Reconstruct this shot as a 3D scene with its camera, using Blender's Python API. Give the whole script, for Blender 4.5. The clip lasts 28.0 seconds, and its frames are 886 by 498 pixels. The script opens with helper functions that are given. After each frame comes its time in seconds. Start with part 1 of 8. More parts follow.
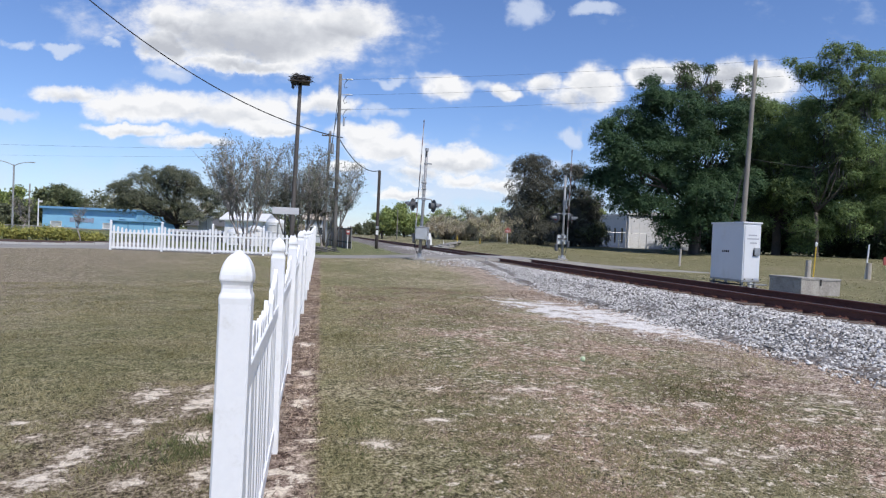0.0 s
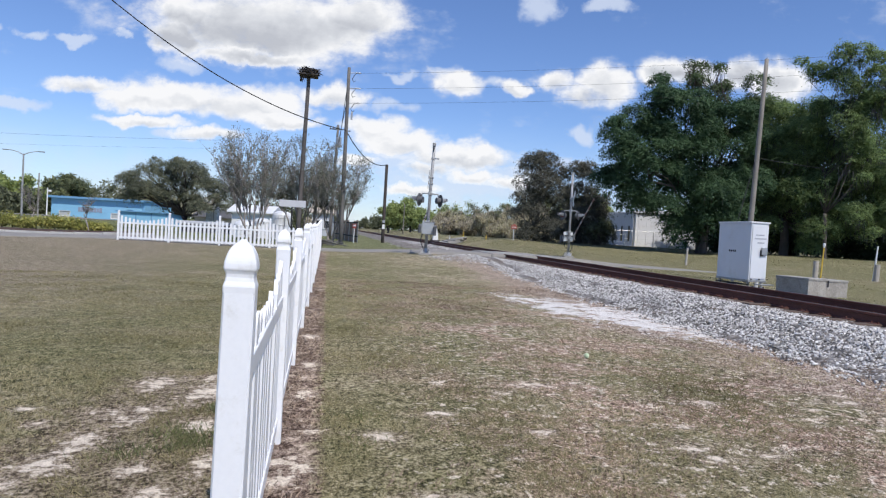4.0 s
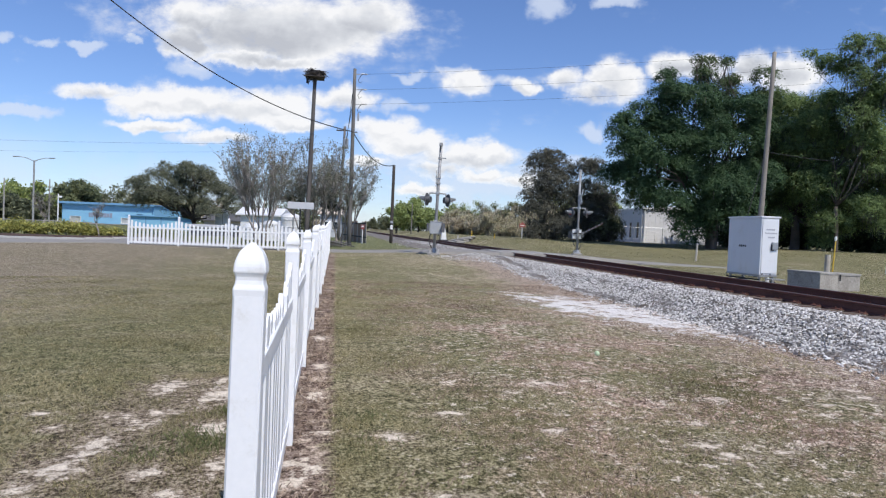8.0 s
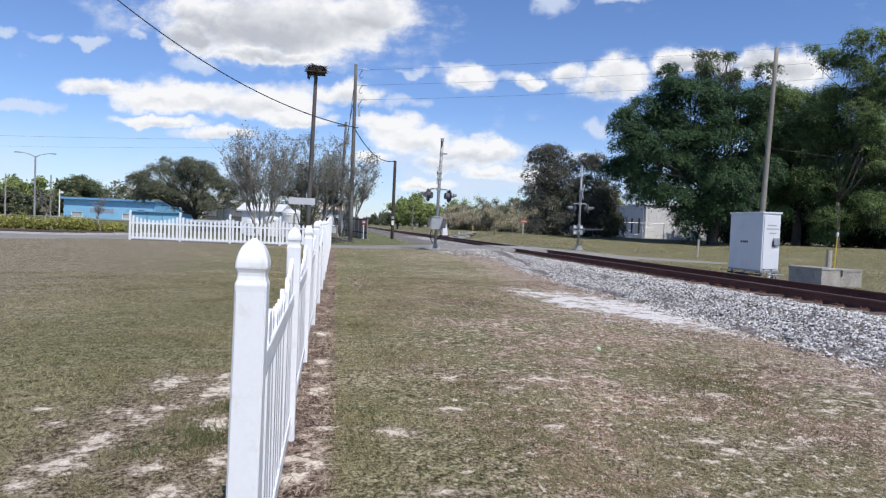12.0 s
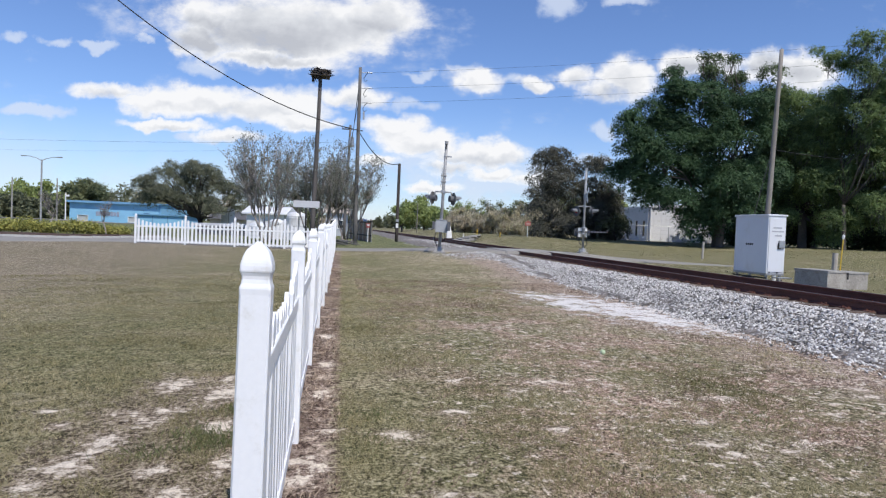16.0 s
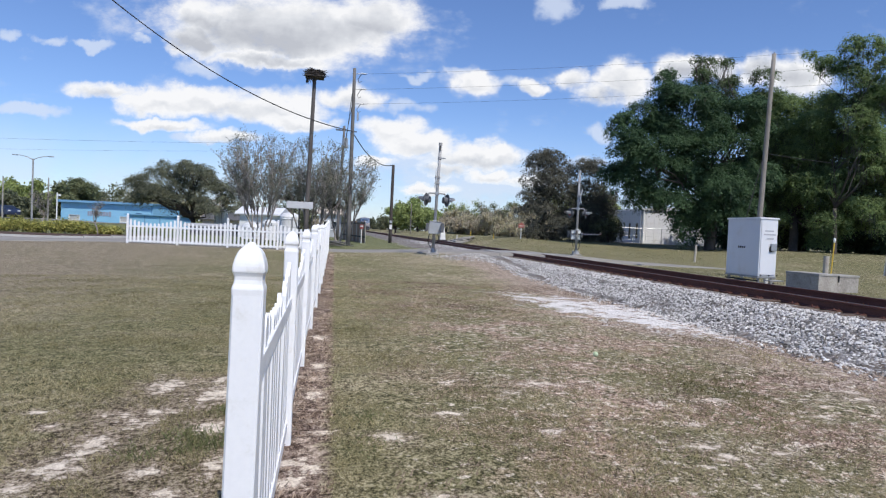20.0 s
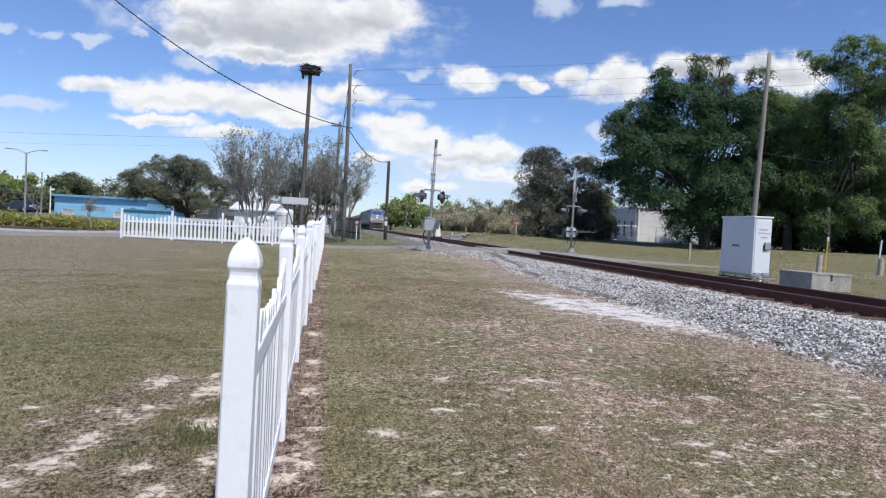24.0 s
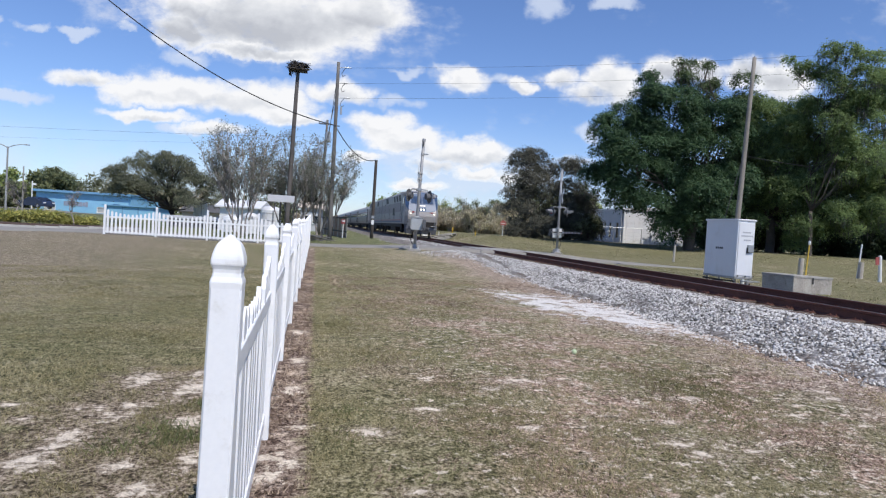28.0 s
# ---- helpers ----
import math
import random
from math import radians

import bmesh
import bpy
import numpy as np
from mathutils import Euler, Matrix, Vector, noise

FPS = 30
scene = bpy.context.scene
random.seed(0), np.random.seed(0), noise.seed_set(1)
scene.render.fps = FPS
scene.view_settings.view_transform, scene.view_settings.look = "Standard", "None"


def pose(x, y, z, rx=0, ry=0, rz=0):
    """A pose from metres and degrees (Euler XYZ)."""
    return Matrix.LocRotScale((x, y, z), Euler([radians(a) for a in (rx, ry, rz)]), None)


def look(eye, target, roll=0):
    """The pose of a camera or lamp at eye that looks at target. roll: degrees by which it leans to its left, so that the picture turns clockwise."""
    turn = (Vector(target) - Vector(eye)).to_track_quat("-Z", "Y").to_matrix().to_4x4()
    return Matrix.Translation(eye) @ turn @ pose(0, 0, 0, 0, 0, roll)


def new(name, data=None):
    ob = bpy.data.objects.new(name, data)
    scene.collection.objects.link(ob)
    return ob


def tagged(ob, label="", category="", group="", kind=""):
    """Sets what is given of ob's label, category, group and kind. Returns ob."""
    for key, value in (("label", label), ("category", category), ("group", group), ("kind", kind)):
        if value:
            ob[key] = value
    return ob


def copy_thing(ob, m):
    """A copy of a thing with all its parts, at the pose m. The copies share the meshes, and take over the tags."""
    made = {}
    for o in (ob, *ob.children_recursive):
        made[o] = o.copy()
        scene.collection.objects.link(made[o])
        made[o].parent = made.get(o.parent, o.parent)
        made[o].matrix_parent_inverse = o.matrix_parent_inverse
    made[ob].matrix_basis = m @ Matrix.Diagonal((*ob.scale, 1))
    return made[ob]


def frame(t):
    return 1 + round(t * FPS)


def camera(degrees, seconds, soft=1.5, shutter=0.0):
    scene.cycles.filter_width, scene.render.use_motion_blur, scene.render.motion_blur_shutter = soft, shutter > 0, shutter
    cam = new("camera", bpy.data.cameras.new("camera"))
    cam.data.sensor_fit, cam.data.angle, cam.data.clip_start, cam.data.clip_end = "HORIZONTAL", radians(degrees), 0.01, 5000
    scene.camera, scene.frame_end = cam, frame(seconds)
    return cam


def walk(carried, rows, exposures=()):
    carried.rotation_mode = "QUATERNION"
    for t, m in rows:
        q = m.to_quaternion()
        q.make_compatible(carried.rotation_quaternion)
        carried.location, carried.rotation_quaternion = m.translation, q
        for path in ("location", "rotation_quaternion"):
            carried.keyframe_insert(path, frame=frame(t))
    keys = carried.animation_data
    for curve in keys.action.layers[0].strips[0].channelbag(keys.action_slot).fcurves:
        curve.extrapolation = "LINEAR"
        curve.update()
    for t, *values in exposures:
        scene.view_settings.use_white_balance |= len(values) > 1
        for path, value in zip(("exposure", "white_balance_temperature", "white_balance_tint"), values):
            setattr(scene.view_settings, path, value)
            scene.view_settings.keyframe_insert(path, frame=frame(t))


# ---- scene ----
cam = camera(70, 28.0, soft=1.2)
WALK = [
    (0, pose(-0.006, 0.009, 1.507, 88.931, -2.313, -10.905)),
    (0.5, pose(-0.006, 0.001, 1.508, 89.483, -3.093, -11.272)),
    (1, pose(0.000, 0.002, 1.501, 89.674, -3.632, -11.586)),
    (1.5, pose(-0.001, 0.010, 1.499, 89.449, -3.892, -11.667)),
    (2, pose(0.001, -0.000, 1.498, 89.066, -3.861, -11.586)),
    (2.5, pose(0.010, -0.002, 1.496, 88.742, -3.696, -11.371)),
    (3, pose(0.003, -0.003, 1.497, 88.573, -3.488, -11.055)),
    (3.5, pose(0.002, -0.001, 1.498, 88.535, -3.321, -10.690)),
    (5.5, pose(-0.002, 0.007, 1.499, 88.337, -2.977, -9.701)),
    (6, pose(-0.002, 0.004, 1.498, 88.422, -2.917, -9.720)),
    (6.5, pose(-0.001, 0.007, 1.498, 88.536, -2.790, -9.782)),
    (7, pose(0.000, 0.003, 1.500, 88.602, -2.586, -9.790)),
    (7.5, pose(-0.001, 0.002, 1.499, 88.552, -2.405, -9.717)),
    (8, pose(0.001, 0.003, 1.500, 88.401, -2.291, -9.597)),
    (8.5, pose(0.000, 0.001, 1.501, 88.224, -2.232, -9.475)),
    (9, pose(0.001, 0.002, 1.500, 88.082, -2.198, -9.454)),
    (9.5, pose(-0.001, 0.002, 1.501, 87.953, -2.188, -9.492)),
    (10, pose(0.001, 0.002, 1.499, 87.924, -2.161, -9.514)),
    (10.5, pose(0.000, 0.001, 1.502, 87.922, -2.166, -9.476)),
    (11, pose(-0.000, 0.006, 1.500, 87.978, -2.210, -9.456)),
    (11.5, pose(-0.001, 0.010, 1.500, 88.011, -2.267, -9.463)),
    (12, pose(-0.001, 0.005, 1.500, 88.005, -2.300, -9.495)),
    (12.5, pose(0.001, -0.001, 1.500, 88.000, -2.310, -9.539)),
    (14.5, pose(-0.003, 0.006, 1.500, 88.206, -2.266, -9.229)),
    (15, pose(-0.002, 0.001, 1.501, 88.258, -2.230, -9.086)),
    (15.5, pose(-0.001, 0.002, 1.501, 88.266, -2.251, -9.048)),
    (16, pose(0.001, -0.001, 1.502, 88.240, -2.242, -9.099)),
    (16.5, pose(-0.003, 0.009, 1.501, 88.193, -2.249, -9.224)),
    (17, pose(0.000, -0.000, 1.500, 88.149, -2.299, -9.326)),
    (17.5, pose(0.000, -0.002, 1.501, 88.139, -2.327, -9.401)),
    (18, pose(-0.000, 0.004, 1.500, 88.174, -2.348, -9.465)),
    (18.5, pose(-0.000, -0.001, 1.500, 88.215, -2.371, -9.480)),
    (19, pose(0.001, -0.003, 1.500, 88.293, -2.423, -9.535)),
    (19.5, pose(0.001, 0.001, 1.501, 88.353, -2.491, -9.614)),
    (20, pose(0.001, 0.003, 1.501, 88.405, -2.515, -9.680)),
    (20.5, pose(0.000, 0.004, 1.501, 88.436, -2.557, -9.716)),
    (21, pose(-0.000, 0.002, 1.501, 88.463, -2.598, -9.738)),
    (21.5, pose(0.001, -0.001, 1.501, 88.465, -2.623, -9.730)),
    (23.5, pose(0.001, 0.002, 1.500, 88.258, -2.788, -9.942)),
    (24, pose(-0.000, 0.003, 1.500, 88.135, -2.857, -10.110)),
    (24.5, pose(0.000, 0.002, 1.500, 87.994, -2.885, -10.244)),
    (25, pose(0.001, 0.002, 1.501, 87.838, -2.925, -10.309)),
    (25.5, pose(0.002, 0.002, 1.499, 87.735, -2.985, -10.339)),
    (26, pose(0.001, 0.008, 1.500, 87.672, -3.092, -10.357)),
    (26.5, pose(0.001, 0.008, 1.500, 87.699, -3.182, -10.431)),
    (27, pose(0.000, 0.004, 1.501, 87.803, -3.304, -10.580)),
    (27.5, pose(0.001, 0.009, 1.501, 87.946, -3.397, -10.835)),
    (28, pose(0.004, -0.002, 1.500, 88.161, -3.463, -11.311)),
]
walk(cam, WALK)

# ---- light ----
SUN_AZIMUTH, SUN_ELEVATION = 158.0, 54.0      # degrees clockwise from +y
world = bpy.data.worlds.new("sky")
scene.world = world
world.use_nodes = True
wn = world.node_tree.nodes
sky = wn.new("ShaderNodeTexSky")
sky.sky_type = "NISHITA"
sky.sun_disc = False
sky.sun_elevation = radians(SUN_ELEVATION)
sky.sun_rotation = radians(SUN_AZIMUTH)
sky.air_density, sky.dust_density, sky.ozone_density = 1.0, 0.2, 2.0
wn["Background"].inputs[1].default_value = 0.108
tint = wn.new("ShaderNodeMix")
tint.data_type, tint.blend_type = "RGBA", "MULTIPLY"
tint.inputs[0].default_value, tint.inputs[7].default_value = 1.0, (0.78, 0.91, 1.22, 1)
world.node_tree.links.new(sky.outputs[0], tint.inputs[6])
world.node_tree.links.new(tint.outputs[2], wn["Background"].inputs[0])
sun = new("sun", bpy.data.lights.new("sun", "SUN"))
sun.data.energy, sun.data.angle, sun.data.color = 3.7, radians(0.6), (1.0, 0.95, 0.88)
_a, _e = radians(SUN_AZIMUTH), radians(SUN_ELEVATION)
_to = Vector((math.sin(_a) * math.cos(_e), math.cos(_a) * math.cos(_e), math.sin(_e)))
sun.matrix_world = look(_to * 50, (0, 0, 0))
scene.view_settings.exposure = 0.12

# ---- helpers for meshes and materials ----
rng = np.random.default_rng(7)


def nodes_of(name):
    m = bpy.data.materials.new(name)
    m.use_nodes = True
    return m, m.node_tree.nodes, m.node_tree.links, m.node_tree.nodes["Principled BSDF"]


def noise_node(n, l, scale, detail=4.0, rough=0.55, vec=None):
    t = n.new("ShaderNodeTexNoise")
    t.inputs["Scale"].default_value, t.inputs["Detail"].default_value, t.inputs["Roughness"].default_value = scale, detail, rough
    if vec is not None:
        l.new(vec, t.inputs["Vector"])
    return t.outputs["Fac"]


def ramp(n, l, fac, stops):
    r = n.new("ShaderNodeValToRGB")
    while len(r.color_ramp.elements) < len(stops):
        r.color_ramp.elements.new(0.5)
    for e, (p, c) in zip(r.color_ramp.elements, stops):
        e.position, e.color = p, (*c, 1) if len(c) == 3 else c
    l.new(fac, r.inputs[0])
    return r.outputs[0]


def calc(n, l, op, a, b=0.0, c=0.0, clamp=False):
    q = n.new("ShaderNodeMath")
    q.operation, q.use_clamp = op, clamp
    for i, v in enumerate((a, b, c)):
        if isinstance(v, (int, float)):
            q.inputs[i].default_value = v
        else:
            l.new(v, q.inputs[i])
    return q.outputs[0]


def mixc(n, l, fac, a, b, mode="MIX"):
    q = n.new("ShaderNodeMix")
    q.data_type, q.blend_type = "RGBA", mode
    for i, v in ((0, fac), (6, a), (7, b)):
        if isinstance(v, (int, float)):
            q.inputs[i].default_value = v
        elif isinstance(v, tuple):
            q.inputs[i].default_value = (*v, 1)
        else:
            l.new(v, q.inputs[i])
    return q.outputs[2]


def step_between(n, l, v, lo, hi):
    q = n.new("ShaderNodeMapRange")
    q.interpolation_type = "SMOOTHSTEP"
    q.inputs[1].default_value, q.inputs[2].default_value = lo, hi
    l.new(v, q.inputs[0])
    return q.outputs[0]


def surface(name, dark, light, rough=0.7, metal=0.0, fine=30.0, coarse=2.0, bump=0.15, vary=0.0, grime=None):
    """A painted, stony or woody surface: two scales of tone, relief, an optional tint per piece and grime in patches."""
    m, n, l, p = nodes_of(name)
    co = n.new("ShaderNodeTexCoord").outputs["Object"]
    f, c = noise_node(n, l, fine, 5, 0.6, co), noise_node(n, l, coarse, 4, 0.6, co)
    both = calc(n, l, "ADD", calc(n, l, "MULTIPLY", f, 0.5), calc(n, l, "MULTIPLY", c, 0.5))
    col = ramp(n, l, both, [(0.3, dark), (0.7, light)])
    if grime:
        g = step_between(n, l, noise_node(n, l, coarse * 2.3, 6, 0.7, co), 0.52, 0.75)
        col = mixc(n, l, calc(n, l, "MULTIPLY", g, 0.7), col, grime)
    if vary:
        r = n.new("ShaderNodeObjectInfo").outputs["Random"]
        k = calc(n, l, "ADD", calc(n, l, "MULTIPLY", r, vary), 1 - vary / 2)
        h = n.new("ShaderNodeHueSaturation")
        l.new(k, h.inputs["Value"])
        l.new(col, h.inputs["Color"])
        col = h.outputs[0]
    l.new(col, p.inputs["Base Color"])
    p.inputs["Roughness"].default_value, p.inputs["Metallic"].default_value = rough, metal
    if bump:
        b = n.new("ShaderNodeBump")
        b.inputs["Strength"].default_value, b.inputs["Distance"].default_value = bump, 0.01
        l.new(f, b.inputs["Height"])
        l.new(b.outputs[0], p.inputs["Normal"])
    return m


def leafy(name, dark, light, rough=0.55, through_light=0.25):
    m, n, l, p = nodes_of(name)
    r = n.new("ShaderNodeNewGeometry").outputs["Random Per Island"]
    co = n.new("ShaderNodeTexCoord").outputs["Object"]
    k = calc(n, l, "ADD", calc(n, l, "MULTIPLY", r, 0.45), calc(n, l, "MULTIPLY_ADD", noise_node(n, l, 0.6, 3, 0.6, co), 1.2, -0.28))
    col = ramp(n, l, k, [(0.15, dark), (0.9, light)])
    l.new(col, p.inputs["Base Color"])
    p.inputs["Roughness"].default_value = rough
    p.inputs["Specular IOR Level"].default_value = 0.2
    t = n.new("ShaderNodeBsdfTranslucent")
    l.new(col, t.inputs[0])
    mx = n.new("ShaderNodeMixShader")
    mx.inputs[0].default_value = through_light
    l.new(p.outputs[0], mx.inputs[1])
    l.new(t.outputs[0], mx.inputs[2])
    l.new(mx.outputs[0], n["Material Output"].inputs[0])
    return m


def glow(name, color, strength):
    m, n, l, p = nodes_of(name)
    p.inputs["Base Color"].default_value = (*color, 1)
    p.inputs["Emission Color"].default_value = (*color, 1)
    p.inputs["Emission Strength"].default_value = strength
    return m


def empty(name, m=None, **tags):
    ob = new(name)
    ob.empty_display_size = 0.2
    if m is not None:
        ob.matrix_world = m
    return tagged(ob, **tags)


def part(name, bm, material, parent=None, label="", smooth=False):
    """One bmesh as one mesh object under a thing or part (or on its own)."""
    me = bpy.data.meshes.new(name)
    bmesh.ops.recalc_face_normals(bm, faces=bm.faces)
    bm.to_mesh(me)
    bm.free()
    me.materials.append(material)
    if smooth:
        me.shade_smooth()
    ob = new(name, me)
    ob.parent = parent
    if label:
        ob["label"] = label
    return ob


def sheet(name, verts, faces, material, parent=None, smooth=False, label=""):
    """A mesh from arrays: verts (n, 3), faces (m, 3 or 4)."""
    me = bpy.data.meshes.new(name)
    verts, faces = np.asarray(verts, np.float32), np.asarray(faces, np.int32)
    k = faces.shape[1]
    me.vertices.add(len(verts))
    me.vertices.foreach_set("co", verts.ravel())
    me.loops.add(faces.size)
    me.loops.foreach_set("vertex_index", faces.ravel())
    me.polygons.add(len(faces))
    me.polygons.foreach_set("loop_start", np.arange(0, faces.size, k, dtype=np.int32))
    me.polygons.foreach_set("loop_total", np.full(len(faces), k, np.int32))
    me.update(calc_edges=True)
    me.materials.append(material)
    if smooth:
        me.shade_smooth()
    ob = new(name, me)
    ob.parent = parent
    if label:
        ob["label"] = label
    return ob


def shared(name, mesh, parent, m=None):
    """One more object on a mesh that is there already."""
    ob = new(name, mesh)
    ob.parent = parent
    if m is not None:
        ob.matrix_local = m
    return ob


def box(size, at=(0, 0, 0), bevel=0.0, bm=None, turn=None):
    bm = bm or bmesh.new()
    m = Matrix.Translation(at) @ (turn or Matrix()) @ Matrix.Diagonal((*size, 1))
    vs = bmesh.ops.create_cube(bm, size=1.0, matrix=m)["verts"]
    if bevel:
        es = list({e for v in vs for e in v.link_edges})
        bmesh.ops.bevel(bm, geom=es, offset=bevel, segments=2, affect="EDGES", profile=0.5)
    return bm


def tube(points, radii, sides=8, bm=None, cap=True):
    """A round bar through points, with a radius at each."""
    bm = bm or bmesh.new()
    pts = [Vector(p) for p in points]
    rings = []
    for i, p in enumerate(pts):
        d = (pts[min(i + 1, len(pts) - 1)] - pts[max(i - 1, 0)]).normalized()
        a = d.orthogonal().normalized() if abs(d.z) < 0.99 else Vector((1, 0, 0))
        if abs(d.z) < 0.99:
            a = Vector((0, 0, 1)).cross(d).normalized()
        b = d.cross(a).normalized()
        r = radii[i] if isinstance(radii, (list, tuple)) else radii
        rings.append([bm.verts.new(p + (a * math.cos(q) + b * math.sin(q)) * r) for q in (2 * math.pi * k / sides for k in range(sides))])
    for r0, r1 in zip(rings, rings[1:]):
        for k in range(sides):
            bm.faces.new((r0[k], r0[(k + 1) % sides], r1[(k + 1) % sides], r1[k]))
    if cap:
        bm.faces.new(rings[0][::-1])
        bm.faces.new(rings[-1])
    return bm


def loft(rings, bm=None, cap=True):
    """A skin over rings of equally many points."""
    bm = bm or bmesh.new()
    vs = [[bm.verts.new(p) for p in r] for r in rings]
    k = len(vs[0])
    for r0, r1 in zip(vs, vs[1:]):
        for i in range(k):
            bm.faces.new((r0[i], r0[(i + 1) % k], r1[(i + 1) % k], r1[i]))
    if cap:
        bm.faces.new(vs[0][::-1])
        bm.faces.new(vs[-1])
    return bm


def smooth_step(v, lo, hi):
    t = np.clip((np.asarray(v, float) - lo) / (hi - lo), 0, 1)
    return t * t * (3 - 2 * t)


TRACK_X, RAIL_Z = 9.36, 0.60
ROAD_SLOPE = -0.2


def ground_z(x, y):
    left = smooth_step(y, 17, 31) * (0.25 + 0.17 * smooth_step(x, 0, 5)) * (1 - 0.6 * smooth_step(-np.asarray(x, float), 10.5, 17))
    right = 0.15 + 0.25 * smooth_step(y, 20, 36) + 0.72 * np.maximum(smooth_step(y, 38, 57) * smooth_step(x, 11, 17), smooth_step(x, 18, 40) * smooth_step(y, 12, 46))
    left = left + 0.55 * smooth_step(y, 56, 76) * smooth_step(-np.asarray(x, float), 14, 26)
    left = left + 0.18 * smooth_step(y, 80, 85) * (1 - smooth_step(y, 97, 102)) * smooth_step(-np.asarray(x, float), 32, 36)
    k = smooth_step(x, 6.6, 12.4)
    return left * (1 - k) + right * k


def road_near(x):
    return 30.5 + ROAD_SLOPE * (np.maximum(np.asarray(x, float), -11) - 4.5)


def road_width(x):
    return (7.2 - 3.5 * smooth_step(x, -9, -2) - 1.2 * smooth_step(x, 11, 16)) * (1 - smooth_step(x, 14.5, 20.5))


def gz(x, y):
    return float(ground_z(x, y))


# ---- materials ----
WHITE_VINYL = surface("white_vinyl", (0.82, 0.825, 0.835), (0.89, 0.89, 0.895), 0.35, 0, 60, 2.5, 0.03, 0.04, (0.62, 0.6, 0.55))
RUST_RAIL = surface("rusted_rail_steel", (0.075, 0.027, 0.019), (0.19, 0.075, 0.052), 0.75, 0.2, 40, 3, 0.2)
RAIL_TOP = surface("polished_rail_top", (0.18, 0.15, 0.14), (0.34, 0.3, 0.29), 0.35, 0.8, 30, 2, 0.05)
TIE_WOOD = surface("creosoted_tie", (0.06, 0.04, 0.03), (0.17, 0.12, 0.09), 0.9, 0, 25, 3, 0.4, 0.4)
POLE_WOOD = surface("weathered_pole_wood", (0.085, 0.08, 0.075), (0.20, 0.188, 0.175), 0.9, 0, 35, 1.2, 0.4)
DARK_POLE = surface("dark_pole_wood", (0.035, 0.03, 0.027), (0.09, 0.075, 0.065), 0.9, 0, 35, 1.2, 0.4)
GALVANISED = surface("galvanised_steel", (0.30, 0.31, 0.32), (0.46, 0.47, 0.48), 0.45, 0.5, 40, 4, 0.05, 0, (0.3, 0.27, 0.24))
CABINET_PAINT = surface("pale_grey_cabinet_paint", (0.68, 0.69, 0.715), (0.79, 0.795, 0.81), 0.4, 0.1, 40, 0.7, 0.04, 0, (0.64, 0.62, 0.59))
CONCRETE = surface("weathered_concrete", (0.22, 0.21, 0.19), (0.42, 0.40, 0.37), 0.9, 0, 30, 3, 0.4, 0.1, (0.14, 0.13, 0.12))
BLACK_PLASTIC = surface("black_plastic", (0.012, 0.012, 0.013), (0.03, 0.03, 0.032), 0.5, 0, 30, 3, 0.05)
BLACK_METAL = surface("black_painted_metal", (0.015, 0.015, 0.016), (0.045, 0.043, 0.042), 0.6, 0.2, 30, 3, 0.1)
YELLOW_PLASTIC = surface("yellow_plastic", (0.55, 0.36, 0.03), (0.72, 0.48, 0.06), 0.5, 0, 30, 4, 0.05)
RED_PAINT = surface("red_sign_paint", (0.26, 0.055, 0.05), (0.36, 0.09, 0.08), 0.5, 0, 20, 3, 0.05)
ORANGE_PAINT = surface("orange_sign_paint", (0.27, 0.075, 0.06), (0.37, 0.12, 0.095), 0.5, 0, 20, 3, 0.05)
WHITE_PAINT = surface("white_sign_paint", (0.68, 0.68, 0.66), (0.8, 0.8, 0.78), 0.5, 0, 20, 3, 0.05)
CABLE = surface("black_cable", (0.01, 0.01, 0.011), (0.025, 0.025, 0.026), 0.6, 0, 20, 3, 0)
ASPHALT = surface("worn_asphalt", (0.185, 0.176, 0.16), (0.32, 0.30, 0.272), 0.9, 0, 50, 0.6, 0.3, 0, (0.19, 0.17, 0.15))
KERB = surface("kerb_concrete", (0.36, 0.35, 0.33), (0.52, 0.5, 0.47), 0.9, 0, 20, 2, 0.3, 0.1)
MULCH = surface("bark_mulch", (0.035, 0.02, 0.014), (0.11, 0.065, 0.045), 1.0, 0, 18, 2, 0.8)
# bare sandy openings: place and half-widths
SAND_WEST = ((-1.60, 4.03, 0.17, 0.15), (-1.66, 3.72, 0.10, 0.10), (-1.39, 4.95, 0.15, 0.12), (-1.29, 5.22, 0.16, 0.08), (-0.93, 5.70, 0.22, 0.30), (-1.43, 6.05, 0.15, 0.22), (-1.52, 4.50, 0.11, 0.17),
             (-1.56, 4.28, 0.10, 0.12), (-1.05, 3.95, 0.08, 0.09), (-0.82, 4.78, 0.13, 0.17), (-0.85, 3.58, 0.14, 0.09), (-2.18, 5.21, 0.10, 0.07), (-1.96, 4.85, 0.08, 0.07), (-1.56, 5.16, 0.10, 0.07),
             (-1.49, 5.81, 0.09, 0.09), (-1.01, 6.27, 0.09, 0.13), (-0.65, 4.05, 0.08, 0.18))
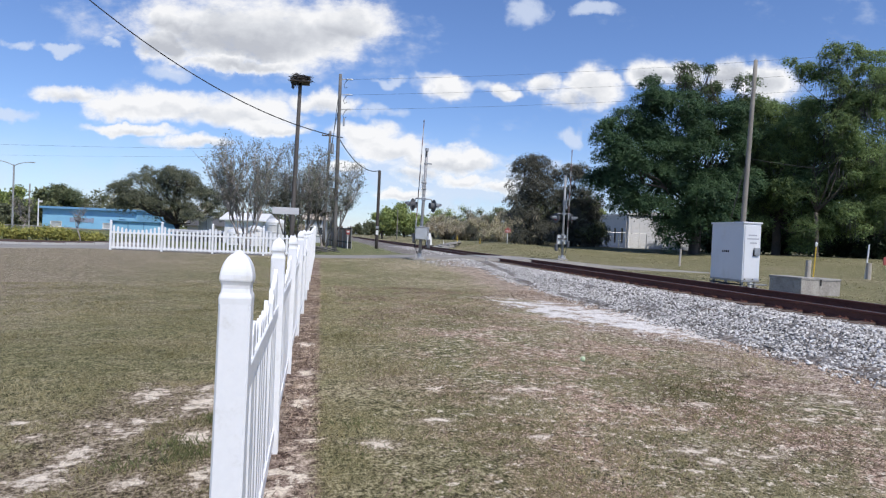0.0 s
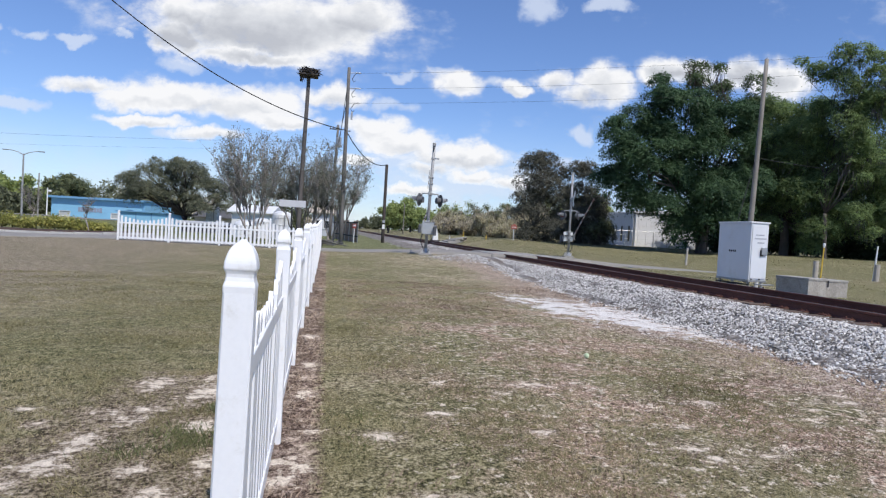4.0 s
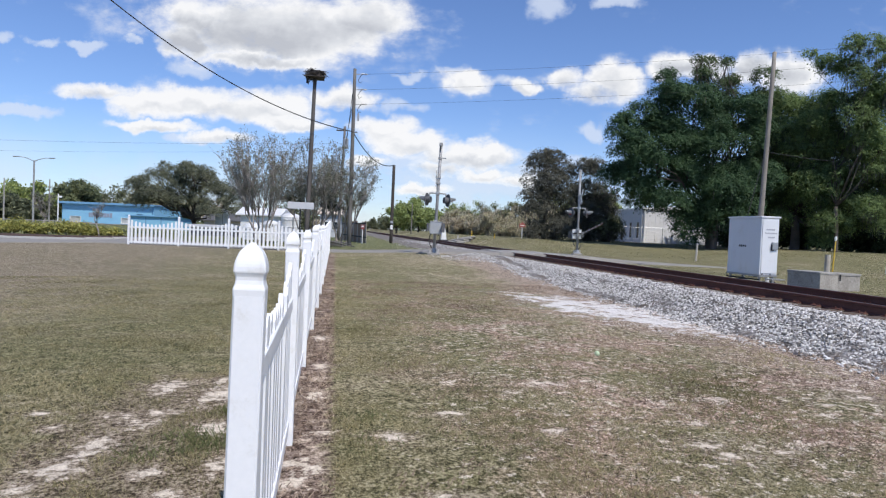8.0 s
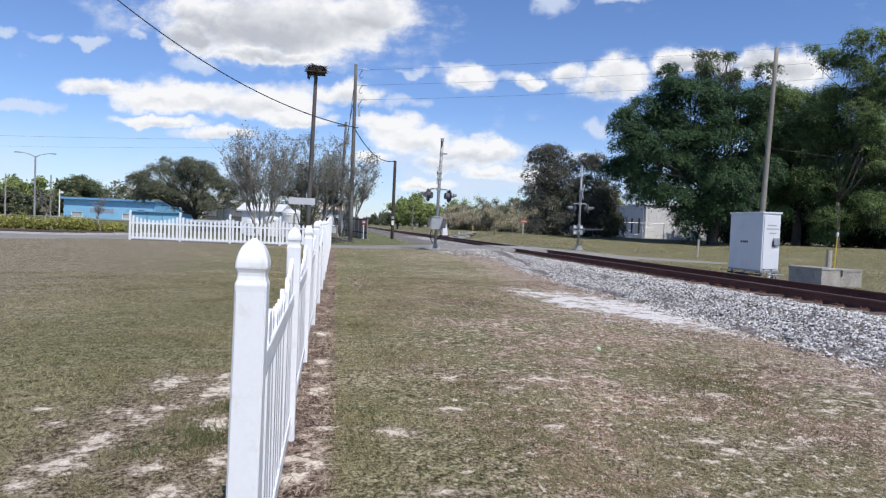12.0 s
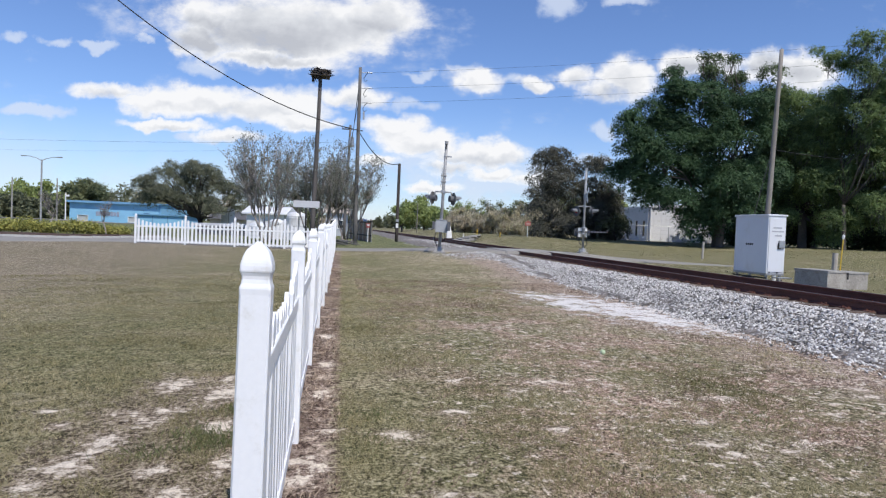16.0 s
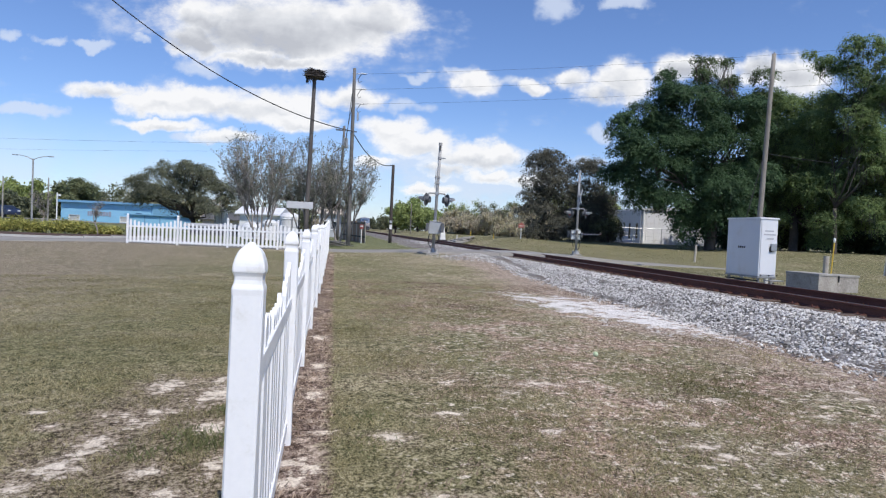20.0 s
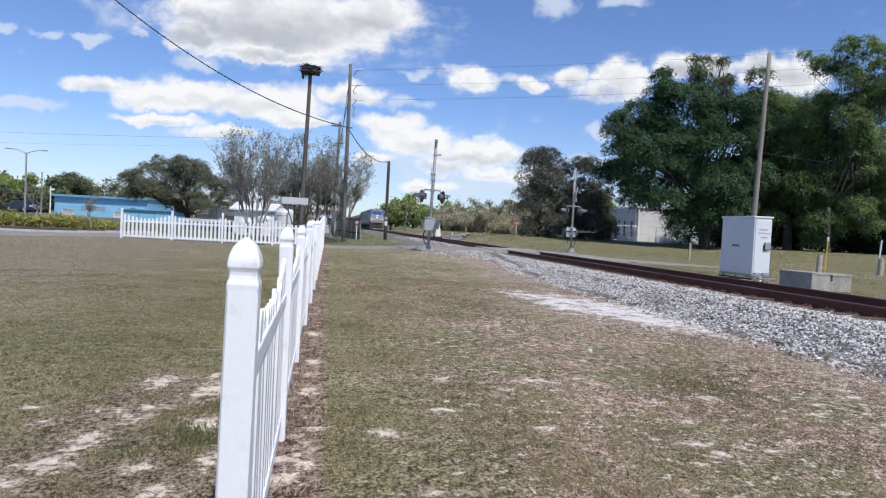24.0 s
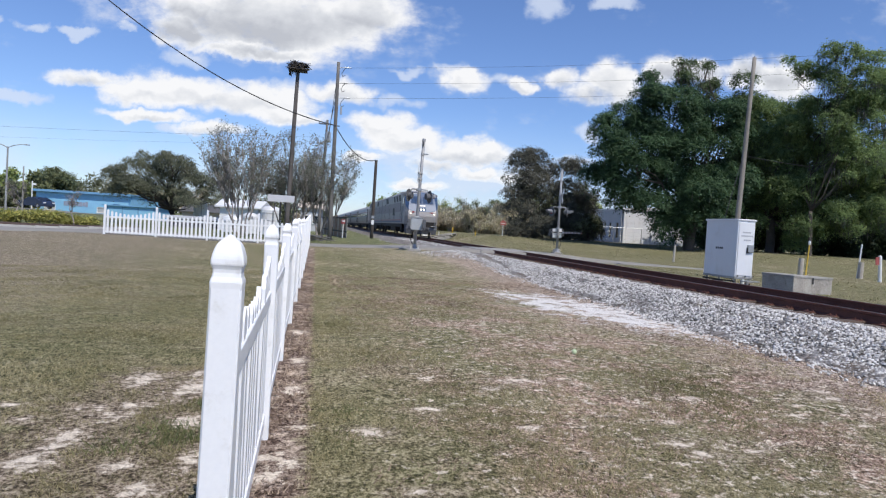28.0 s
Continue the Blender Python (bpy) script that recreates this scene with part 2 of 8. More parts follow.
SAND_EAST = ((0.97, 5.07, 0.13, 0.07), (1.72, 4.63, 0.09, 0.07), (2.73, 4.21, 0.12, 0.08), (2.80, 3.99, 0.13, 0.07), (2.96, 4.74, 0.12, 0.05), (3.60, 5.50, 0.16, 0.06), (2.10, 6.06, 0.22, 0.10), (1.72, 5.78, 0.10, 0.06),
             (3.28, 4.04, 0.09, 0.05), (5.25, 5.49, 0.2, 0.06), (0.46, 4.52, 0.12, 0.10), (-0.12, 5.66, 0.10, 0.12), (-0.07, 4.65, 0.11, 0.08), (-0.15, 4.01, 0.10, 0.12), (0.68, 3.47, 0.12, 0.06), (-0.18, 3.76, 0.09, 0.12), (-0.1, 6.9, 0.1, 0.16), (-0.16, 8.6, 0.1, 0.2))


def ground_material():
    """Mown dormant lawn with green and dry patches, bare dirt and pale sand."""
    m, n, l, p = nodes_of("dormant_lawn")
    pos = n.new("ShaderNodeNewGeometry").outputs["Position"]
    sep = n.new("ShaderNodeSeparateXYZ")
    l.new(pos, sep.inputs[0])
    x, y = sep.outputs[0], sep.outputs[1]
    big, mid = noise_node(n, l, 0.22, 4, 0.6, pos), noise_node(n, l, 1.3, 5, 0.65, pos)
    nap = n.new("ShaderNodeMapping")            # the mown nap lies along the mower's way
    nap.inputs["Scale"].default_value = (1.0, 0.8, 1.0)
    l.new(pos, nap.inputs[0])
    nap = nap.outputs[0]
    small, fine, tiny = noise_node(n, l, 9.0, 6, 0.7, nap), noise_node(n, l, 36.0, 5, 0.75, nap), noise_node(n, l, 120.0, 3, 0.7, nap)
    blades = calc(n, l, "ADD", calc(n, l, "MULTIPLY", small, 0.26), calc(n, l, "ADD", calc(n, l, "MULTIPLY", fine, 0.46), calc(n, l, "MULTIPLY", tiny, 0.28)))
    # the dark end of the green holds painted shadow beneath the blades
    green = ramp(n, l, blades, [(0.436, (0.030, 0.031, 0.012)), (0.5, (0.134, 0.128, 0.054)), (0.566, (0.38, 0.342, 0.195))])
    straw = ramp(n, l, blades, [(0.436, (0.060, 0.046, 0.027)), (0.5, (0.28, 0.226, 0.143)), (0.566, (0.66, 0.57, 0.405))])
    k = calc(n, l, "ADD", calc(n, l, "MULTIPLY", big, 0.6), calc(n, l, "MULTIPLY", mid, 0.5))
    k = calc(n, l, "ADD", k, calc(n, l, "MULTIPLY", calc(n, l, "MULTIPLY", step_between(n, l, x, 0.5, 5.0), calc(n, l, "SUBTRACT", 1.0, step_between(n, l, x, 11.0, 13.0))), 0.07))
    k = calc(n, l, "SUBTRACT", k, calc(n, l, "MULTIPLY", step_between(n, l, x, 12.0, 15.0), 0.07))
    col = mixc(n, l, step_between(n, l, k, 0.465, 0.775), green, straw)
    # the open lawn west of the fence is browner towards the road
    worn = calc(n, l, "MULTIPLY", calc(n, l, "SUBTRACT", 1.0, step_between(n, l, x, -8.0, -1.5)), step_between(n, l, y, 7.5, 15.0))
    worn = calc(n, l, "MULTIPLY", worn, calc(n, l, "SUBTRACT", 1.0, step_between(n, l, y, 33.0, 36.0)))
    tan = ramp(n, l, blades, [(0.43, (0.05, 0.038, 0.025)), (0.5, (0.205, 0.166, 0.115)), (0.57, (0.50, 0.42, 0.32))])
    col = mixc(n, l, calc(n, l, "MULTIPLY", worn, calc(n, l, "MULTIPLY_ADD", mid, 0.9, 0.3)), col, tan)
    verge = calc(n, l, "MULTIPLY", step_between(n, l, y, 34.5, 37.0), calc(n, l, "SUBTRACT", 1.0, step_between(n, l, x, 6.5, 8.5)))
    lush = ramp(n, l, blades, [(0.425, (0.022, 0.034, 0.012)), (0.5, (0.105, 0.125, 0.048)), (0.575, (0.30, 0.315, 0.15))])
    col = mixc(n, l, calc(n, l, "MULTIPLY", verge, calc(n, l, "MULTIPLY_ADD", mid, 0.9, 0.35)), col, lush)
    dirt = ramp(n, l, blades, [(0.436, (0.052, 0.034, 0.024)), (0.5, (0.285, 0.208, 0.158)), (0.57, (0.72, 0.60, 0.50))])
    sand = ramp(n, l, blades, [(0.40, (0.45, 0.365, 0.275)), (0.56, (0.88, 0.785, 0.655))])
    # red-brown thatch, in patches east of the fence
    east = calc(n, l, "MULTIPLY", step_between(n, l, x, 0.2, 2.2), calc(n, l, "SUBTRACT", 1.0, step_between(n, l, y, 9.0, 22.0)))
    east = calc(n, l, "MULTIPLY", east, calc(n, l, "SUBTRACT", 1.0, step_between(n, l, x, 9.0, 11.0)))
    t = step_between(n, l, calc(n, l, "ADD", noise_node(n, l, 0.9, 5, 0.7, pos), calc(n, l, "MULTIPLY", small, 0.3)), 0.615, 0.73)
    col = mixc(n, l, calc(n, l, "MULTIPLY", t, calc(n, l, "MULTIPLY", east, 0.9)), col, mixc(n, l, 1.0, dirt, (1.0, 0.90, 0.86), "MULTIPLY"))
    # bare dirt along the foot of the ballast
    toe = step_between(n, l, calc(n, l, "ADD", x, calc(n, l, "MULTIPLY", mid, 2.4)), 5.7, 7.0)
    shut = calc(n, l, "MULTIPLY", calc(n, l, "SUBTRACT", 1.0, step_between(n, l, x, 7.0, 11.5)), calc(n, l, "SUBTRACT", 1.0, step_between(n, l, y, 30.0, 36.0)))
    col = mixc(n, l, calc(n, l, "MULTIPLY", toe, calc(n, l, "MULTIPLY", shut, 0.85)), col, dirt)
    # the sprayed strip along the fence
    edge = calc(n, l, "ADD", calc(n, l, "ABSOLUTE", calc(n, l, "SUBTRACT", x, -0.21)), calc(n, l, "MULTIPLY", calc(n, l, "SUBTRACT", small, 0.5), 0.45))
    strip = calc(n, l, "SUBTRACT", 1.0, step_between(n, l, edge, 0.15, 0.27))
    strip = calc(n, l, "MULTIPLY", strip, calc(n, l, "SUBTRACT", 1.0, step_between(n, l, y, 29, 31)))
    litter = mixc(n, l, step_between(n, l, noise_node(n, l, 5.0, 6, 0.7, pos), 0.50, 0.60), mixc(n, l, 1.0, dirt, (0.55, 0.53, 0.54), "MULTIPLY"), mixc(n, l, 0.6, dirt, sand))
    litter = mixc(n, l, 1.0, litter, (0.87, 0.82, 0.79), "MULTIPLY")
    col = mixc(n, l, strip, col, litter)
    # sandy openings: stretched spots, more of them near the fence's end
    warp = n.new("ShaderNodeMapping")
    l.new(pos, warp.inputs[0])
    warp.inputs["Scale"].default_value = (1.0, 1.1, 1.0)
    spots = noise_node(n, l, 2.1, 7, 0.68, warp.outputs[0])
    near = calc(n, l, "SUBTRACT", 1.0, step_between(n, l, y, 5.0, 11.0))
    far_ok = calc(n, l, "MULTIPLY", near, 0.075)
    s = step_between(n, l, calc(n, l, "ADD", calc(n, l, "ADD", spots, far_ok), calc(n, l, "MULTIPLY", tiny, 0.06)), 0.71, 0.74)
    west = step_between(n, l, x, 0.1, 0.9)
    s = calc(n, l, "MULTIPLY", s, west)
    col = mixc(n, l, s, col, sand)
    flecks = step_between(n, l, calc(n, l, "ADD", noise_node(n, l, 10.0, 6, 0.75, pos), calc(n, l, "MULTIPLY", east, 0.055)), 0.60, 0.64)
    col = mixc(n, l, calc(n, l, "MULTIPLY", flecks, calc(n, l, "ADD", calc(n, l, "MULTIPLY", west, 0.75), 0.2)), col, sand)
    # trodden brown soil round the fence's end
    tx, ty = calc(n, l, "MULTIPLY", calc(n, l, "SUBTRACT", x, -1.1), 1 / 0.85), calc(n, l, "MULTIPLY", calc(n, l, "SUBTRACT", y, 4.7), 1 / 1.7)
    bare = calc(n, l, "ADD", calc(n, l, "ADD", calc(n, l, "MULTIPLY", tx, tx), calc(n, l, "MULTIPLY", ty, ty)), calc(n, l, "MULTIPLY", calc(n, l, "SUBTRACT", noise_node(n, l, 4.0, 7, 0.7, pos), 0.5), 5.0))
    bare = calc(n, l, "MULTIPLY", calc(n, l, "SUBTRACT", 1.0, step_between(n, l, bare, 0.5, 1.6)), calc(n, l, "SUBTRACT", 1.0, step_between(n, l, x, -0.6, -0.4)))
    col = mixc(n, l, calc(n, l, "MULTIPLY", bare, 0.55), col, mixc(n, l, 1.0, dirt, (0.62, 0.60, 0.58), "MULTIPLY"))
    # larger bare openings on both sides of the fence, with ragged rims
    twist = n.new("ShaderNodeTexNoise")
    twist.inputs["Scale"].default_value, twist.inputs["Detail"].default_value = 5.0, 5
    l.new(pos, twist.inputs["Vector"])
    bent = n.new("ShaderNodeVectorMath")
    bent.operation = "MULTIPLY_ADD"
    l.new(twist.outputs["Color"], bent.inputs[0])
    bent.inputs[1].default_value = (0.34, 0.30, 0.0)
    l.new(pos, bent.inputs[2])
    least = None
    for sx, sy, ra, rb in SAND_WEST + SAND_EAST:
        q = n.new("ShaderNodeVectorMath")
        q.operation = "MULTIPLY_ADD"
        l.new(bent.outputs[0], q.inputs[0])
        q.inputs[1].default_value, q.inputs[2].default_value = (1 / ra, 1 / rb, 0), (-(sx + 0.17) / ra, -(sy + 0.15) / rb, 0)
        d = n.new("ShaderNodeVectorMath")
        d.operation = "LENGTH"
        l.new(q.outputs[0], d.inputs[0])
        least = d.outputs["Value"] if least is None else calc(n, l, "MINIMUM", least, d.outputs["Value"])
    torn = calc(n, l, "ADD", calc(n, l, "MULTIPLY", calc(n, l, "SUBTRACT", noise_node(n, l, 13.0, 8, 0.72, pos), 0.5), 5.5), calc(n, l, "MULTIPLY", calc(n, l, "SUBTRACT", fine, 0.5), 2.2))
    rim = calc(n, l, "ADD", calc(n, l, "MULTIPLY", least, 0.85), torn)
    # trodden brown soil round each opening, pale sand inside
    col = mixc(n, l, calc(n, l, "MULTIPLY", calc(n, l, "SUBTRACT", 1.0, step_between(n, l, rim, 0.9, 2.4)), 0.4), col, dirt)
    col = mixc(n, l, calc(n, l, "SUBTRACT", 1.0, step_between(n, l, rim, 0.38, 0.66)), col, sand)
    # the washed-out sand patch at the foot of the ballast
    cu, su = math.cos(-1.27), math.sin(-1.27)
    wx, wy = calc(n, l, "SUBTRACT", x, 5.62), calc(n, l, "SUBTRACT", y, 12.2)
    px = calc(n, l, "ADD", calc(n, l, "MULTIPLY", wx, cu / 3.4), calc(n, l, "MULTIPLY", wy, su / 3.4))
    py = calc(n, l, "ADD", calc(n, l, "MULTIPLY", wx, -su / 1.15), calc(n, l, "MULTIPLY", wy, cu / 1.15))
    d = calc(n, l, "ADD", calc(n, l, "MULTIPLY", px, px), calc(n, l, "MULTIPLY", py, py))
    d = calc(n, l, "ADD", d, calc(n, l, "MULTIPLY", calc(n, l, "SUBTRACT", noise_node(n, l, 2.2, 9, 0.8, pos), 0.5), 13.0))
    wash = calc(n, l, "SUBTRACT", 1.0, step_between(n, l, d, 0.25, 1.0))
    pale = ramp(n, l, blades, [(0.4, (0.47, 0.44, 0.41)), (0.56, (0.86, 0.82, 0.775))])
    col = mixc(n, l, wash, col, pale)
    l.new(col, p.inputs["Base Color"])
    p.inputs["Roughness"].default_value = 0.95
    p.inputs["Specular IOR Level"].default_value = 0.15
    b = n.new("ShaderNodeBump")
    b.inputs["Strength"].default_value, b.inputs["Distance"].default_value = 0.9, 0.03
    l.new(blades, b.inputs["Height"])
    l.new(b.outputs[0], p.inputs["Normal"])
    return m


def ballast_material():
    m, n, l, p = nodes_of("grey_ballast")
    pos = n.new("ShaderNodeNewGeometry").outputs["Position"]
    v = n.new("ShaderNodeTexVoronoi")
    v.inputs["Scale"].default_value = 16
    l.new(pos, v.inputs["Vector"])
    sep = n.new("ShaderNodeSeparateColor")
    l.new(v.outputs["Color"], sep.inputs[0])
    col = ramp(n, l, sep.outputs[0], [(0.0, (0.07, 0.066, 0.062)), (0.5, (0.20, 0.188, 0.178)), (1.0, (0.42, 0.405, 0.39))])
    col = mixc(n, l, step_between(n, l, noise_node(n, l, 1.2, 5, 0.7, pos), 0.42, 0.68), col, (0.19, 0.15, 0.12))
    # brake dust and rust beside the rails
    sx = n.new("ShaderNodeSeparateXYZ")
    l.new(pos, sx.inputs[0])
    off = calc(n, l, "ABSOLUTE", calc(n, l, "SUBTRACT", sx.outputs[0], TRACK_X))
    col = mixc(n, l, calc(n, l, "MULTIPLY", calc(n, l, "SUBTRACT", 1.0, step_between(n, l, off, 0.95, 1.25)), 0.75), col, (0.15, 0.085, 0.06))
    speck = ramp(n, l, noise_node(n, l, 4.5, 7, 0.8, pos), [(0.38, (0.35, 0.33, 0.31)), (0.62, (1.3, 1.28, 1.25))])
    col = mixc(n, l, 0.8, col, speck, "MULTIPLY")
    l.new(col, p.inputs["Base Color"])
    p.inputs["Roughness"].default_value = 0.95
    b = n.new("ShaderNodeBump")
    b.inputs["Strength"].default_value, b.inputs["Distance"].default_value = 1.0, 0.04
    b.invert = True
    l.new(v.outputs["Distance"], b.inputs["Height"])
    l.new(b.outputs[0], p.inputs["Normal"])
    return m


def stone_material():
    m, n, l, p = nodes_of("ballast_stone")
    r = n.new("ShaderNodeNewGeometry").outputs["Random Per Island"]
    col = ramp(n, l, r, [(0.0, (0.06, 0.055, 0.05)), (0.25, (0.27, 0.255, 0.24)), (0.55, (0.62, 0.60, 0.58)), (1.0, (0.95, 0.93, 0.905))])
    co = n.new("ShaderNodeTexCoord").outputs["Object"]
    col = mixc(n, l, calc(n, l, "MULTIPLY", noise_node(n, l, 40, 4, 0.7, co), 0.5), col, (0.2, 0.19, 0.18))
    l.new(col, p.inputs["Base Color"])
    p.inputs["Roughness"].default_value = 0.9
    return m


# ---- clouds: a far backdrop that drifts ----
CLOUDS = [(-635, 737, 486, 140), (-942, 758, 134, 73), (-962, 676, 109, 73), (-307, 787, 194, 91), (-678, 618, 243, 30), (-1297, 473, 140, 34), (-1120, 434, 134, 43), (-932, 454, 206, 55),
          (-695, 441, 243, 61), (-551, 389, 158, 34), (-1070, 354, 170, 24), (-832, 317, 134, 27), (-366, 486, 134, 43), (-207, 375, 134, 51), (-98, 327, 158, 51), (69, 287, 182, 55),
          (98, 565, 91, 49), (312, 563, 51, 30), (465, 588, 70, 46), (649, 590, 115, 73), (568, 545, 97, 43), (883, 659, 109, 55), (990, 658, 121, 55), (1173, 673, 109, 55), (1310, 650, 120, 72),
          (-262, 255, 75, 26), (10, 236, 120, 26), (-60, 165, 105, 24), (168, 216, 95, 26), (205, 292, 150, 40), (330, 200, 120, 26)]
WISPS = [(-1655, 662, 70, 22), (-1496, 651, 61, 19), (-1338, 641, 73, 19), (-1162, 676, 43, 12), (-1578, 390, 150, 24), (-936, 577, 90, 30), (-130, 582, 67, 17), (386, 860, 65, 55),
         (645, 895, 97, 26), (-149, 466, 85, 26), (246, 572, 61, 27), (55, 599, 61, 27), (587, 399, 45, 34), (534, 284, 80, 26), (240, 300, 150, 40), (-567, 500, 109, 27), (-974, 311, 90, 17), (150, 190, 340, 75), (-40, 245, 260, 65), (340, 235, 170, 60)]


def cloud_backdrop():
    m = bpy.data.materials.new("fair_weather_clouds")
    m.use_nodes = True
    n, l = m.node_tree.nodes, m.node_tree.links
    n.remove(n["Principled BSDF"])
    co = n.new("ShaderNodeTexCoord").outputs["Object"]
    wn_ = n.new("ShaderNodeTexNoise")
    wn_.inputs["Scale"].default_value, wn_.inputs["Detail"].default_value, wn_.inputs["Roughness"].default_value = 0.009, 5.0, 0.55
    l.new(co, wn_.inputs["Vector"])
    push = n.new("ShaderNodeVectorMath")
    push.operation = "MULTIPLY_ADD"
    l.new(wn_.outputs["Color"], push.inputs[0])
    push.inputs[1].default_value, push.inputs[2].default_value = (170, 0, 110), (-85, 0, -55)
    moved = n.new("ShaderNodeVectorMath")
    l.new(co, moved.inputs[0])
    l.new(push.outputs[0], moved.inputs[1])
    flat = n.new("ShaderNodeMapping")
    flat.inputs["Scale"].default_value = (0.55, 1.0, 1.0)
    l.new(co, flat.inputs[0])
    wide = noise_node(n, l, 0.006, 5, 0.55, flat.outputs[0])
    fine = noise_node(n, l, 0.022, 5, 0.6, flat.outputs[0])
    lump = calc(n, l, "ADD", calc(n, l, "MULTIPLY", calc(n, l, "SUBTRACT", wide, 0.5), 2.8), calc(n, l, "MULTIPLY", calc(n, l, "SUBTRACT", fine, 0.5), 1.5))
    raw = n.new("ShaderNodeSeparateXYZ")
    l.new(co, raw.inputs[0])
    sep = n.new("ShaderNodeSeparateXYZ")
    l.new(moved.outputs[0], sep.inputs[0])

    def heaps(rows):
        best, height = None, None
        for u, v, a, b in rows:
            du = calc(n, l, "MULTIPLY_ADD", sep.outputs[0], 1 / a, -u / a)
            dv = calc(n, l, "MULTIPLY_ADD", sep.outputs[2], 1 / b, -v / b)
            f = calc(n, l, "SUBTRACT", 1.0, calc(n, l, "ADD", calc(n, l, "MULTIPLY", du, du), calc(n, l, "MULTIPLY", dv, dv)))
            h = calc(n, l, "MULTIPLY", calc(n, l, "MAXIMUM", f, 0.0), dv)
            best = f if best is None else calc(n, l, "MAXIMUM", best, f)
            height = h if height is None else calc(n, l, "ADD", height, h)
        return calc(n, l, "MAXIMUM", best, -1.6), height
    best, height = heaps(CLOUDS)
    field = calc(n, l, "ADD", calc(n, l, "ADD", best, 0.22), lump)
    alpha = calc(n, l, "MULTIPLY", step_between(n, l, field, -0.45, 0.95), 0.97)
    thin, _ = heaps(WISPS)
    alpha = calc(n, l, "MAXIMUM", alpha, calc(n, l, "MULTIPLY", step_between(n, l, calc(n, l, "ADD", thin, lump), -0.7, 1.0), 0.72))
    # torn veils between the heaps, and low haze towards the horizon
    torn = calc(n, l, "MULTIPLY", step_between(n, l, calc(n, l, "ADD", best, calc(n, l, "MULTIPLY", lump, 2.2)), -1.1, 0.9), 0.42)
    low = calc(n, l, "SUBTRACT", 1.0, step_between(n, l, raw.outputs[2], 40, 460))
    veil = calc(n, l, "MULTIPLY", low, calc(n, l, "MULTIPLY", step_between(n, l, wide, 0.2, 0.7), 0.56))
    alpha = calc(n, l, "MAXIMUM", alpha, calc(n, l, "MAXIMUM", torn, veil))
    # sunlight and shade put into the colour: grey thick middles and undersides, white rims and tops
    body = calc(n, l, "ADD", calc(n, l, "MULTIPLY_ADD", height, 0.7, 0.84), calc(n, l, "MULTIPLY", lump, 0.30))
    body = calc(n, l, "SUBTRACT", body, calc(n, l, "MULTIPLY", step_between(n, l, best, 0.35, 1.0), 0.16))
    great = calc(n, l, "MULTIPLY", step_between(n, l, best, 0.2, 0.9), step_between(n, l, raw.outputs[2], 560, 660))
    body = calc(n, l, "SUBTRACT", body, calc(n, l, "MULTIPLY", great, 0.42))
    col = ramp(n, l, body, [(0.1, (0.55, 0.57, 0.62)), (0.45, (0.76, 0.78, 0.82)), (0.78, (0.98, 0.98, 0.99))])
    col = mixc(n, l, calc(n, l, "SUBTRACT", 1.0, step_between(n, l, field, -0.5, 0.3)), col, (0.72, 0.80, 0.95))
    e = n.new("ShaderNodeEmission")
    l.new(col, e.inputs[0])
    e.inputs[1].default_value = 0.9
    tr = n.new("ShaderNodeBsdfTransparent")
    mx = n.new("ShaderNodeMixShader")
    l.new(alpha, mx.inputs[0])
    l.new(tr.outputs[0], mx.inputs[1])
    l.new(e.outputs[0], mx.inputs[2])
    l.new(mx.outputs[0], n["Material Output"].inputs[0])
    # a slightly curved sheet, centred on the view
    us = np.linspace(-2600, 2600, 27)
    v, f = [], []
    for i, u in enumerate(us):
        for w in (-20.0, 1300.0):
            v.append((u, 0, w))
    for i in range(len(us) - 1):
        f.append((2 * i, 2 * i + 2, 2 * i + 3, 2 * i + 1))
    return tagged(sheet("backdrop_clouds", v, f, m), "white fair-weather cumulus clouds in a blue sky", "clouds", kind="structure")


HEADING = radians(9.4)
clouds = cloud_backdrop()


def cloud_pose(drift):
    return Matrix.Translation((math.sin(HEADING) * 2400 + drift * math.cos(HEADING), math.cos(HEADING) * 2400 - drift * math.sin(HEADING), 0)) @ pose(0, 0, 0, 0, 0, -9.4)


# ---- the ground ----
def spread(lo, hi, fine_lo, fine_hi, fine):
    mid = np.arange(fine_lo, fine_hi + fine / 2, fine)
    up = fine_hi + np.cumsum(fine * 1.18 ** np.arange(1, 60))
    down = fine_lo - np.cumsum(fine * 1.18 ** np.arange(1, 60))
    return np.concatenate([[lo], down[(down > lo)][::-1], mid, up[up < hi], [hi]])


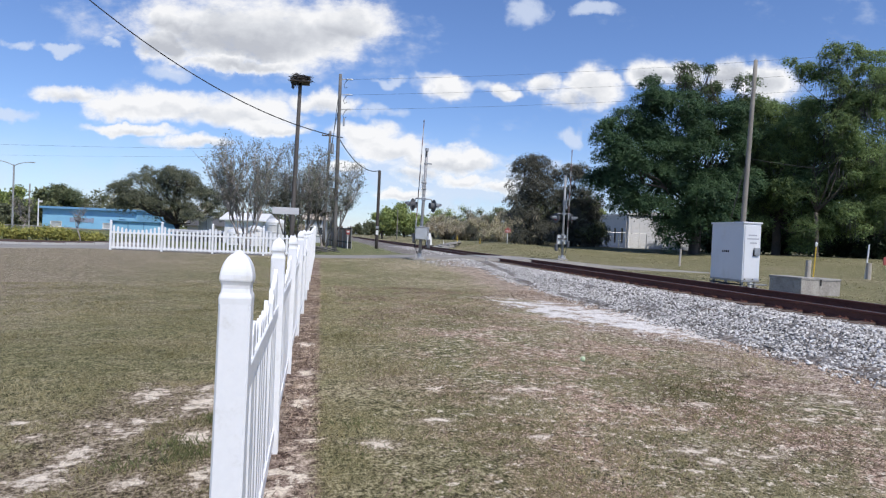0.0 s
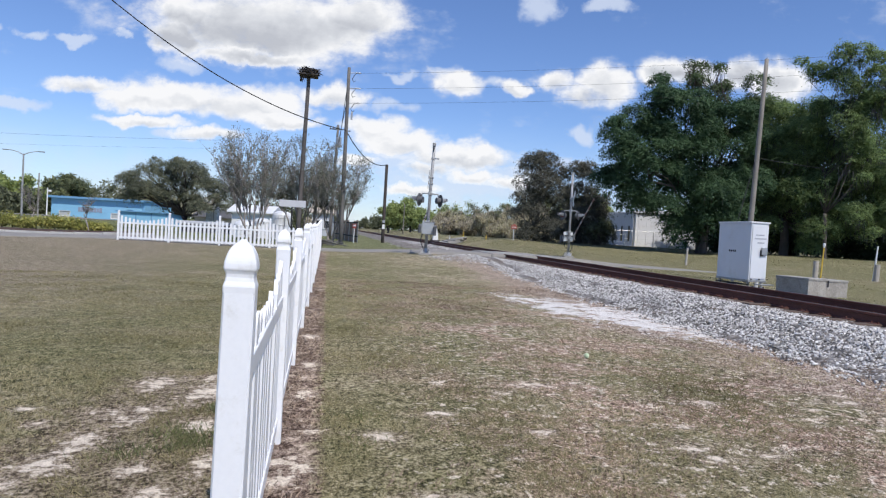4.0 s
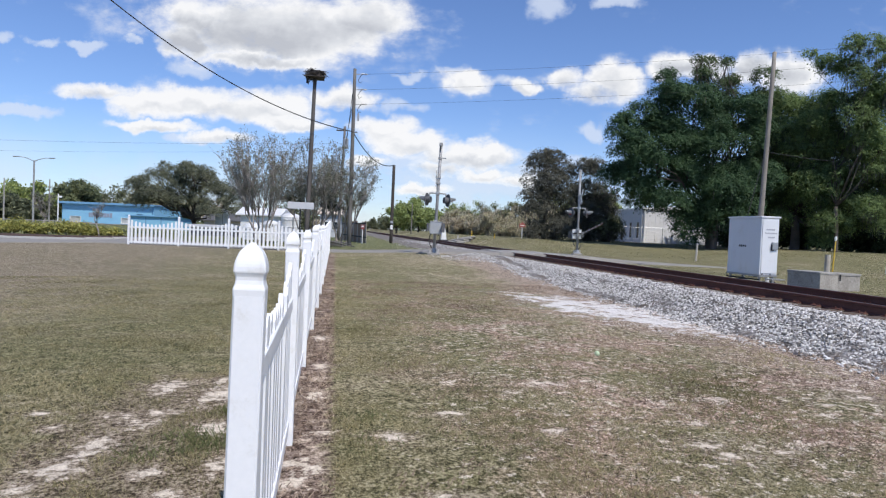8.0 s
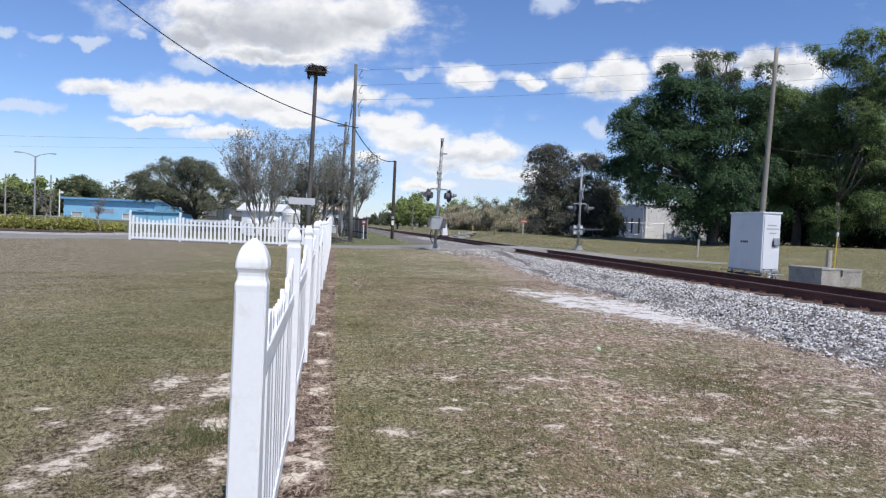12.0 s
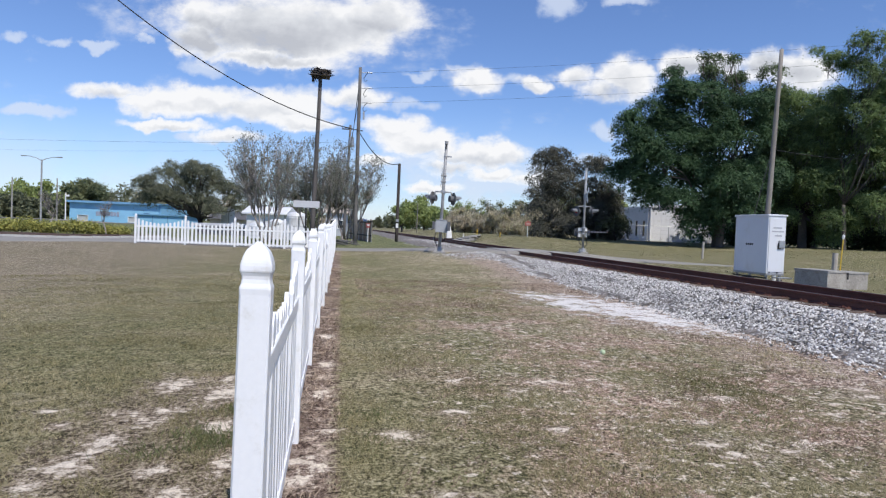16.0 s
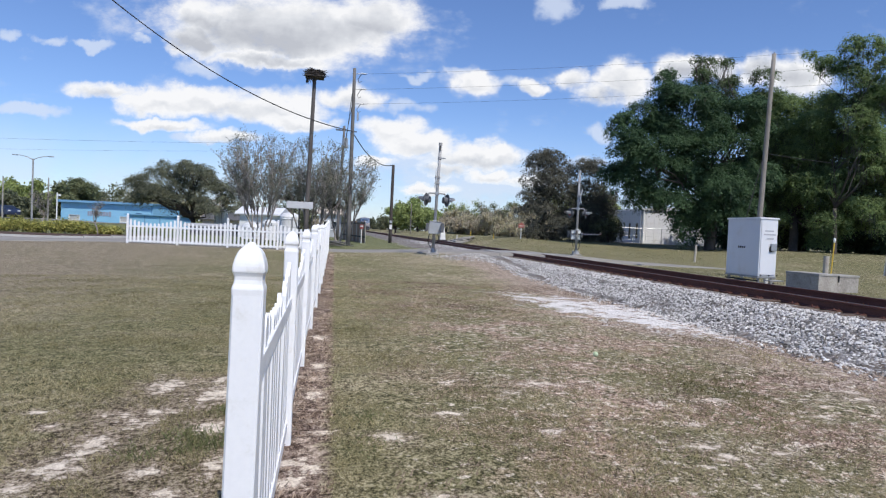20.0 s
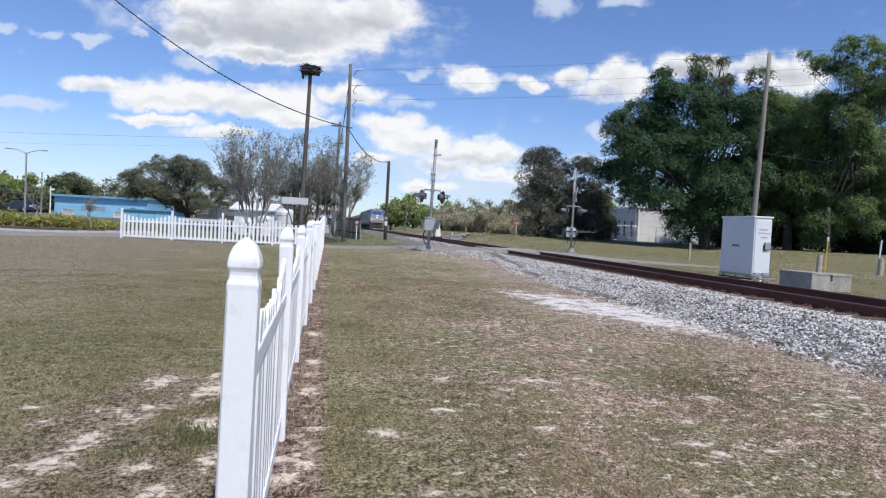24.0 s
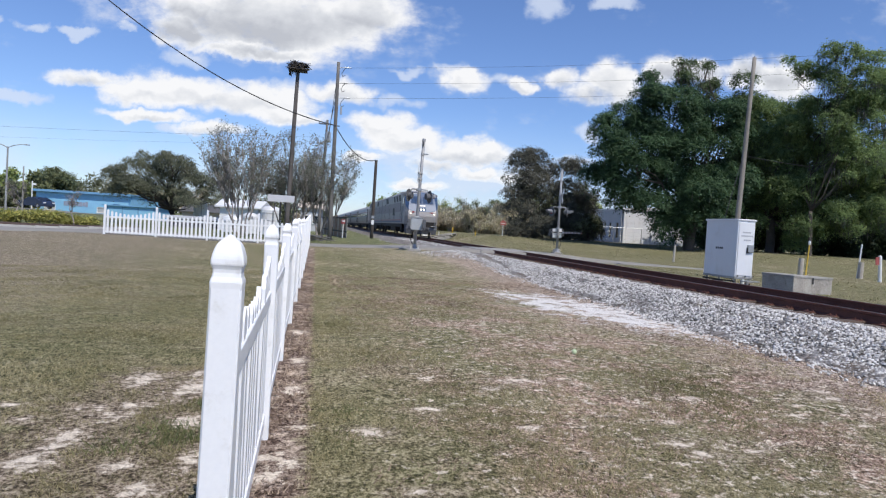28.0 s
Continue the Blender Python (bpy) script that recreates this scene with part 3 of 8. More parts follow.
def build_ground():
    xs, ys = spread(-3500, 3500, -14, 16, 0.35), spread(-3000, 4200, -2, 34, 0.35)
    gx, gy = np.meshgrid(xs, ys, indexing="ij")
    z = ground_z(gx, gy)
    near = (np.abs(gx) < 40) & (gy > -5) & (gy < 60)
    lump = np.array([noise.noise((a * 0.9, b * 0.9, 0)) * 0.018 + noise.noise((a * 0.25, b * 0.25, 3)) * 0.02 if k else 0 for a, b, k in zip(gx.ravel(), gy.ravel(), near.ravel())])
    z = z + lump.reshape(z.shape)
    # the bed of the track is dug out under the ballast, the road lies in a shallow cut
    z -= 0.12 * (np.abs(gx - TRACK_X) < 2.6)
    d = gy - road_near(gx)
    z -= 0.10 * ((d > 0.5) & (d < road_width(gx) - 0.5))
    nx, ny = gx.shape
    i = np.arange(nx * ny).reshape(nx, ny)
    f = np.stack([i[:-1, :-1], i[1:, :-1], i[1:, 1:], i[:-1, 1:]], -1).reshape(-1, 4)
    ob = sheet("ground", np.stack([gx, gy, z], -1).reshape(-1, 3), f, ground_material(), smooth=True)
    return tagged(ob, "mown dormant lawn, green and straw, with bare sandy patches", "lawn", kind="structure")


ground = build_ground()


def build_road():
    xs = np.concatenate([np.arange(-70, -20, 2.5), np.arange(-20, 20.6, 0.5)])
    v, f = [], []
    offs = [0.0, 0.0, 0.06, 0.28, 0.5, 0.72, 0.94, 1.0, 1.0]
    for x in xs:
        hump = 1 - float(smooth_step(abs(x - TRACK_X), 1.9, 6.0))
        for k, o in enumerate(offs):
            wob = noise.noise((x * 0.6, o * 20, 5)) * 0.14 if k in (0, 1, 7, 8) else 0
            y = float(road_near(x)) + o * float(road_width(x)) + wob
            z = gz(x, y) + 0.03
            z = z + (max(z, 0.575) - z) * hump
            if k in (0, 8):
                z -= 0.35
            v.append((x, y, z))
    w = len(offs)
    for i in range(len(xs) - 1):
        for k in range(w - 1):
            f.append((i * w + k, (i + 1) * w + k, (i + 1) * w + k + 1, i * w + k + 1))
    return tagged(sheet("road", v, f, ASPHALT, smooth=False), "worn grey asphalt road over a level crossing", "road", kind="structure")


road = build_road()


# ---- the track ----
def build_track():
    track = empty("railway_track", pose(TRACK_X, 0, 0), label="single straight railway track on grey ballast with rusty rails", category="railway track", kind="structure")
    # ballast bed
    ys = np.concatenate([np.arange(-30, 45, 0.5), np.arange(45, 150, 4.0), np.arange(150, 901, 25.0)])
    prof = [(-2.95, -0.12), (-2.7, 0.0), (-2.3, 0.15), (-1.9, 0.33), (-1.55, 0.40), (-0.95, 0.375), (0.0, 0.40), (0.72, 0.40), (1.55, 0.41), (2.1, 0.34), (3.0, 0.10), (3.4, -0.05)]
    v, f = [], []
    for y in ys:
        for k, (x, z) in enumerate(prof):
            wob = noise.noise((x * 2, y * 0.7, 1)) * (0.22 if k < 4 else 0.08)
            if k < 4:
                x = x - (1.9, 1.8, 1.2, 0.6)[k] * float(smooth_step(y, 35, 39))
            g = gz(TRACK_X + x, y)
            zz = max(z, g - 0.06 if k in (0, len(prof) - 1) else g + 0.02 + (0.04 if 2 < k < 10 else 0)) if k < 6 else max(z, g * 0.5 + 0.1) if k < 10 else g - 0.03
            v.append((x + wob, y, min(zz, 0.44) + noise.noise((x * 3, y * 3, 2)) * 0.02))
    w = len(prof)
    for i in range(len(ys) - 1):
        for k in range(w - 1):
            f.append((i * w + k, i * w + k + 1, (i + 1) * w + k + 1, (i + 1) * w + k))
    bed = sheet("ballast_bed", v, f, ballast_material(), track, label="grey crushed-stone ballast")
    bed["kind"] = "stuff"
    # rails: foot, web and head
    for sx in (-1, 1):
        x = sx * 0.76
        ring = [(-0.07, 0), (0.07, 0), (0.07, 0.012), (0.012, 0.03), (0.012, 0.125), (0.037, 0.135), (0.037, 0.165), (0.028, 0.172), (-0.028, 0.172), (-0.037, 0.165), (-0.037, 0.135), (-0.012, 0.125), (-0.012, 0.03), (-0.07, 0.012)]
        part("rail", loft([[(x + a, y, RAIL_Z - 0.172 + b) for a, b in ring] for y in (-40, 0, 40, 120, 900)]), RUST_RAIL, track, "rust-brown steel rail")
        part("rail_head", box((0.05, 940, 0.003), (x, 430, RAIL_Z + 0.0015)), RAIL_TOP, track, "worn bright running surface")
    # ties
    tie = None
    for i in range(110):
        y = -6 + i * 0.5
        if 29.2 < y < 37:
            continue
        m = pose(rng.normal(0, 0.02), y, 0.362 + rng.normal(0, 0.008), 0, 0, rng.normal(0, 0.6))
        if tie is None:
            tie = part("tie", box((2.6, 0.23, 0.15), (0, 0, 0), 0.012), TIE_WOOD, track)
            tie.matrix_local = m
        else:
            shared("tie", tie.data, track, m)
    # spiked plates on the near rail
    plate = None
    for i in range(60):
        y = -6 + i * 0.5
        for sx in (-0.76, 0.76):
            m = pose(sx, y, 0.445)
            if plate is None:
                bm = box((0.34, 0.19, 0.02), (0, 0, 0), 0.004)
                for a, b in ((-0.1, 0.06), (0.1, -0.06), (-0.1, -0.06), (0.1, 0.06)):
                    box((0.025, 0.025, 0.03), (a, b, 0.02), 0.004, bm)
                plate = part("tie_plate", bm, RUST_RAIL, track)
                plate.matrix_local = m
            elif 29.2 > y:
                shared("tie_plate", plate.data, track, m)
    # crossing panels between and beside the rails
    for x, w_ in ((0, 1.36), (-1.15, 0.62), (1.15, 0.62)):
        for k in range(2):
            y = float(road_near(TRACK_X + x)) + 1.1 + k * 2.1
            part("crossing_panel", box((w_, 2.06, 0.2), (x, y, RAIL_Z - 0.095), 0.015), CONCRETE, track)
    return track


track = build_track()


def build_stones():
    """Loose ballast stones, the nearest stretch."""
    # a rough stone: an octahedron with cut corners
    base = np.array([(1, 0, 0), (-1, 0, 0), (0, 1, 0), (0, -1, 0), (0, 0, 1), (0, 0, -1), (.65, .65, .5), (-.65, .6, .5), (.6, -.65, .55), (-.6, -.65, .45)])
    tri = np.array([(6, 4, 0), (0, 2, 6), (6, 2, 4), (7, 2, 1), (7, 1, 4), (7, 4, 2), (8, 0, 4), (8, 3, 0), (8, 4, 3), (9, 1, 3), (9, 4, 1), (9, 3, 4)])
    count = 78000
    y = 2.0 + 28 * rng.random(count) ** 1.7
    x = TRACK_X - 3.2 + rng.random(count) ** 0.85 * 2.24
    edge = np.array([noise.noise((0, b * 0.5, 8)) * 0.4 + noise.noise((a * 1.5, b * 2.2, 9)) * 0.45 for a, b in zip(x, y)])
    keep = x > TRACK_X - 2.82 + edge + np.where(rng.random(count) < 0.13, -1.1, 0.0) * rng.random(count)
    x, y = x[keep], y[keep]
    prof_x = np.array([-3.3, -2.7, -2.3, -1.9, -1.55, -1.25, -0.7])
    prof_z = np.array([0.0, 0.0, 0.15, 0.33, 0.415, 0.40, 0.385])
    z = np.maximum(np.interp(x - TRACK_X, prof_x, prof_z), ground_z(x, y) + 0.0) + 0.008
    # spill heap beside the crossing
    k = 1500
    hx, hy = rng.normal(5.9, 0.75, k), rng.normal(27.6, 0.9, k)
    hz = ground_z(hx, hy) + 0.22 * np.exp(-((hx - 6.2) / 0.9) ** 2 - ((hy - 27.6) / 0.9) ** 2)
    # and the wide shoulder beyond the road, with coarser stone
    k = 2600
    wx, wy = TRACK_X - rng.uniform(0.95, 5.0, k), 36.5 + 26 * rng.random(k) ** 1.4
    wz = np.interp(wx - TRACK_X, (-5.0, -3.6, -2.5, -1.55), (0.36, 0.38, 0.40, 0.42)) + 0.02
    x, y, z = np.concatenate([x, hx, wx]), np.concatenate([y, hy, wy]), np.concatenate([z, hz, wz])
    k = len(x)
    s = np.concatenate([rng.uniform(0.010, 0.025, k - 2600), rng.uniform(0.018, 0.042, 2600)])[:, None, None] * rng.uniform(0.45, 1.6, (k, 1, 3))
    a, t = rng.uniform(0, 6.28, k), rng.uniform(-0.7, 0.7, k)
    ca, sa, ct, st = np.cos(a), np.sin(a), np.cos(t), np.sin(t)
    v = base[None] * s + rng.normal(0, 0.005, (k, 10, 3))
    v = np.stack([v[..., 0], v[..., 1] * ct[:, None] - v[..., 2] * st[:, None], v[..., 1] * st[:, None] + v[..., 2] * ct[:, None]], -1)
    v = np.stack([v[..., 0] * ca[:, None] - v[..., 1] * sa[:, None], v[..., 0] * sa[:, None] + v[..., 1] * ca[:, None], v[..., 2]], -1)
    v += np.stack([x, y, z], -1)[:, None]
    f = tri[None] + (np.arange(k) * 10)[:, None, None]
    return tagged(sheet("ballast_stones", v.reshape(-1, 3), f.reshape(-1, 3), stone_material()), "loose grey and white crushed ballast stones", "ballast", kind="stuff")


build_stones()


def build_grass():
    """Short blades, thick near the fence's end and thinning with distance."""
    count = 640000
    r = 1.4 + 17 * rng.random(count) ** 1.45
    a = rng.uniform(-0.75, 0.95, count)
    x, y = r * np.sin(a), r * np.cos(a)
    clump = np.array([0.5 * noise.noise((p * 0.9, q * 0.9, 11)) + 0.8 * noise.noise((p * 4, q * 4, 12)) for p, q in zip(x, y)])
    ok = (clump + rng.normal(0, 0.25, count) > -0.22 + 0.16 * smooth_step(x, 0.8, 3.5) + 0.16 * smooth_step(x, 3.2, 5.5)) & ~((x > -0.46) & (x < 0.02)) & (x < 6.1) & ~((x > 4.4) & (y > 9.5))
    worn = ((x + 1.1) / 0.85) ** 2 + ((y - 4.7) / 1.7) ** 2
    ok &= (worn > 1) | (rng.random(count) < 0.30 + 0.5 * (clump > 0.25)) | (x > -0.4)
    for sx, sy, ra, rb in SAND_WEST + SAND_EAST:
        ok &= ((x - sx) / ra) ** 2 + ((y - sy) / rb) ** 2 > 1.3 + rng.normal(0, 0.4, count)
    x, y, clump = x[ok], y[ok], clump[ok]
    k = len(x)
    h = rng.uniform(0.009, 0.030, k) * (1 + 1.0 * np.clip(clump, 0, 1))
    w = rng.uniform(0.0011, 0.0027, k) * (1 + 0.13 * np.hypot(x, y))
    b = rng.uniform(0, 6.28, k)
    lean = rng.uniform(0.3, 1.9, k) * h
    z = ground_z(x, y) - 0.004
    lx, ly = np.cos(b) * w, np.sin(b) * w
    q = rng.uniform(0, 6.28, k)
    v = np.stack([np.stack([x - lx, y - ly, z], -1), np.stack([x + lx, y + ly, z], -1), np.stack([x + np.cos(q) * lean, y + np.sin(q) * lean, z + h], -1)], 1)
    m = leafy("grass_blade", (0.125, 0.122, 0.046), (0.58, 0.50, 0.30), 0.8, 0.45)
    return tagged(sheet("grass", v.reshape(-1, 3), np.arange(3 * k).reshape(-1, 3), m), "short mown grass, green with straw-coloured blades", "grass", kind="stuff")


build_grass()


def build_tufts():
    """Longer green tufts that the mower missed beside the fence's end."""
    made = []
    for cx, cy, r, k in ((-0.78, 4.42, 0.15, 260), (-0.95, 4.62, 0.12, 150), (-0.74, 5.18, 0.10, 160), (-1.15, 4.25, 0.14, 90), (-0.62, 4.9, 0.07, 80), (0.30, 4.35, 0.12, 50), (0.30, 5.0, 0.12, 50), (3.5, 4.75, 0.25, 90)):
        k *= 2
        x, y = rng.normal(cx, r * 0.75, k), rng.normal(cy, r * 0.75, k)
        a, h, w = rng.uniform(0, 6.28, k), rng.uniform(0.015, 0.05, k), rng.uniform(0.0011, 0.0024, k)
        q, lean = rng.uniform(0, 6.28, k), rng.uniform(0.2, 0.9, k) * h
        z = ground_z(x, y) - 0.004
        sx, sy = np.cos(a) * w, np.sin(a) * w
        tx, ty = np.cos(q) * lean, np.sin(q) * lean
        made.append(np.stack([np.stack([x - sx, y - sy, z], -1), np.stack([x + sx, y + sy, z], -1), np.stack([x + tx * 0.4 + sx * 0.8, y + ty * 0.4 + sy * 0.8, z + h * 0.65], -1), np.stack([x + tx, y + ty, z + h], -1)], 1))
    v = np.concatenate(made)
    m = leafy("tuft_blade", (0.085, 0.105, 0.038), (0.32, 0.34, 0.16), 0.6, 0.4)
    return tagged(sheet("grass_tufts", v.reshape(-1, 3), np.arange(4 * len(v)).reshape(-1, 4), m), "longer green grass tufts beside the white fence", "grass", kind="stuff")


build_tufts()


def build_litter():
    """Dead straw and thatch lying loose in the fence strip and on the bare patches."""
    x = np.concatenate([rng.uniform(-0.44, 0.03, 15000), rng.uniform(0.4, 6.6, 85000)])
    y = np.concatenate([1.5 + 20 * rng.random(15000) ** 1.6, 2.0 + 16 * rng.random(85000) ** 1.3])
    thin = np.array([noise.noise((a * 1.1, b * 1.1, 21)) + 0.6 * noise.noise((a * 4, b * 4, 22)) for a, b in zip(x, y)])
    ok = (thin + rng.normal(0, 0.15, len(x)) > 0.08 - 0.25 * smooth_step(x, 3.5, 6.0)) | ((x < 0.05) & (thin > -0.25))
    u, q = (x - 5.62) * math.cos(-1.27) + (y - 12.2) * math.sin(-1.27), (y - 12.2) * math.cos(-1.27) - (x - 5.62) * math.sin(-1.27)
    ok &= (u / 3.4) ** 2 + (q / 1.15) ** 2 > rng.uniform(0.5, 1.3, len(x))
    for sx, sy, ra, rb in SAND_EAST:
        ok &= ((x - sx) / ra) ** 2 + ((y - sy) / rb) ** 2 > rng.uniform(0.6, 1.6, len(x))
    x, y = x[ok], y[ok]
    k = len(x)
    d = np.hypot(x, y)
    L, w = rng.uniform(0.010, 0.034, k), rng.uniform(0.0012, 0.003, k) * (1 + 0.12 * d)
    a, tip = rng.uniform(0, 6.28, k), rng.uniform(0.0, 1.1, k)
    p = np.stack([x, y, ground_z(x, y) + rng.uniform(0.0, 0.012, k)], -1)
    u = np.stack([np.cos(a), np.sin(a), tip], -1) * L[:, None]
    s = np.stack([-np.sin(a), np.cos(a), 0 * a], -1) * w[:, None]
    s[:, 2] += w * 0.6
    v = np.stack([p - s, p + s, p + u + s * 0.5, p + u - s * 0.5], 1)
    m = leafy("dead_straw", (0.095, 0.060, 0.044), (0.56, 0.44, 0.33), 0.9, 0.1)
    return tagged(sheet("straw_litter", v.reshape(-1, 3), np.arange(4 * k).reshape(-1, 4), m), "loose dead straw and thatch on bare soil", "straw", kind="stuff")


build_litter()


# ---- the picket fence ----
POST, PANEL = 1.46, 2.46


def fence_meshes():
    def square(z, h, c=0.006):
        c = min(c, h * 0.4)
        return [(h - c, -h, z), (h, -h + c, z), (h, h - c, z), (h - c, h, z), (-h + c, h, z), (-h, h - c, z), (-h, -h + c, z), (-h + c, -h, z)]
    shaft = loft([square(z, h) for z, h in ((-0.15, 0.0455), (1.302, 0.0455))])
    cap = loft([square(z, h * 0.955, 0.0035) for z, h in ((1.300, 0.0462), (1.302, 0.0475), (1.320, 0.0484), (1.3265, 0.047), (1.3355, 0.0435), (1.348, 0.0417), (1.358, 0.0425), (1.366, 0.0455), (1.3705, 0.0478), (1.375, 0.0484), (1.3875, 0.0478),
                                                (1.3965, 0.0463), (1.406, 0.0440), (1.415, 0.0411), (1.424, 0.0375), (1.4315, 0.0337), (1.4375, 0.0292), (1.4425, 0.0242), (1.447, 0.0188), (1.4505, 0.0140), (1.4535, 0.012), (1.457, 0.0095), (1.459, 0.005))])
    return shaft, cap


def build_fence(name, label, start, end, panels, lifts=(), first=0, dip=(1.10, 1.27), top_rail=0.97, side=(0.0,), count=17, half=0.036):
    a, b = Vector(start), Vector(end)
    span = (b - a).length / panels
    along = (b - a).normalized()
    turn = math.degrees(math.atan2(along.y, along.x))
    fence = empty(name, pose(a.x, a.y, 0, 0, 0, turn), label=label, category="fence")
    shaft, cap = fence_meshes()
    post = part("post", shaft, WHITE_VINYL)
    top = part("cap", cap, WHITE_VINYL, post, "pointed moulded post cap")
    zs = []
    for i in range(panels + 1):
        p = a + along * span * i
        zs.append(gz(p.x, p.y) + (lifts[i] if i < len(lifts) else (lifts[-1] if lifts else 0)))
    for i in range(first, panels + 1):
        m = pose(span * i, side[min(i, len(side) - 1)], zs[i], 0.77 if i == 0 and len(side) > 1 else 0.55 + rng.normal(0, 0.3), rng.normal(0, 0.35) if i else 0.0, 0)
        if i == first:
            post.parent, post.matrix_local = fence, m
        else:
            q = copy_thing(post, m)
            q.parent = fence
    step = (span - 0.102) / count
    meshes = []
    for k in range(count):
        u = (k + 0.5) / count * 2 - 1
        top_z = dip[0] + (dip[1] - dip[0]) * abs(u) ** 1.8
        bm = loft([[(-w, -0.011, z), (w, -0.011, z), (w, 0.011, z), (-w, 0.011, z)] for z, w in ((0.07, half), (top_z - 0.045, half), (top_z - 0.013, half * 0.5), (top_z, half * 0.18))])
        ob = part("picket", bm, WHITE_VINYL, fence)
        meshes.append(ob)
    for i in range(panels):
        rise = zs[i + 1] - zs[i]
        for k in range(count):
            x = span * i + 0.051 + step * (k + 0.5)
            z = zs[i] + rise * (x - span * i) / span
            s0, s1 = side[min(i, len(side) - 1)], side[min(i + 1, len(side) - 1)]
            m = pose(x, s0 + (s1 - s0) * (x - span * i) / span, z, rng.normal(0, 0.25), rng.normal(0, 0.2), 0)
            if i == 0:
                meshes[k].matrix_local = m
            else:
                shared("picket", meshes[k].data, fence, m)
        tilt = -math.degrees(math.atan2(rise, span))
        for z, h in ((0.14, 0.085), (top_rail, 0.085)):
            r = part("rail", box((span - 0.1, 0.04, h), (0, 0, 0), 0.006), WHITE_VINYL, fence)
            r.matrix_local = pose(span * (i + 0.5), (s0 + s1) / 2, (zs[i] + zs[i + 1]) / 2 + z, 0, tilt, math.degrees(math.atan2(s1 - s0, span)))
    return fence


FENCE_X = -0.279
build_fence("picket_fence", "white vinyl picket fence with dipped panels and pointed caps", (FENCE_X, 1.955, 0), (FENCE_X, 1.955 + 12 * PANEL, 0), 12, (-0.014, 0, 0, 0.06, 0.08), side=(-0.018, 0.008, 0.034, 0.034, 0.03))
build_fence("picket_fence", "white vinyl picket fence along the road's edge", (FENCE_X - 0.05, 31.475, 0), (-9.98, 33.07, 0), 4, (0.08, 0.0), 1, (1.02, 1.24), 0.85, count=12, half=0.05)


# ---- crossing signals with gates ----
def disc(r, depth, sides=20, at=(0, 0, 0), bm=None, axis="X"):
    """A short round block along an axis."""
    a = Vector((1, 0, 0)) if axis == "X" else Vector((0, 1, 0)) if axis == "Y" else Vector((0, 0, 1))
    p = Vector(at)
    return tube([p - a * depth / 2, p + a * depth / 2], r, sides, bm)


LENS_RED = surface("red_signal_lens", (0.22, 0.01, 0.01), (0.4, 0.03, 0.03), 0.15, 0, 20, 3, 0)


FADED_RED = surface("faded_red_band", (0.15, 0.085, 0.08), (0.23, 0.125, 0.115), 0.6, 0, 20, 3, 0.05)
FADED_WHITE = surface("dirty_white_band", (0.30, 0.30, 0.30), (0.44, 0.435, 0.43), 0.6, 0, 20, 3, 0.05)
MACHINE_GREY = surface("machine_grey_paint", (0.36, 0.38, 0.40), (0.47, 0.49, 0.51), 0.5, 0.1, 30, 2, 0.05, 0, (0.3, 0.28, 0.25))


MAST_STEEL = surface("dull_mast_steel", (0.26, 0.262, 0.264), (0.42, 0.42, 0.422), 0.6, 0.2, 40, 5, 0.05, 0, (0.2, 0.18, 0.16))
FLASHER_GREY = surface("weathered_black_signal_paint", (0.06, 0.062, 0.068), (0.15, 0.155, 0.165), 0.8, 0, 30, 4, 0.05)


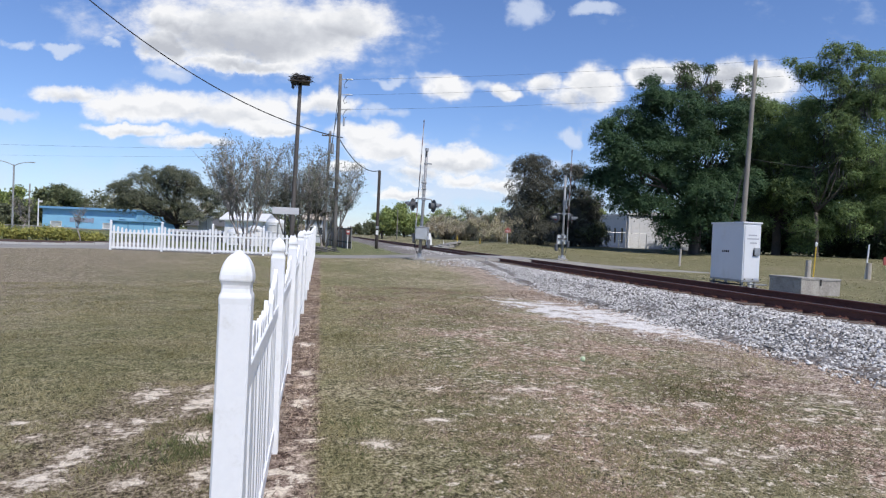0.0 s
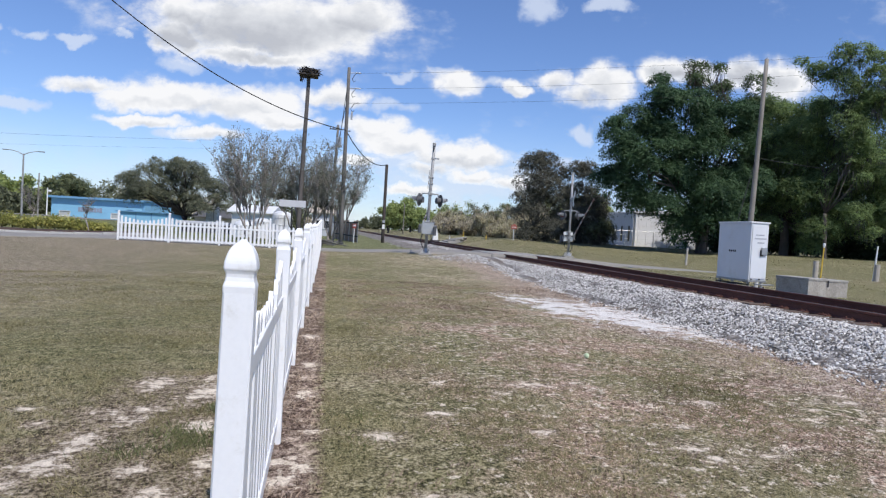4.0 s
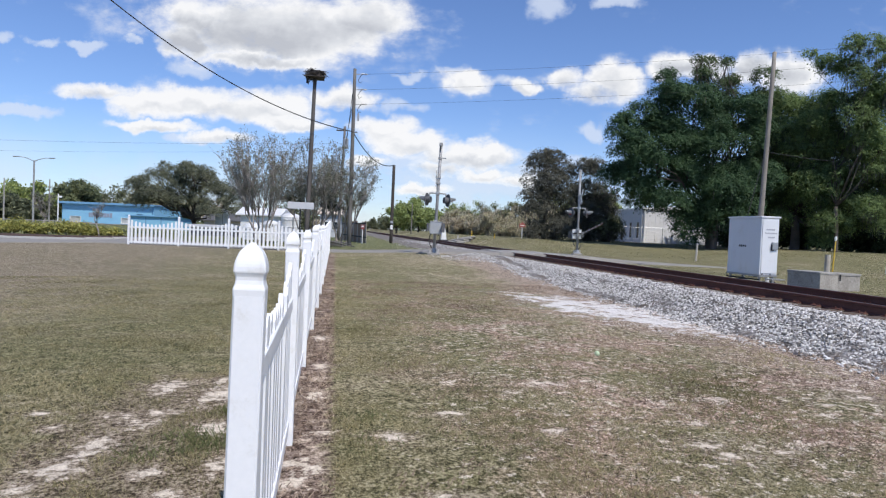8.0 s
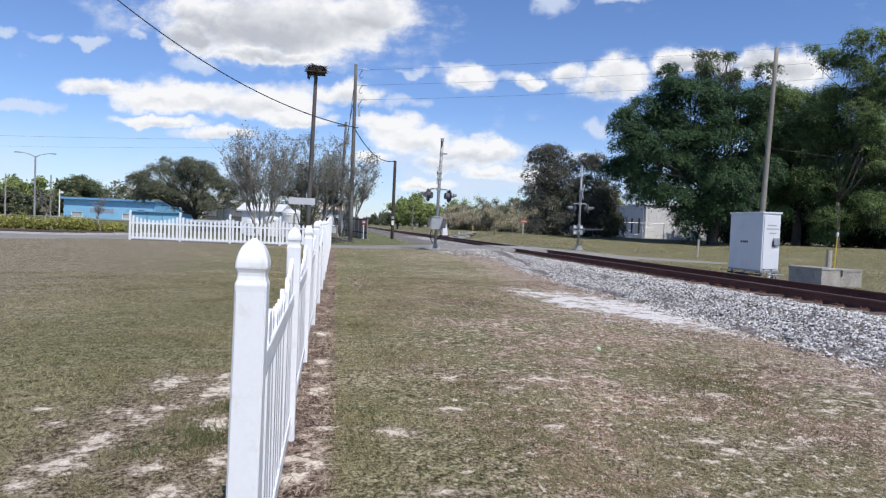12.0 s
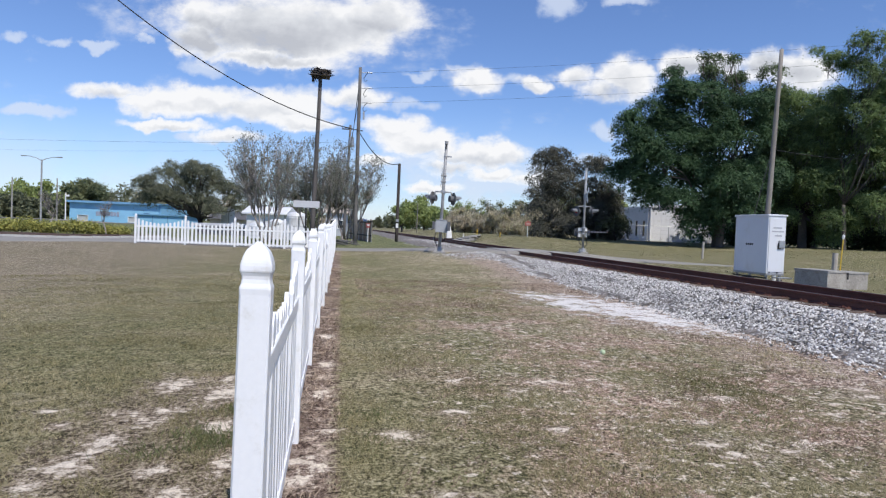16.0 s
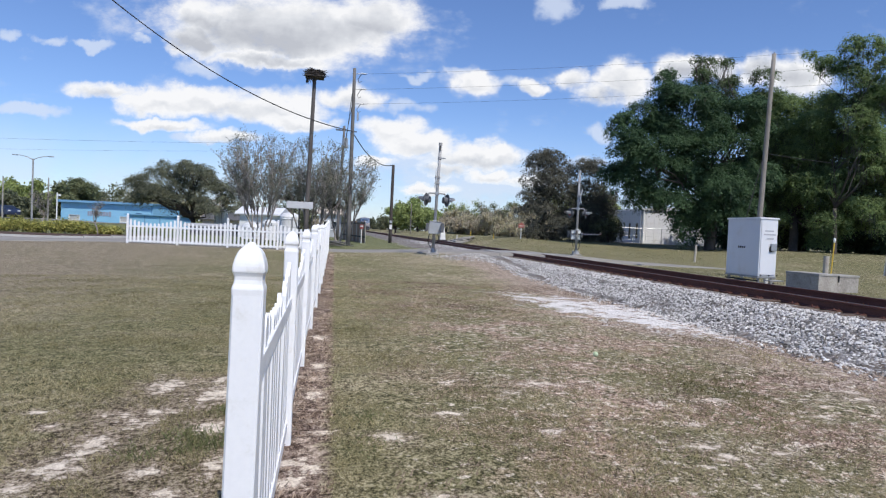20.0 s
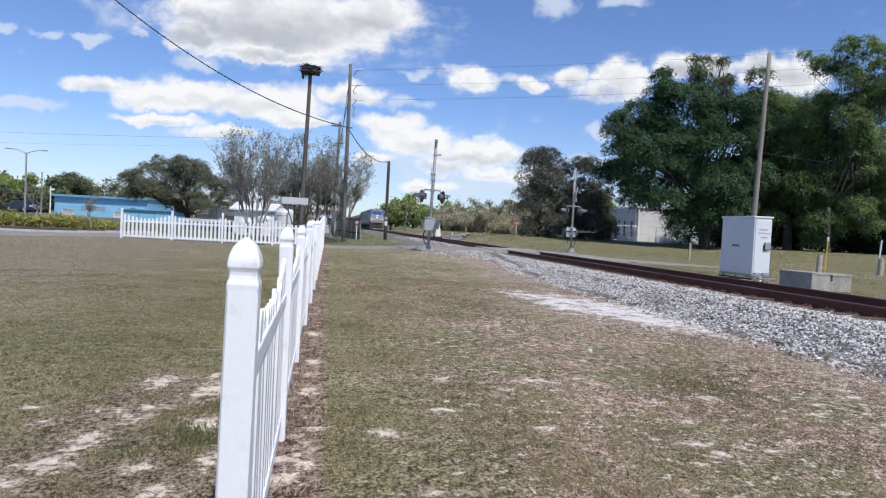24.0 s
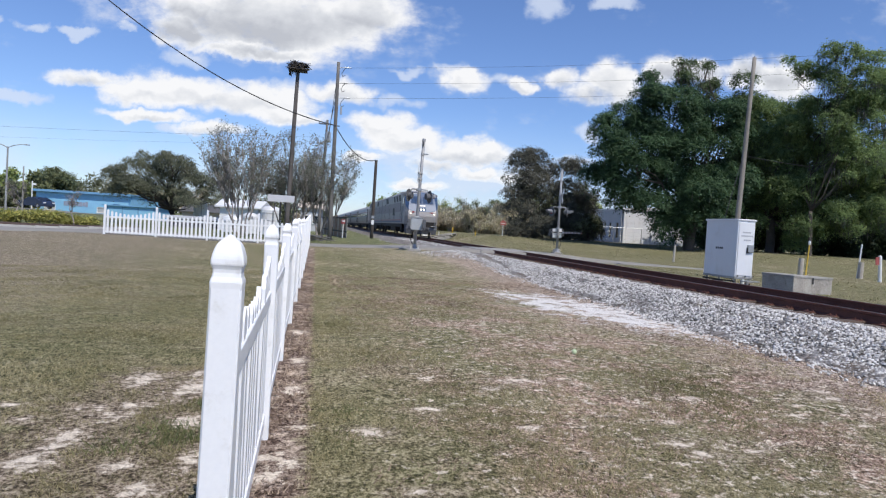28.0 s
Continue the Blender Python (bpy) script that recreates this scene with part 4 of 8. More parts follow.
def build_signal(at, turn, lean=0.0, machine=None):
    s = empty("crossing_signal", pose(*at, 0, lean, turn), label="silver level-crossing signal mast with flashers and a lowering gate", category="railway signal", group="crossing signals")
    part("base", box((0.6, 0.6, 0.14), (0, 0, 0.0), 0.02), CONCRETE, s, "grey concrete foot")
    for a in (-1, 1):
        part("base_leg", box((0.09, 0.16, 0.20), (a * 0.17, -0.06, 0.16), 0.01), KERB, s, "pale foot block")
    part("base_casting", loft([[(h * math.cos(q), h * math.sin(q), z) for q in (k * math.pi / 4 for k in range(8))] for z, h in ((0.05, 0.17), (0.11, 0.17), (0.16, 0.11), (0.30, 0.09))]), GALVANISED, s)
    part("mast", tube([(0, 0, 0.1), (0, 0, 3.2), (0, 0, 5.2)], [0.074, 0.07, 0.068], 14), MAST_STEEL, s, smooth=True)
    part("mast_cap", disc(0.082, 0.14, 14, (0, 0, 5.16), axis="Z"), MAST_STEEL, s)
    # gate mechanism
    mech = part("gate_mechanism", box((0.55, 0.27, 0.56), (0.03, -0.215, 1.24), 0.03), machine or MACHINE_GREY, s, "grey gate machine box")
    part("lid", box((0.59, 0.31, 0.03), (0.03, -0.215, 1.535), 0.01), GALVANISED, mech)
    part("hinge", box((0.03, 0.02, 0.4), (-0.255, -0.355, 1.24), 0.004), GALVANISED, mech)
    part("clamp", box((0.2, 0.3, 0.1), (0, -0.06, 1.55), 0.01), GALVANISED, s)
    part("clamp", box((0.2, 0.3, 0.1), (0, -0.06, 1.18), 0.01), GALVANISED, s)
    part("conduit", tube([(-0.18, -0.2, 0.98), (-0.24, -0.2, 0.82), (-0.26, -0.18, 0.62), (-0.2, -0.12, 0.45), (-0.1, -0.08, 0.3)], 0.022, 8), BLACK_PLASTIC, s, "black hanging cable conduit")
    part("conduit", tube([(0.16, -0.2, 0.98), (0.24, -0.18, 0.8), (0.2, -0.14, 0.6), (0.09, -0.08, 0.5)], 0.02, 8), BLACK_PLASTIC, s)
    # junction box high on the mast, bell, crossbuck
    part("collar", disc(0.085, 0.1, 14, (0, 0, 4.5), axis="Z"), MAST_STEEL, s)
    for z in (3.34, 3.62):
        part("board_clamp", box((0.24, 0.18, 0.07), (-0.03, 0, z), 0.008), MAST_STEEL, s)
    part("bracket", box((0.3, 0.05, 0.06), (0.13, 0, 4.52), 0.006), GALVANISED, s)
    part("bracket_arm", box((0.05, 0.07, 0.22), (0.0, -0.09, 4.98), 0.006), BLACK_METAL, s)
    for tip in (-1, 1):
        b = part("crossbuck_blade", box((0.012, 1.2, 0.22), (0, 0, 0), 0.004), WHITE_PAINT, s, "white crossbuck board")
        b.matrix_local = pose(-0.115 - 0.013 * tip, 0, 3.56, 45 * tip)
        for e in (-0.28, 0.28):
            part("lettering", box((0.004, 0.34, 0.1), (-0.009, e, 0), 0), BLACK_METAL, b)
    # flashers on the cross arm
    arm = part("cross_arm", tube([(-0.42, 0, 2.78), (-0.36, 0, 2.86), (0, 0, 2.87), (0.36, 0, 2.86), (0.42, 0, 2.78)], 0.032, 10), MAST_STEEL, s)
    part("arm_clamp", box((0.2, 0.18, 0.14), (0, 0, 2.86), 0.01), GALVANISED, s)
    for sx in (-1, 1):
        unit = part("flasher", disc(0.15, 0.2, 18, (0.02, 0, 0)), FLASHER_GREY, s, "black round flashing light")
        unit.matrix_local = pose(sx * 0.38, 0, 2.56, 0, 0, 25 if sx > 0 else 160)
        part("background", disc(0.3, 0.012, 24, (0.12, 0, 0)), FLASHER_GREY, unit, "black round backing plate")
        part("lens", disc(0.13, 0.02, 18, (0.14, 0, 0)), LENS_RED, unit)
        bm = bmesh.new()
        va = []
        for d, r in ((0.12, 0.15), (0.48, 0.14)):
            va.append([bm.verts.new((d if math.sin(q) > 0.1 or d < 0.2 else d - 0.14, r * math.cos(q), r * math.sin(q))) for q in (math.pi * (-0.15 + 1.3 * k / 12) for k in range(13))])
        for i in range(12):
            bm.faces.new((va[0][i], va[0][i + 1], va[1][i + 1], va[1][i]))
        bmesh.ops.solidify(bm, geom=bm.faces[:], thickness=0.008)
        part("hood", bm, GALVANISED, unit, "grey weathered light hood")
        part("stem", tube([(0, 0, 0.1), (0, 0, 0.31)], 0.025, 8), GALVANISED, unit)
    # the gate: an arm of striped board, with a counterweight behind its pivot
    gate = empty("gate_arm")
    gate.parent = s
    gate.matrix_local = pose(0, -0.02, 1.36)
    for k in range(12):
        w0, w1 = 0.055 - 0.0028 * k, 0.055 - 0.0028 * (k + 1)
        y0, y1 = 0.3 + 0.433 * k, 0.3 + 0.433 * (k + 1)
        part("stripe", loft([[(-0.27 - 0.02, y, -w), (-0.27 + 0.02, y, -w), (-0.27 + 0.02, y, w), (-0.27 - 0.02, y, w)] for y, w in ((y0, w0), (y1, w1))]), FADED_RED if k % 2 else FADED_WHITE, gate, "red band" if k % 2 else "white band")
    part("side_arm", box((0.05, 0.9, 0.12), (0.34, -0.2, 0), 0.01), GALVANISED, gate)
    part("arm_bracket", box((0.05, 0.8, 0.14), (-0.27, 0.1, 0), 0.01), GALVANISED, gate)
    part("counterweight", box((0.14, 0.4, 0.42), (0.38, -0.55, -0.03), 0.02), FLASHER_GREY, gate, "dark iron counterweight")
    part("counterweight", box((0.12, 0.4, 0.36), (-0.33, -0.3, -0.03), 0.02), FLASHER_GREY, gate, "dark iron counterweight")
    part("shaft", tube([(-0.3, 0, 0), (0.38, 0, 0)], 0.035, 10), BLACK_METAL, gate)
    for y in (2.0, 3.7, 5.4):
        part("gate_lamp", disc(0.03, 0.06, 10, (-0.27, y, 0.07)), FLASHER_GREY, gate)
    return s, gate


signal_a, gate_a = build_signal((4.56, 29.35, gz(4.56, 29.35)), -11.3, 1.7)
signal_b, gate_b = build_signal((14.7, 37.1, gz(14.7, 37.1)), 168.7, 0.0, WHITE_PAINT)


# ---- poles and cables ----
STUB_POLE = surface("bleached_pole_wood", (0.17, 0.152, 0.13), (0.31, 0.285, 0.25), 0.9, 0, 35, 1.2, 0.4)


def cable(name, points, sag, radius, label, n=24):
    pts = []
    for (a, b), s in zip(zip(points, points[1:]), sag):
        a, b = Vector(a), Vector(b)
        for i in range(n + 1):
            t = i / n
            pts.append(a.lerp(b, t) - Vector((0, 0, s * 4 * t * (1 - t))))
    return tagged(part(name, tube(pts, radius, 5), CABLE, None, smooth=True), label, "cable")


def pole_thing(name, label, base, top, r0, r1, material, category="utility pole"):
    p = empty(name, pose(*base), label=label, category=category)
    d = Vector(top) - Vector(base)
    n = 7
    part("pole", tube([d * (i / n) - Vector((0, 0, 0.3 if i == 0 else 0)) for i in range(n + 1)], [r0 + (r1 - r0) * i / n for i in range(n + 1)], 12), material, p, smooth=True)
    return p


def insulator(parent, at, reach):
    x, y, z = at
    arm = part("insulator_arm", tube([(x, y, z), (x + reach * 0.5, y, z + 0.05), (x + reach, y, z + 0.06)], 0.025, 6), GALVANISED, parent)
    bm = bmesh.new()
    for k in range(4):
        disc(0.06 - 0.006 * (k % 2), 0.035, 10, (x + reach * 0.55 + 0.08 * k, y, z + 0.055), bm, "X")
    part("insulator", bm, GALVANISED, arm, "grey ribbed insulator")


P1, P1T = (0.88, 42.0, gz(1.02, 42)), (0.86, 42.0, 11.85)
pole_a = pole_thing("utility_pole", "tall weathered wooden utility pole with side insulators", P1, P1T, 0.145, 0.10, POLE_WOOD)
h1 = P1T[2] - P1[2]
for dz in (0.35, 1.35, 2.3):
    insulator(pole_a, (0.06, 0, h1 - dz), 0.75)
    bm = tube([(0.5, 0, h1 - dz + 0.05), (0.36, 0, h1 - dz - 0.1), (0.22, 0, h1 - dz - 0.35), (0.3, 0, h1 - dz - 0.55), (0.45, 0, h1 - dz - 0.45)], 0.02, 5)
    part("jumper_wire", bm, CABLE, pole_a)
part("cutout", box((0.12, 0.12, 0.5), (0.3, 0, h1 - 3.1), 0.02), GALVANISED, pole_a, "grey fuse cutout")
part("guy_bracket", box((0.36, 0.06, 0.06), (0.1, 0, h1 - 4.1), 0.01), BLACK_METAL, pole_a)

P2, P2T = (0.2, 60.0, gz(0.35, 60)), (0.5, 60.0, 10.9)
pole_b = pole_thing("utility_pole", "farther wooden utility pole carrying a grey transformer", P2, P2T, 0.15, 0.10, POLE_WOOD)
part("crossarm", box((0.95, 0.08, 0.1), (0, 0, P2T[2] - P2[2] - 0.4), 0.01), DARK_POLE, pole_b)
tf = part("transformer", tube([(0.42, 0, 8.6), (0.42, 0, 8.7), (0.42, 0, 9.5), (0.42, 0, 9.58)], [0.2, 0.25, 0.25, 0.1], 14), GALVANISED, pole_b, "grey pole transformer")
for k in (-0.4, -0.15, 0.15, 0.4):
    part("insulator", tube([(k, 0, P2T[2] - P2[2] - 0.34), (k, 0, P2T[2] - P2[2] - 0.15)], [0.05, 0.03], 8), GALVANISED, pole_b)

# the short dark pole beyond the road
P3, P3T = (4.22, 49.0, gz(4.4, 49)), (4.25, 49.0, 6.45)
pole_c = pole_thing("wooden_pole", "short dark wooden pole with a white tag", P3, P3T, 0.13, 0.11, DARK_POLE)
part("tag", box((0.2, 0.02, 0.35), (0.0, -0.15, 1.25), 0.004), WHITE_PAINT, pole_c, "small white tag plate")
part("tag", box((0.22, 0.02, 0.2), (0.0, -0.15, 1.65), 0.004), GALVANISED, pole_c)

for x, y, h in ((3.4, 120.0, 6.0), (5.0, 165.0, 5.2), (13.9, 118.0, 6.4), (6.3, 210.0, 6.4)):
    p = pole_thing("wooden_pole", "thin pale pole far along the line", (x, y, gz(x, y)), (x + 0.05, y, h), 0.10, 0.07, STUB_POLE)

NEST_POLE = surface("grey_brown_pole_wood", (0.06, 0.054, 0.05), (0.14, 0.125, 0.115), 0.9, 0, 35, 1.2, 0.4)
# the platform pole with a big stick nest
P4, P4T = (-1.85, 41.0, gz(-1.85, 41)), (-1.63, 41.1, 10.85)
pole_d = pole_thing("nest_pole", "tall dark pole with an osprey nest platform", P4, P4T, 0.155, 0.11, NEST_POLE)
hd = P4T[2] - P4[2]
part("platform", box((1.15, 1.15, 0.08), (0.22, 0.1, hd + 0.02), 0.01), DARK_POLE, pole_d)
bm = bmesh.new()
r4 = random.Random(4)
for i in range(260):
    a, r = r4.uniform(0, 6.28), r4.uniform(0.1, 0.62)
    z = hd + 0.08 + r4.uniform(0, 0.34) * (1.2 - 0.6 * r)
    b = a + r4.uniform(1.0, 2.1)
    L = r4.uniform(0.2, 0.45)
    c = Vector((0.22 + r * math.cos(a), 0.1 + r * math.sin(a), z))
    d = Vector((math.cos(b), math.sin(b), r4.uniform(-0.35, 0.25))) * L
    tube([c - d, c + d], 0.014, 4, bm, False)
part("nest", bm, DARK_POLE, pole_d, "untidy nest of dry sticks")
bm = bmesh.new()
for i in range(40):
    a = r4.uniform(2.5, 4.5)
    c = Vector((0.22 + 0.5 * math.cos(a), 0.1 + 0.4 * math.sin(a), hd))
    tube([c, c + Vector((r4.uniform(-0.1, 0.1), 0, -r4.uniform(0.15, 0.45)))], 0.012, 4, bm, False)
part("hanging_sticks", bm, DARK_POLE, pole_d)

# the bleached pole beside the track
P5, P5T = (16.45, 22.6, gz(16.45, 22.6)), (16.86, 22.75, 9.1)
pole_e = pole_thing("utility_pole", "bleached leaning wooden pole behind the signal cabinet", P5, P5T, 0.112, 0.075, STUB_POLE)
part("pin", tube([(0.41, 0.15, 8.7), (0.41, 0.15, 9.0)], 0.02, 6), GALVANISED, pole_e)
part("guy_wire", tube([(0.27, 0.1, 5.3), (-0.55, 0, 2.2), (-1.1, 0, -0.05)], 0.014, 5), CABLE, pole_e)
cable("service_wire", [(16.75, 22.7, 5.15), (20.0, 23.0, 5.0), (30, 34, 5.6)], (0.02, 0.3), 0.012, "thin grey service wire")

cable("power_cable", [(-13.93, 33.15, 14.26), (P1T[0], P1T[1] - 0.15, 7.75), P3T], (1.4, 0.75), 0.032, "thick black sagging power cable")
for k, dz in enumerate((0.29, 1.29, 2.24)):
    z = P1T[2] - dz
    cable("power_line", [(P1T[0] + 0.75, P1T[1], z), (60, 22.0, z + 5.4)], (1.0,), 0.006, "thin grey power line")
cable("power_line", [(P2T[0], P2T[1], P2T[2] - 1.6), (-75, 75, 9.2)], (0.8,), 0.008, "thin far power line")
cable("power_line", [(P2T[0], P2T[1], P2T[2] - 2.2), (-75, 76, 8.0)], (0.9,), 0.005, "thin far power line")
cable("guy_wire", [(P1T[0] - 0.1, P1T[1], 10.2), (P2T[0], P2T[1], 7.5)], (0.1,), 0.02, "thin taut guy wire")
cable("guy_wire", [(P1T[0] - 0.1, P1T[1], 9.3), (P2T[0] - 0.3, P2T[1], 7.0)], (0.1,), 0.02, "thin taut guy wire")


# ---- the signal cabinet and things round it ----
def build_cabinet():
    g = gz(14.4, 20)
    c = empty("signal_cabinet", pose(14.0, 19.08, g), label="pale grey railway signal cabinet on steel legs", category="cabinet")
    z0, z1 = 0.47 - g, 2.38 - g
    w, d = 0.66, 1.76
    part("body", box((w, d, z1 - z0), (w / 2, d / 2, (z0 + z1) / 2), 0.012), CABINET_PAINT, c)
    part("roof", box((w + 0.07, d + 0.07, 0.06), (w / 2, d / 2, z1 + 0.03), 0.012), CABINET_PAINT, c)
    door = part("door", box((w - 0.08, 0.025, z1 - z0 - 0.1), (w / 2, -0.012, (z0 + z1) / 2), 0.008), CABINET_PAINT, c)
    part("handle", box((0.1, 0.06, 0.2), (w * 0.62, -0.05, z0 + 0.92), 0.02), BLACK_METAL, door, "dark latch handle")
    part("latch_box", box((0.22, 0.08, 0.26), (w * 0.75, -0.05, z0 + 0.98), 0.02), GALVANISED, door, "grey latch box")
    for k, (wd, z) in enumerate(((0.32, 1.52), (0.44, 1.4), (0.26, 1.26))):
        part("lettering", box((wd, 0.004, 0.045), (w * 0.5 + 0.02 * k, -0.028, z0 + z)), surface("faded_lettering", (0.35, 0.36, 0.4), (0.5, 0.5, 0.53), 0.6), door, "faded unreadable lettering")
    for k in range(4):
        part("lettering", box((0.004, 0.075, 0.07), (-0.003, d * 0.44 + k * 0.105, z0 + 0.95)), BLACK_METAL, c, "small dark stencil marks")
    part("base_frame", box((w + 0.02, d + 0.02, 0.07), (w / 2, d / 2, z0 - 0.035), 0.005), GALVANISED, c)
    for x in (0.08, w - 0.08):
        for y in (0.1, d - 0.1):
            part("leg", box((0.07, 0.07, z0 + 0.15), (x, y, z0 / 2 - 0.12), 0.004), GALVANISED, c)
    part("conduit", tube([(0.35, 0.05, z0), (0.35, 0.05, -0.1)], 0.06, 10), WHITE_PAINT, c, "white cable pipe")
    for y in (0.15, d - 0.15):
        part("skid", box((w + 0.16, 0.09, 0.08), (w / 2 - 0.04, y, 0.06), 0.006), BLACK_METAL, c, "dark steel skid")
    part("rack", box((0.05, d, 0.05), (0.0, d / 2, 0.16), 0.004), BLACK_METAL, c)
    part("step", box((0.5, 0.35, 0.04), (w / 2, -0.35, z0 - 0.12), 0.005), GALVANISED, c)
    for k in range(3):
        part("bolt", disc(0.02, 0.03, 8, (0.1 + 0.3 * k, -0.02, z0 + 0.03), axis="Y"), BLACK_METAL, c)
    return c


build_cabinet()


STAINED_CONCRETE = surface("stained_old_concrete", (0.20, 0.18, 0.155), (0.48, 0.445, 0.40), 0.95, 0, 22, 2.2, 0.5, 0.15, (0.09, 0.075, 0.06))


def concrete_block(size, at, turn, label):
    b = empty("concrete_vault", pose(at[0], at[1], gz(at[0], at[1]) - 0.03, 0, 0, turn), label=label, category="concrete vault")
    part("body", box((size[0], size[1], size[2] - 0.07), (0, 0, (size[2] - 0.07) / 2), 0.015), STAINED_CONCRETE, b)
    part("lid", box((size[0] + 0.03, size[1] + 0.03, 0.07), (0, 0, size[2] - 0.035), 0.012), CONCRETE, b, "pale concrete lid")
    return b


concrete_block((0.72, 1.25, 0.60), (14.74, 17.55, 0), 6, "weathered grey concrete vault with a lid")
concrete_block((0.86, 0.85, 0.57), (15.60, 17.52, 0), 6, "smaller weathered concrete vault beside the first")
part("strap", box((0.04, 0.03, 0.2), (0, 0, 0.0), 0.004), BLACK_METAL, tagged(empty("strap_hook", pose(15.17, 16.93, gz(15, 17) + 0.42)), "dark strap over a concrete vault", "strap"))


STUB_WOOD = surface("bleached_post_wood", (0.32, 0.285, 0.24), (0.54, 0.49, 0.43), 0.9, 0, 35, 2, 0.4)


def marker(name, label, at, height, radius, material, cap=None, lean=0.0, category="marker post"):
    m = empty(name, pose(at[0], at[1], gz(*at), 0, lean, 0), label=label, category=category)
    part("post", tube([(0, 0, -0.2), (0, 0, height)], radius, 10), material, m)
    if cap:
        part("cap", loft([[(r * math.cos(q), r * math.sin(q), height + z) for q in (k * math.pi / 5 for k in range(10))] for z, r in ((-0.03, radius * 1.3), (0.06, radius * 2.0), (0.12, radius * 1.7), (0.15, radius * 0.3))]), cap, m, "white domed cap")
    return m


marker("wooden_stub", "short weathered wooden post stub", (18.22, 21.0), 1.05, 0.095, STUB_WOOD, lean=1)
marker("pipeline_marker", "yellow plastic marker pole with a white cap", (18.36, 20.9), 1.60, 0.024, YELLOW_PLASTIC, WHITE_PAINT, lean=3)
marker("marker_post", "slim weathered wooden marker post with a whitened head", (20.2, 33.0), 0.98, 0.06, STUB_WOOD, lean=2)
marker("wooden_stub", "short grey wooden post in the grass", (25.74, 25.83), 0.80, 0.12, STUB_WOOD, lean=1)
marker("marker_post", "slim white marker stake beside a stub", (25.72, 25.99), 1.68, 0.035, WHITE_PAINT, lean=5)
leaning = marker("marker_post", "pale leaning post with a domed top and a red plate", (25.43, 24.44), 1.15, 0.075, WHITE_PAINT, lean=-4)
part("dome", loft([[(r * math.cos(q), r * math.sin(q), z) for q in (k * math.pi / 5 for k in range(10))] for z, r in ((1.14, 0.076), (1.19, 0.068), (1.22, 0.045), (1.235, 0.01))]), WHITE_PAINT, leaning)
part("plate", box((0.2, 0.03, 0.36), (-0.2, -0.05, 0.98), 0.008), RED_PAINT, leaning, "dull red plate")
white = empty("marker_block", pose(11.80, 69.3, gz(11.80, 69.3)), label="small white tapered marker on a dark foot", category="marker")
part("body", loft([[(sx * w, sy * w, z) for sx, sy in ((-1, -1), (1, -1), (1, 1), (-1, 1))] for z, w in ((0.1, 0.30), (0.8, 0.24), (1.5, 0.11))]), WHITE_PAINT, white)
part("foot", box((1.0, 0.7, 0.2), (0, 0, 0.05), 0.02), BLACK_METAL, white, "dark foot")
marker("marker_post", "slim yellow-white marker stake by the track", (13.4, 62.0), 1.0, 0.05, YELLOW_PLASTIC)
marker("marker_post", "slim pale marker stake by the track", (12.2, 63.0), 0.7, 0.05, WHITE_PAINT)
marker("marker_post", "small yellow stake in the grass", (15.5, 61.0), 0.45, 0.05, YELLOW_PLASTIC)


def small_sign(name, label, at, height, plate, material, post, category="sign"):
    s = empty(name, pose(at[0], at[1], gz(*at)), label=label, category=category)
    part("post", tube([(0, 0, -0.2), (0, 0, height)], 0.04, 8), post, s)
    part("plate", box((plate[0], 0.02, plate[1]), (0, -0.05, height - plate[1] / 2), 0.006), material, s)
    return s


red = small_sign("track_sign", "orange-red track sign on a pale post", (17.4, 58.0), 1.4, (0.58, 0.34), ORANGE_PAINT, WHITE_PAINT)
part("peak", loft([[(-0.2, -0.06, 1.39), (0.2, -0.06, 1.39), (0.2, -0.04, 1.39), (-0.2, -0.04, 1.39)], [(-0.03, -0.06, 1.56), (0.03, -0.06, 1.56), (0.03, -0.04, 1.56), (-0.03, -0.04, 1.56)]]), ORANGE_PAINT, red)
part("lettering", box((0.4, 0.004, 0.05), (0, -0.063, 1.23)), WHITE_PAINT, red, "pale unreadable line")
mile = small_sign("track_marker", "white post with a small red and white plate", (2.05, 50.0), 1.45, (0.3, 0.35), RED_PAINT, WHITE_PAINT)
part("white_panel", box((0.2, 0.006, 0.12), (0, -0.064, 1.32)), WHITE_PAINT, mile)
street = empty("street_sign", pose(-2.02, 36.6, gz(-2, 36.6)), label="long blank pale grey sign board on a dark post", category="sign")
part("post", tube([(0, 0, -0.2), (0, 0, 2.66)], 0.045, 8), BLACK_METAL, street)
part("board", box((1.45, 0.05, 0.38), (0.02, -0.06, 2.38), 0.01), surface("weathered_sign_back", (0.46, 0.46, 0.47), (0.58, 0.58, 0.59), 0.5), street)
ball = bmesh.new()
bmesh.ops.create_icosphere(ball, subdivisions=3, radius=0.033)
tagged(part("tennis_ball", ball, surface("faded_green_felt", (0.42, 0.55, 0.30), (0.62, 0.70, 0.50), 0.95, 0, 80, 12, 0.3), None, smooth=True), "faded pale green ball lying on the grass", "ball").location = (3.31, 7.52, gz(3.3, 7.5) + 0.035)

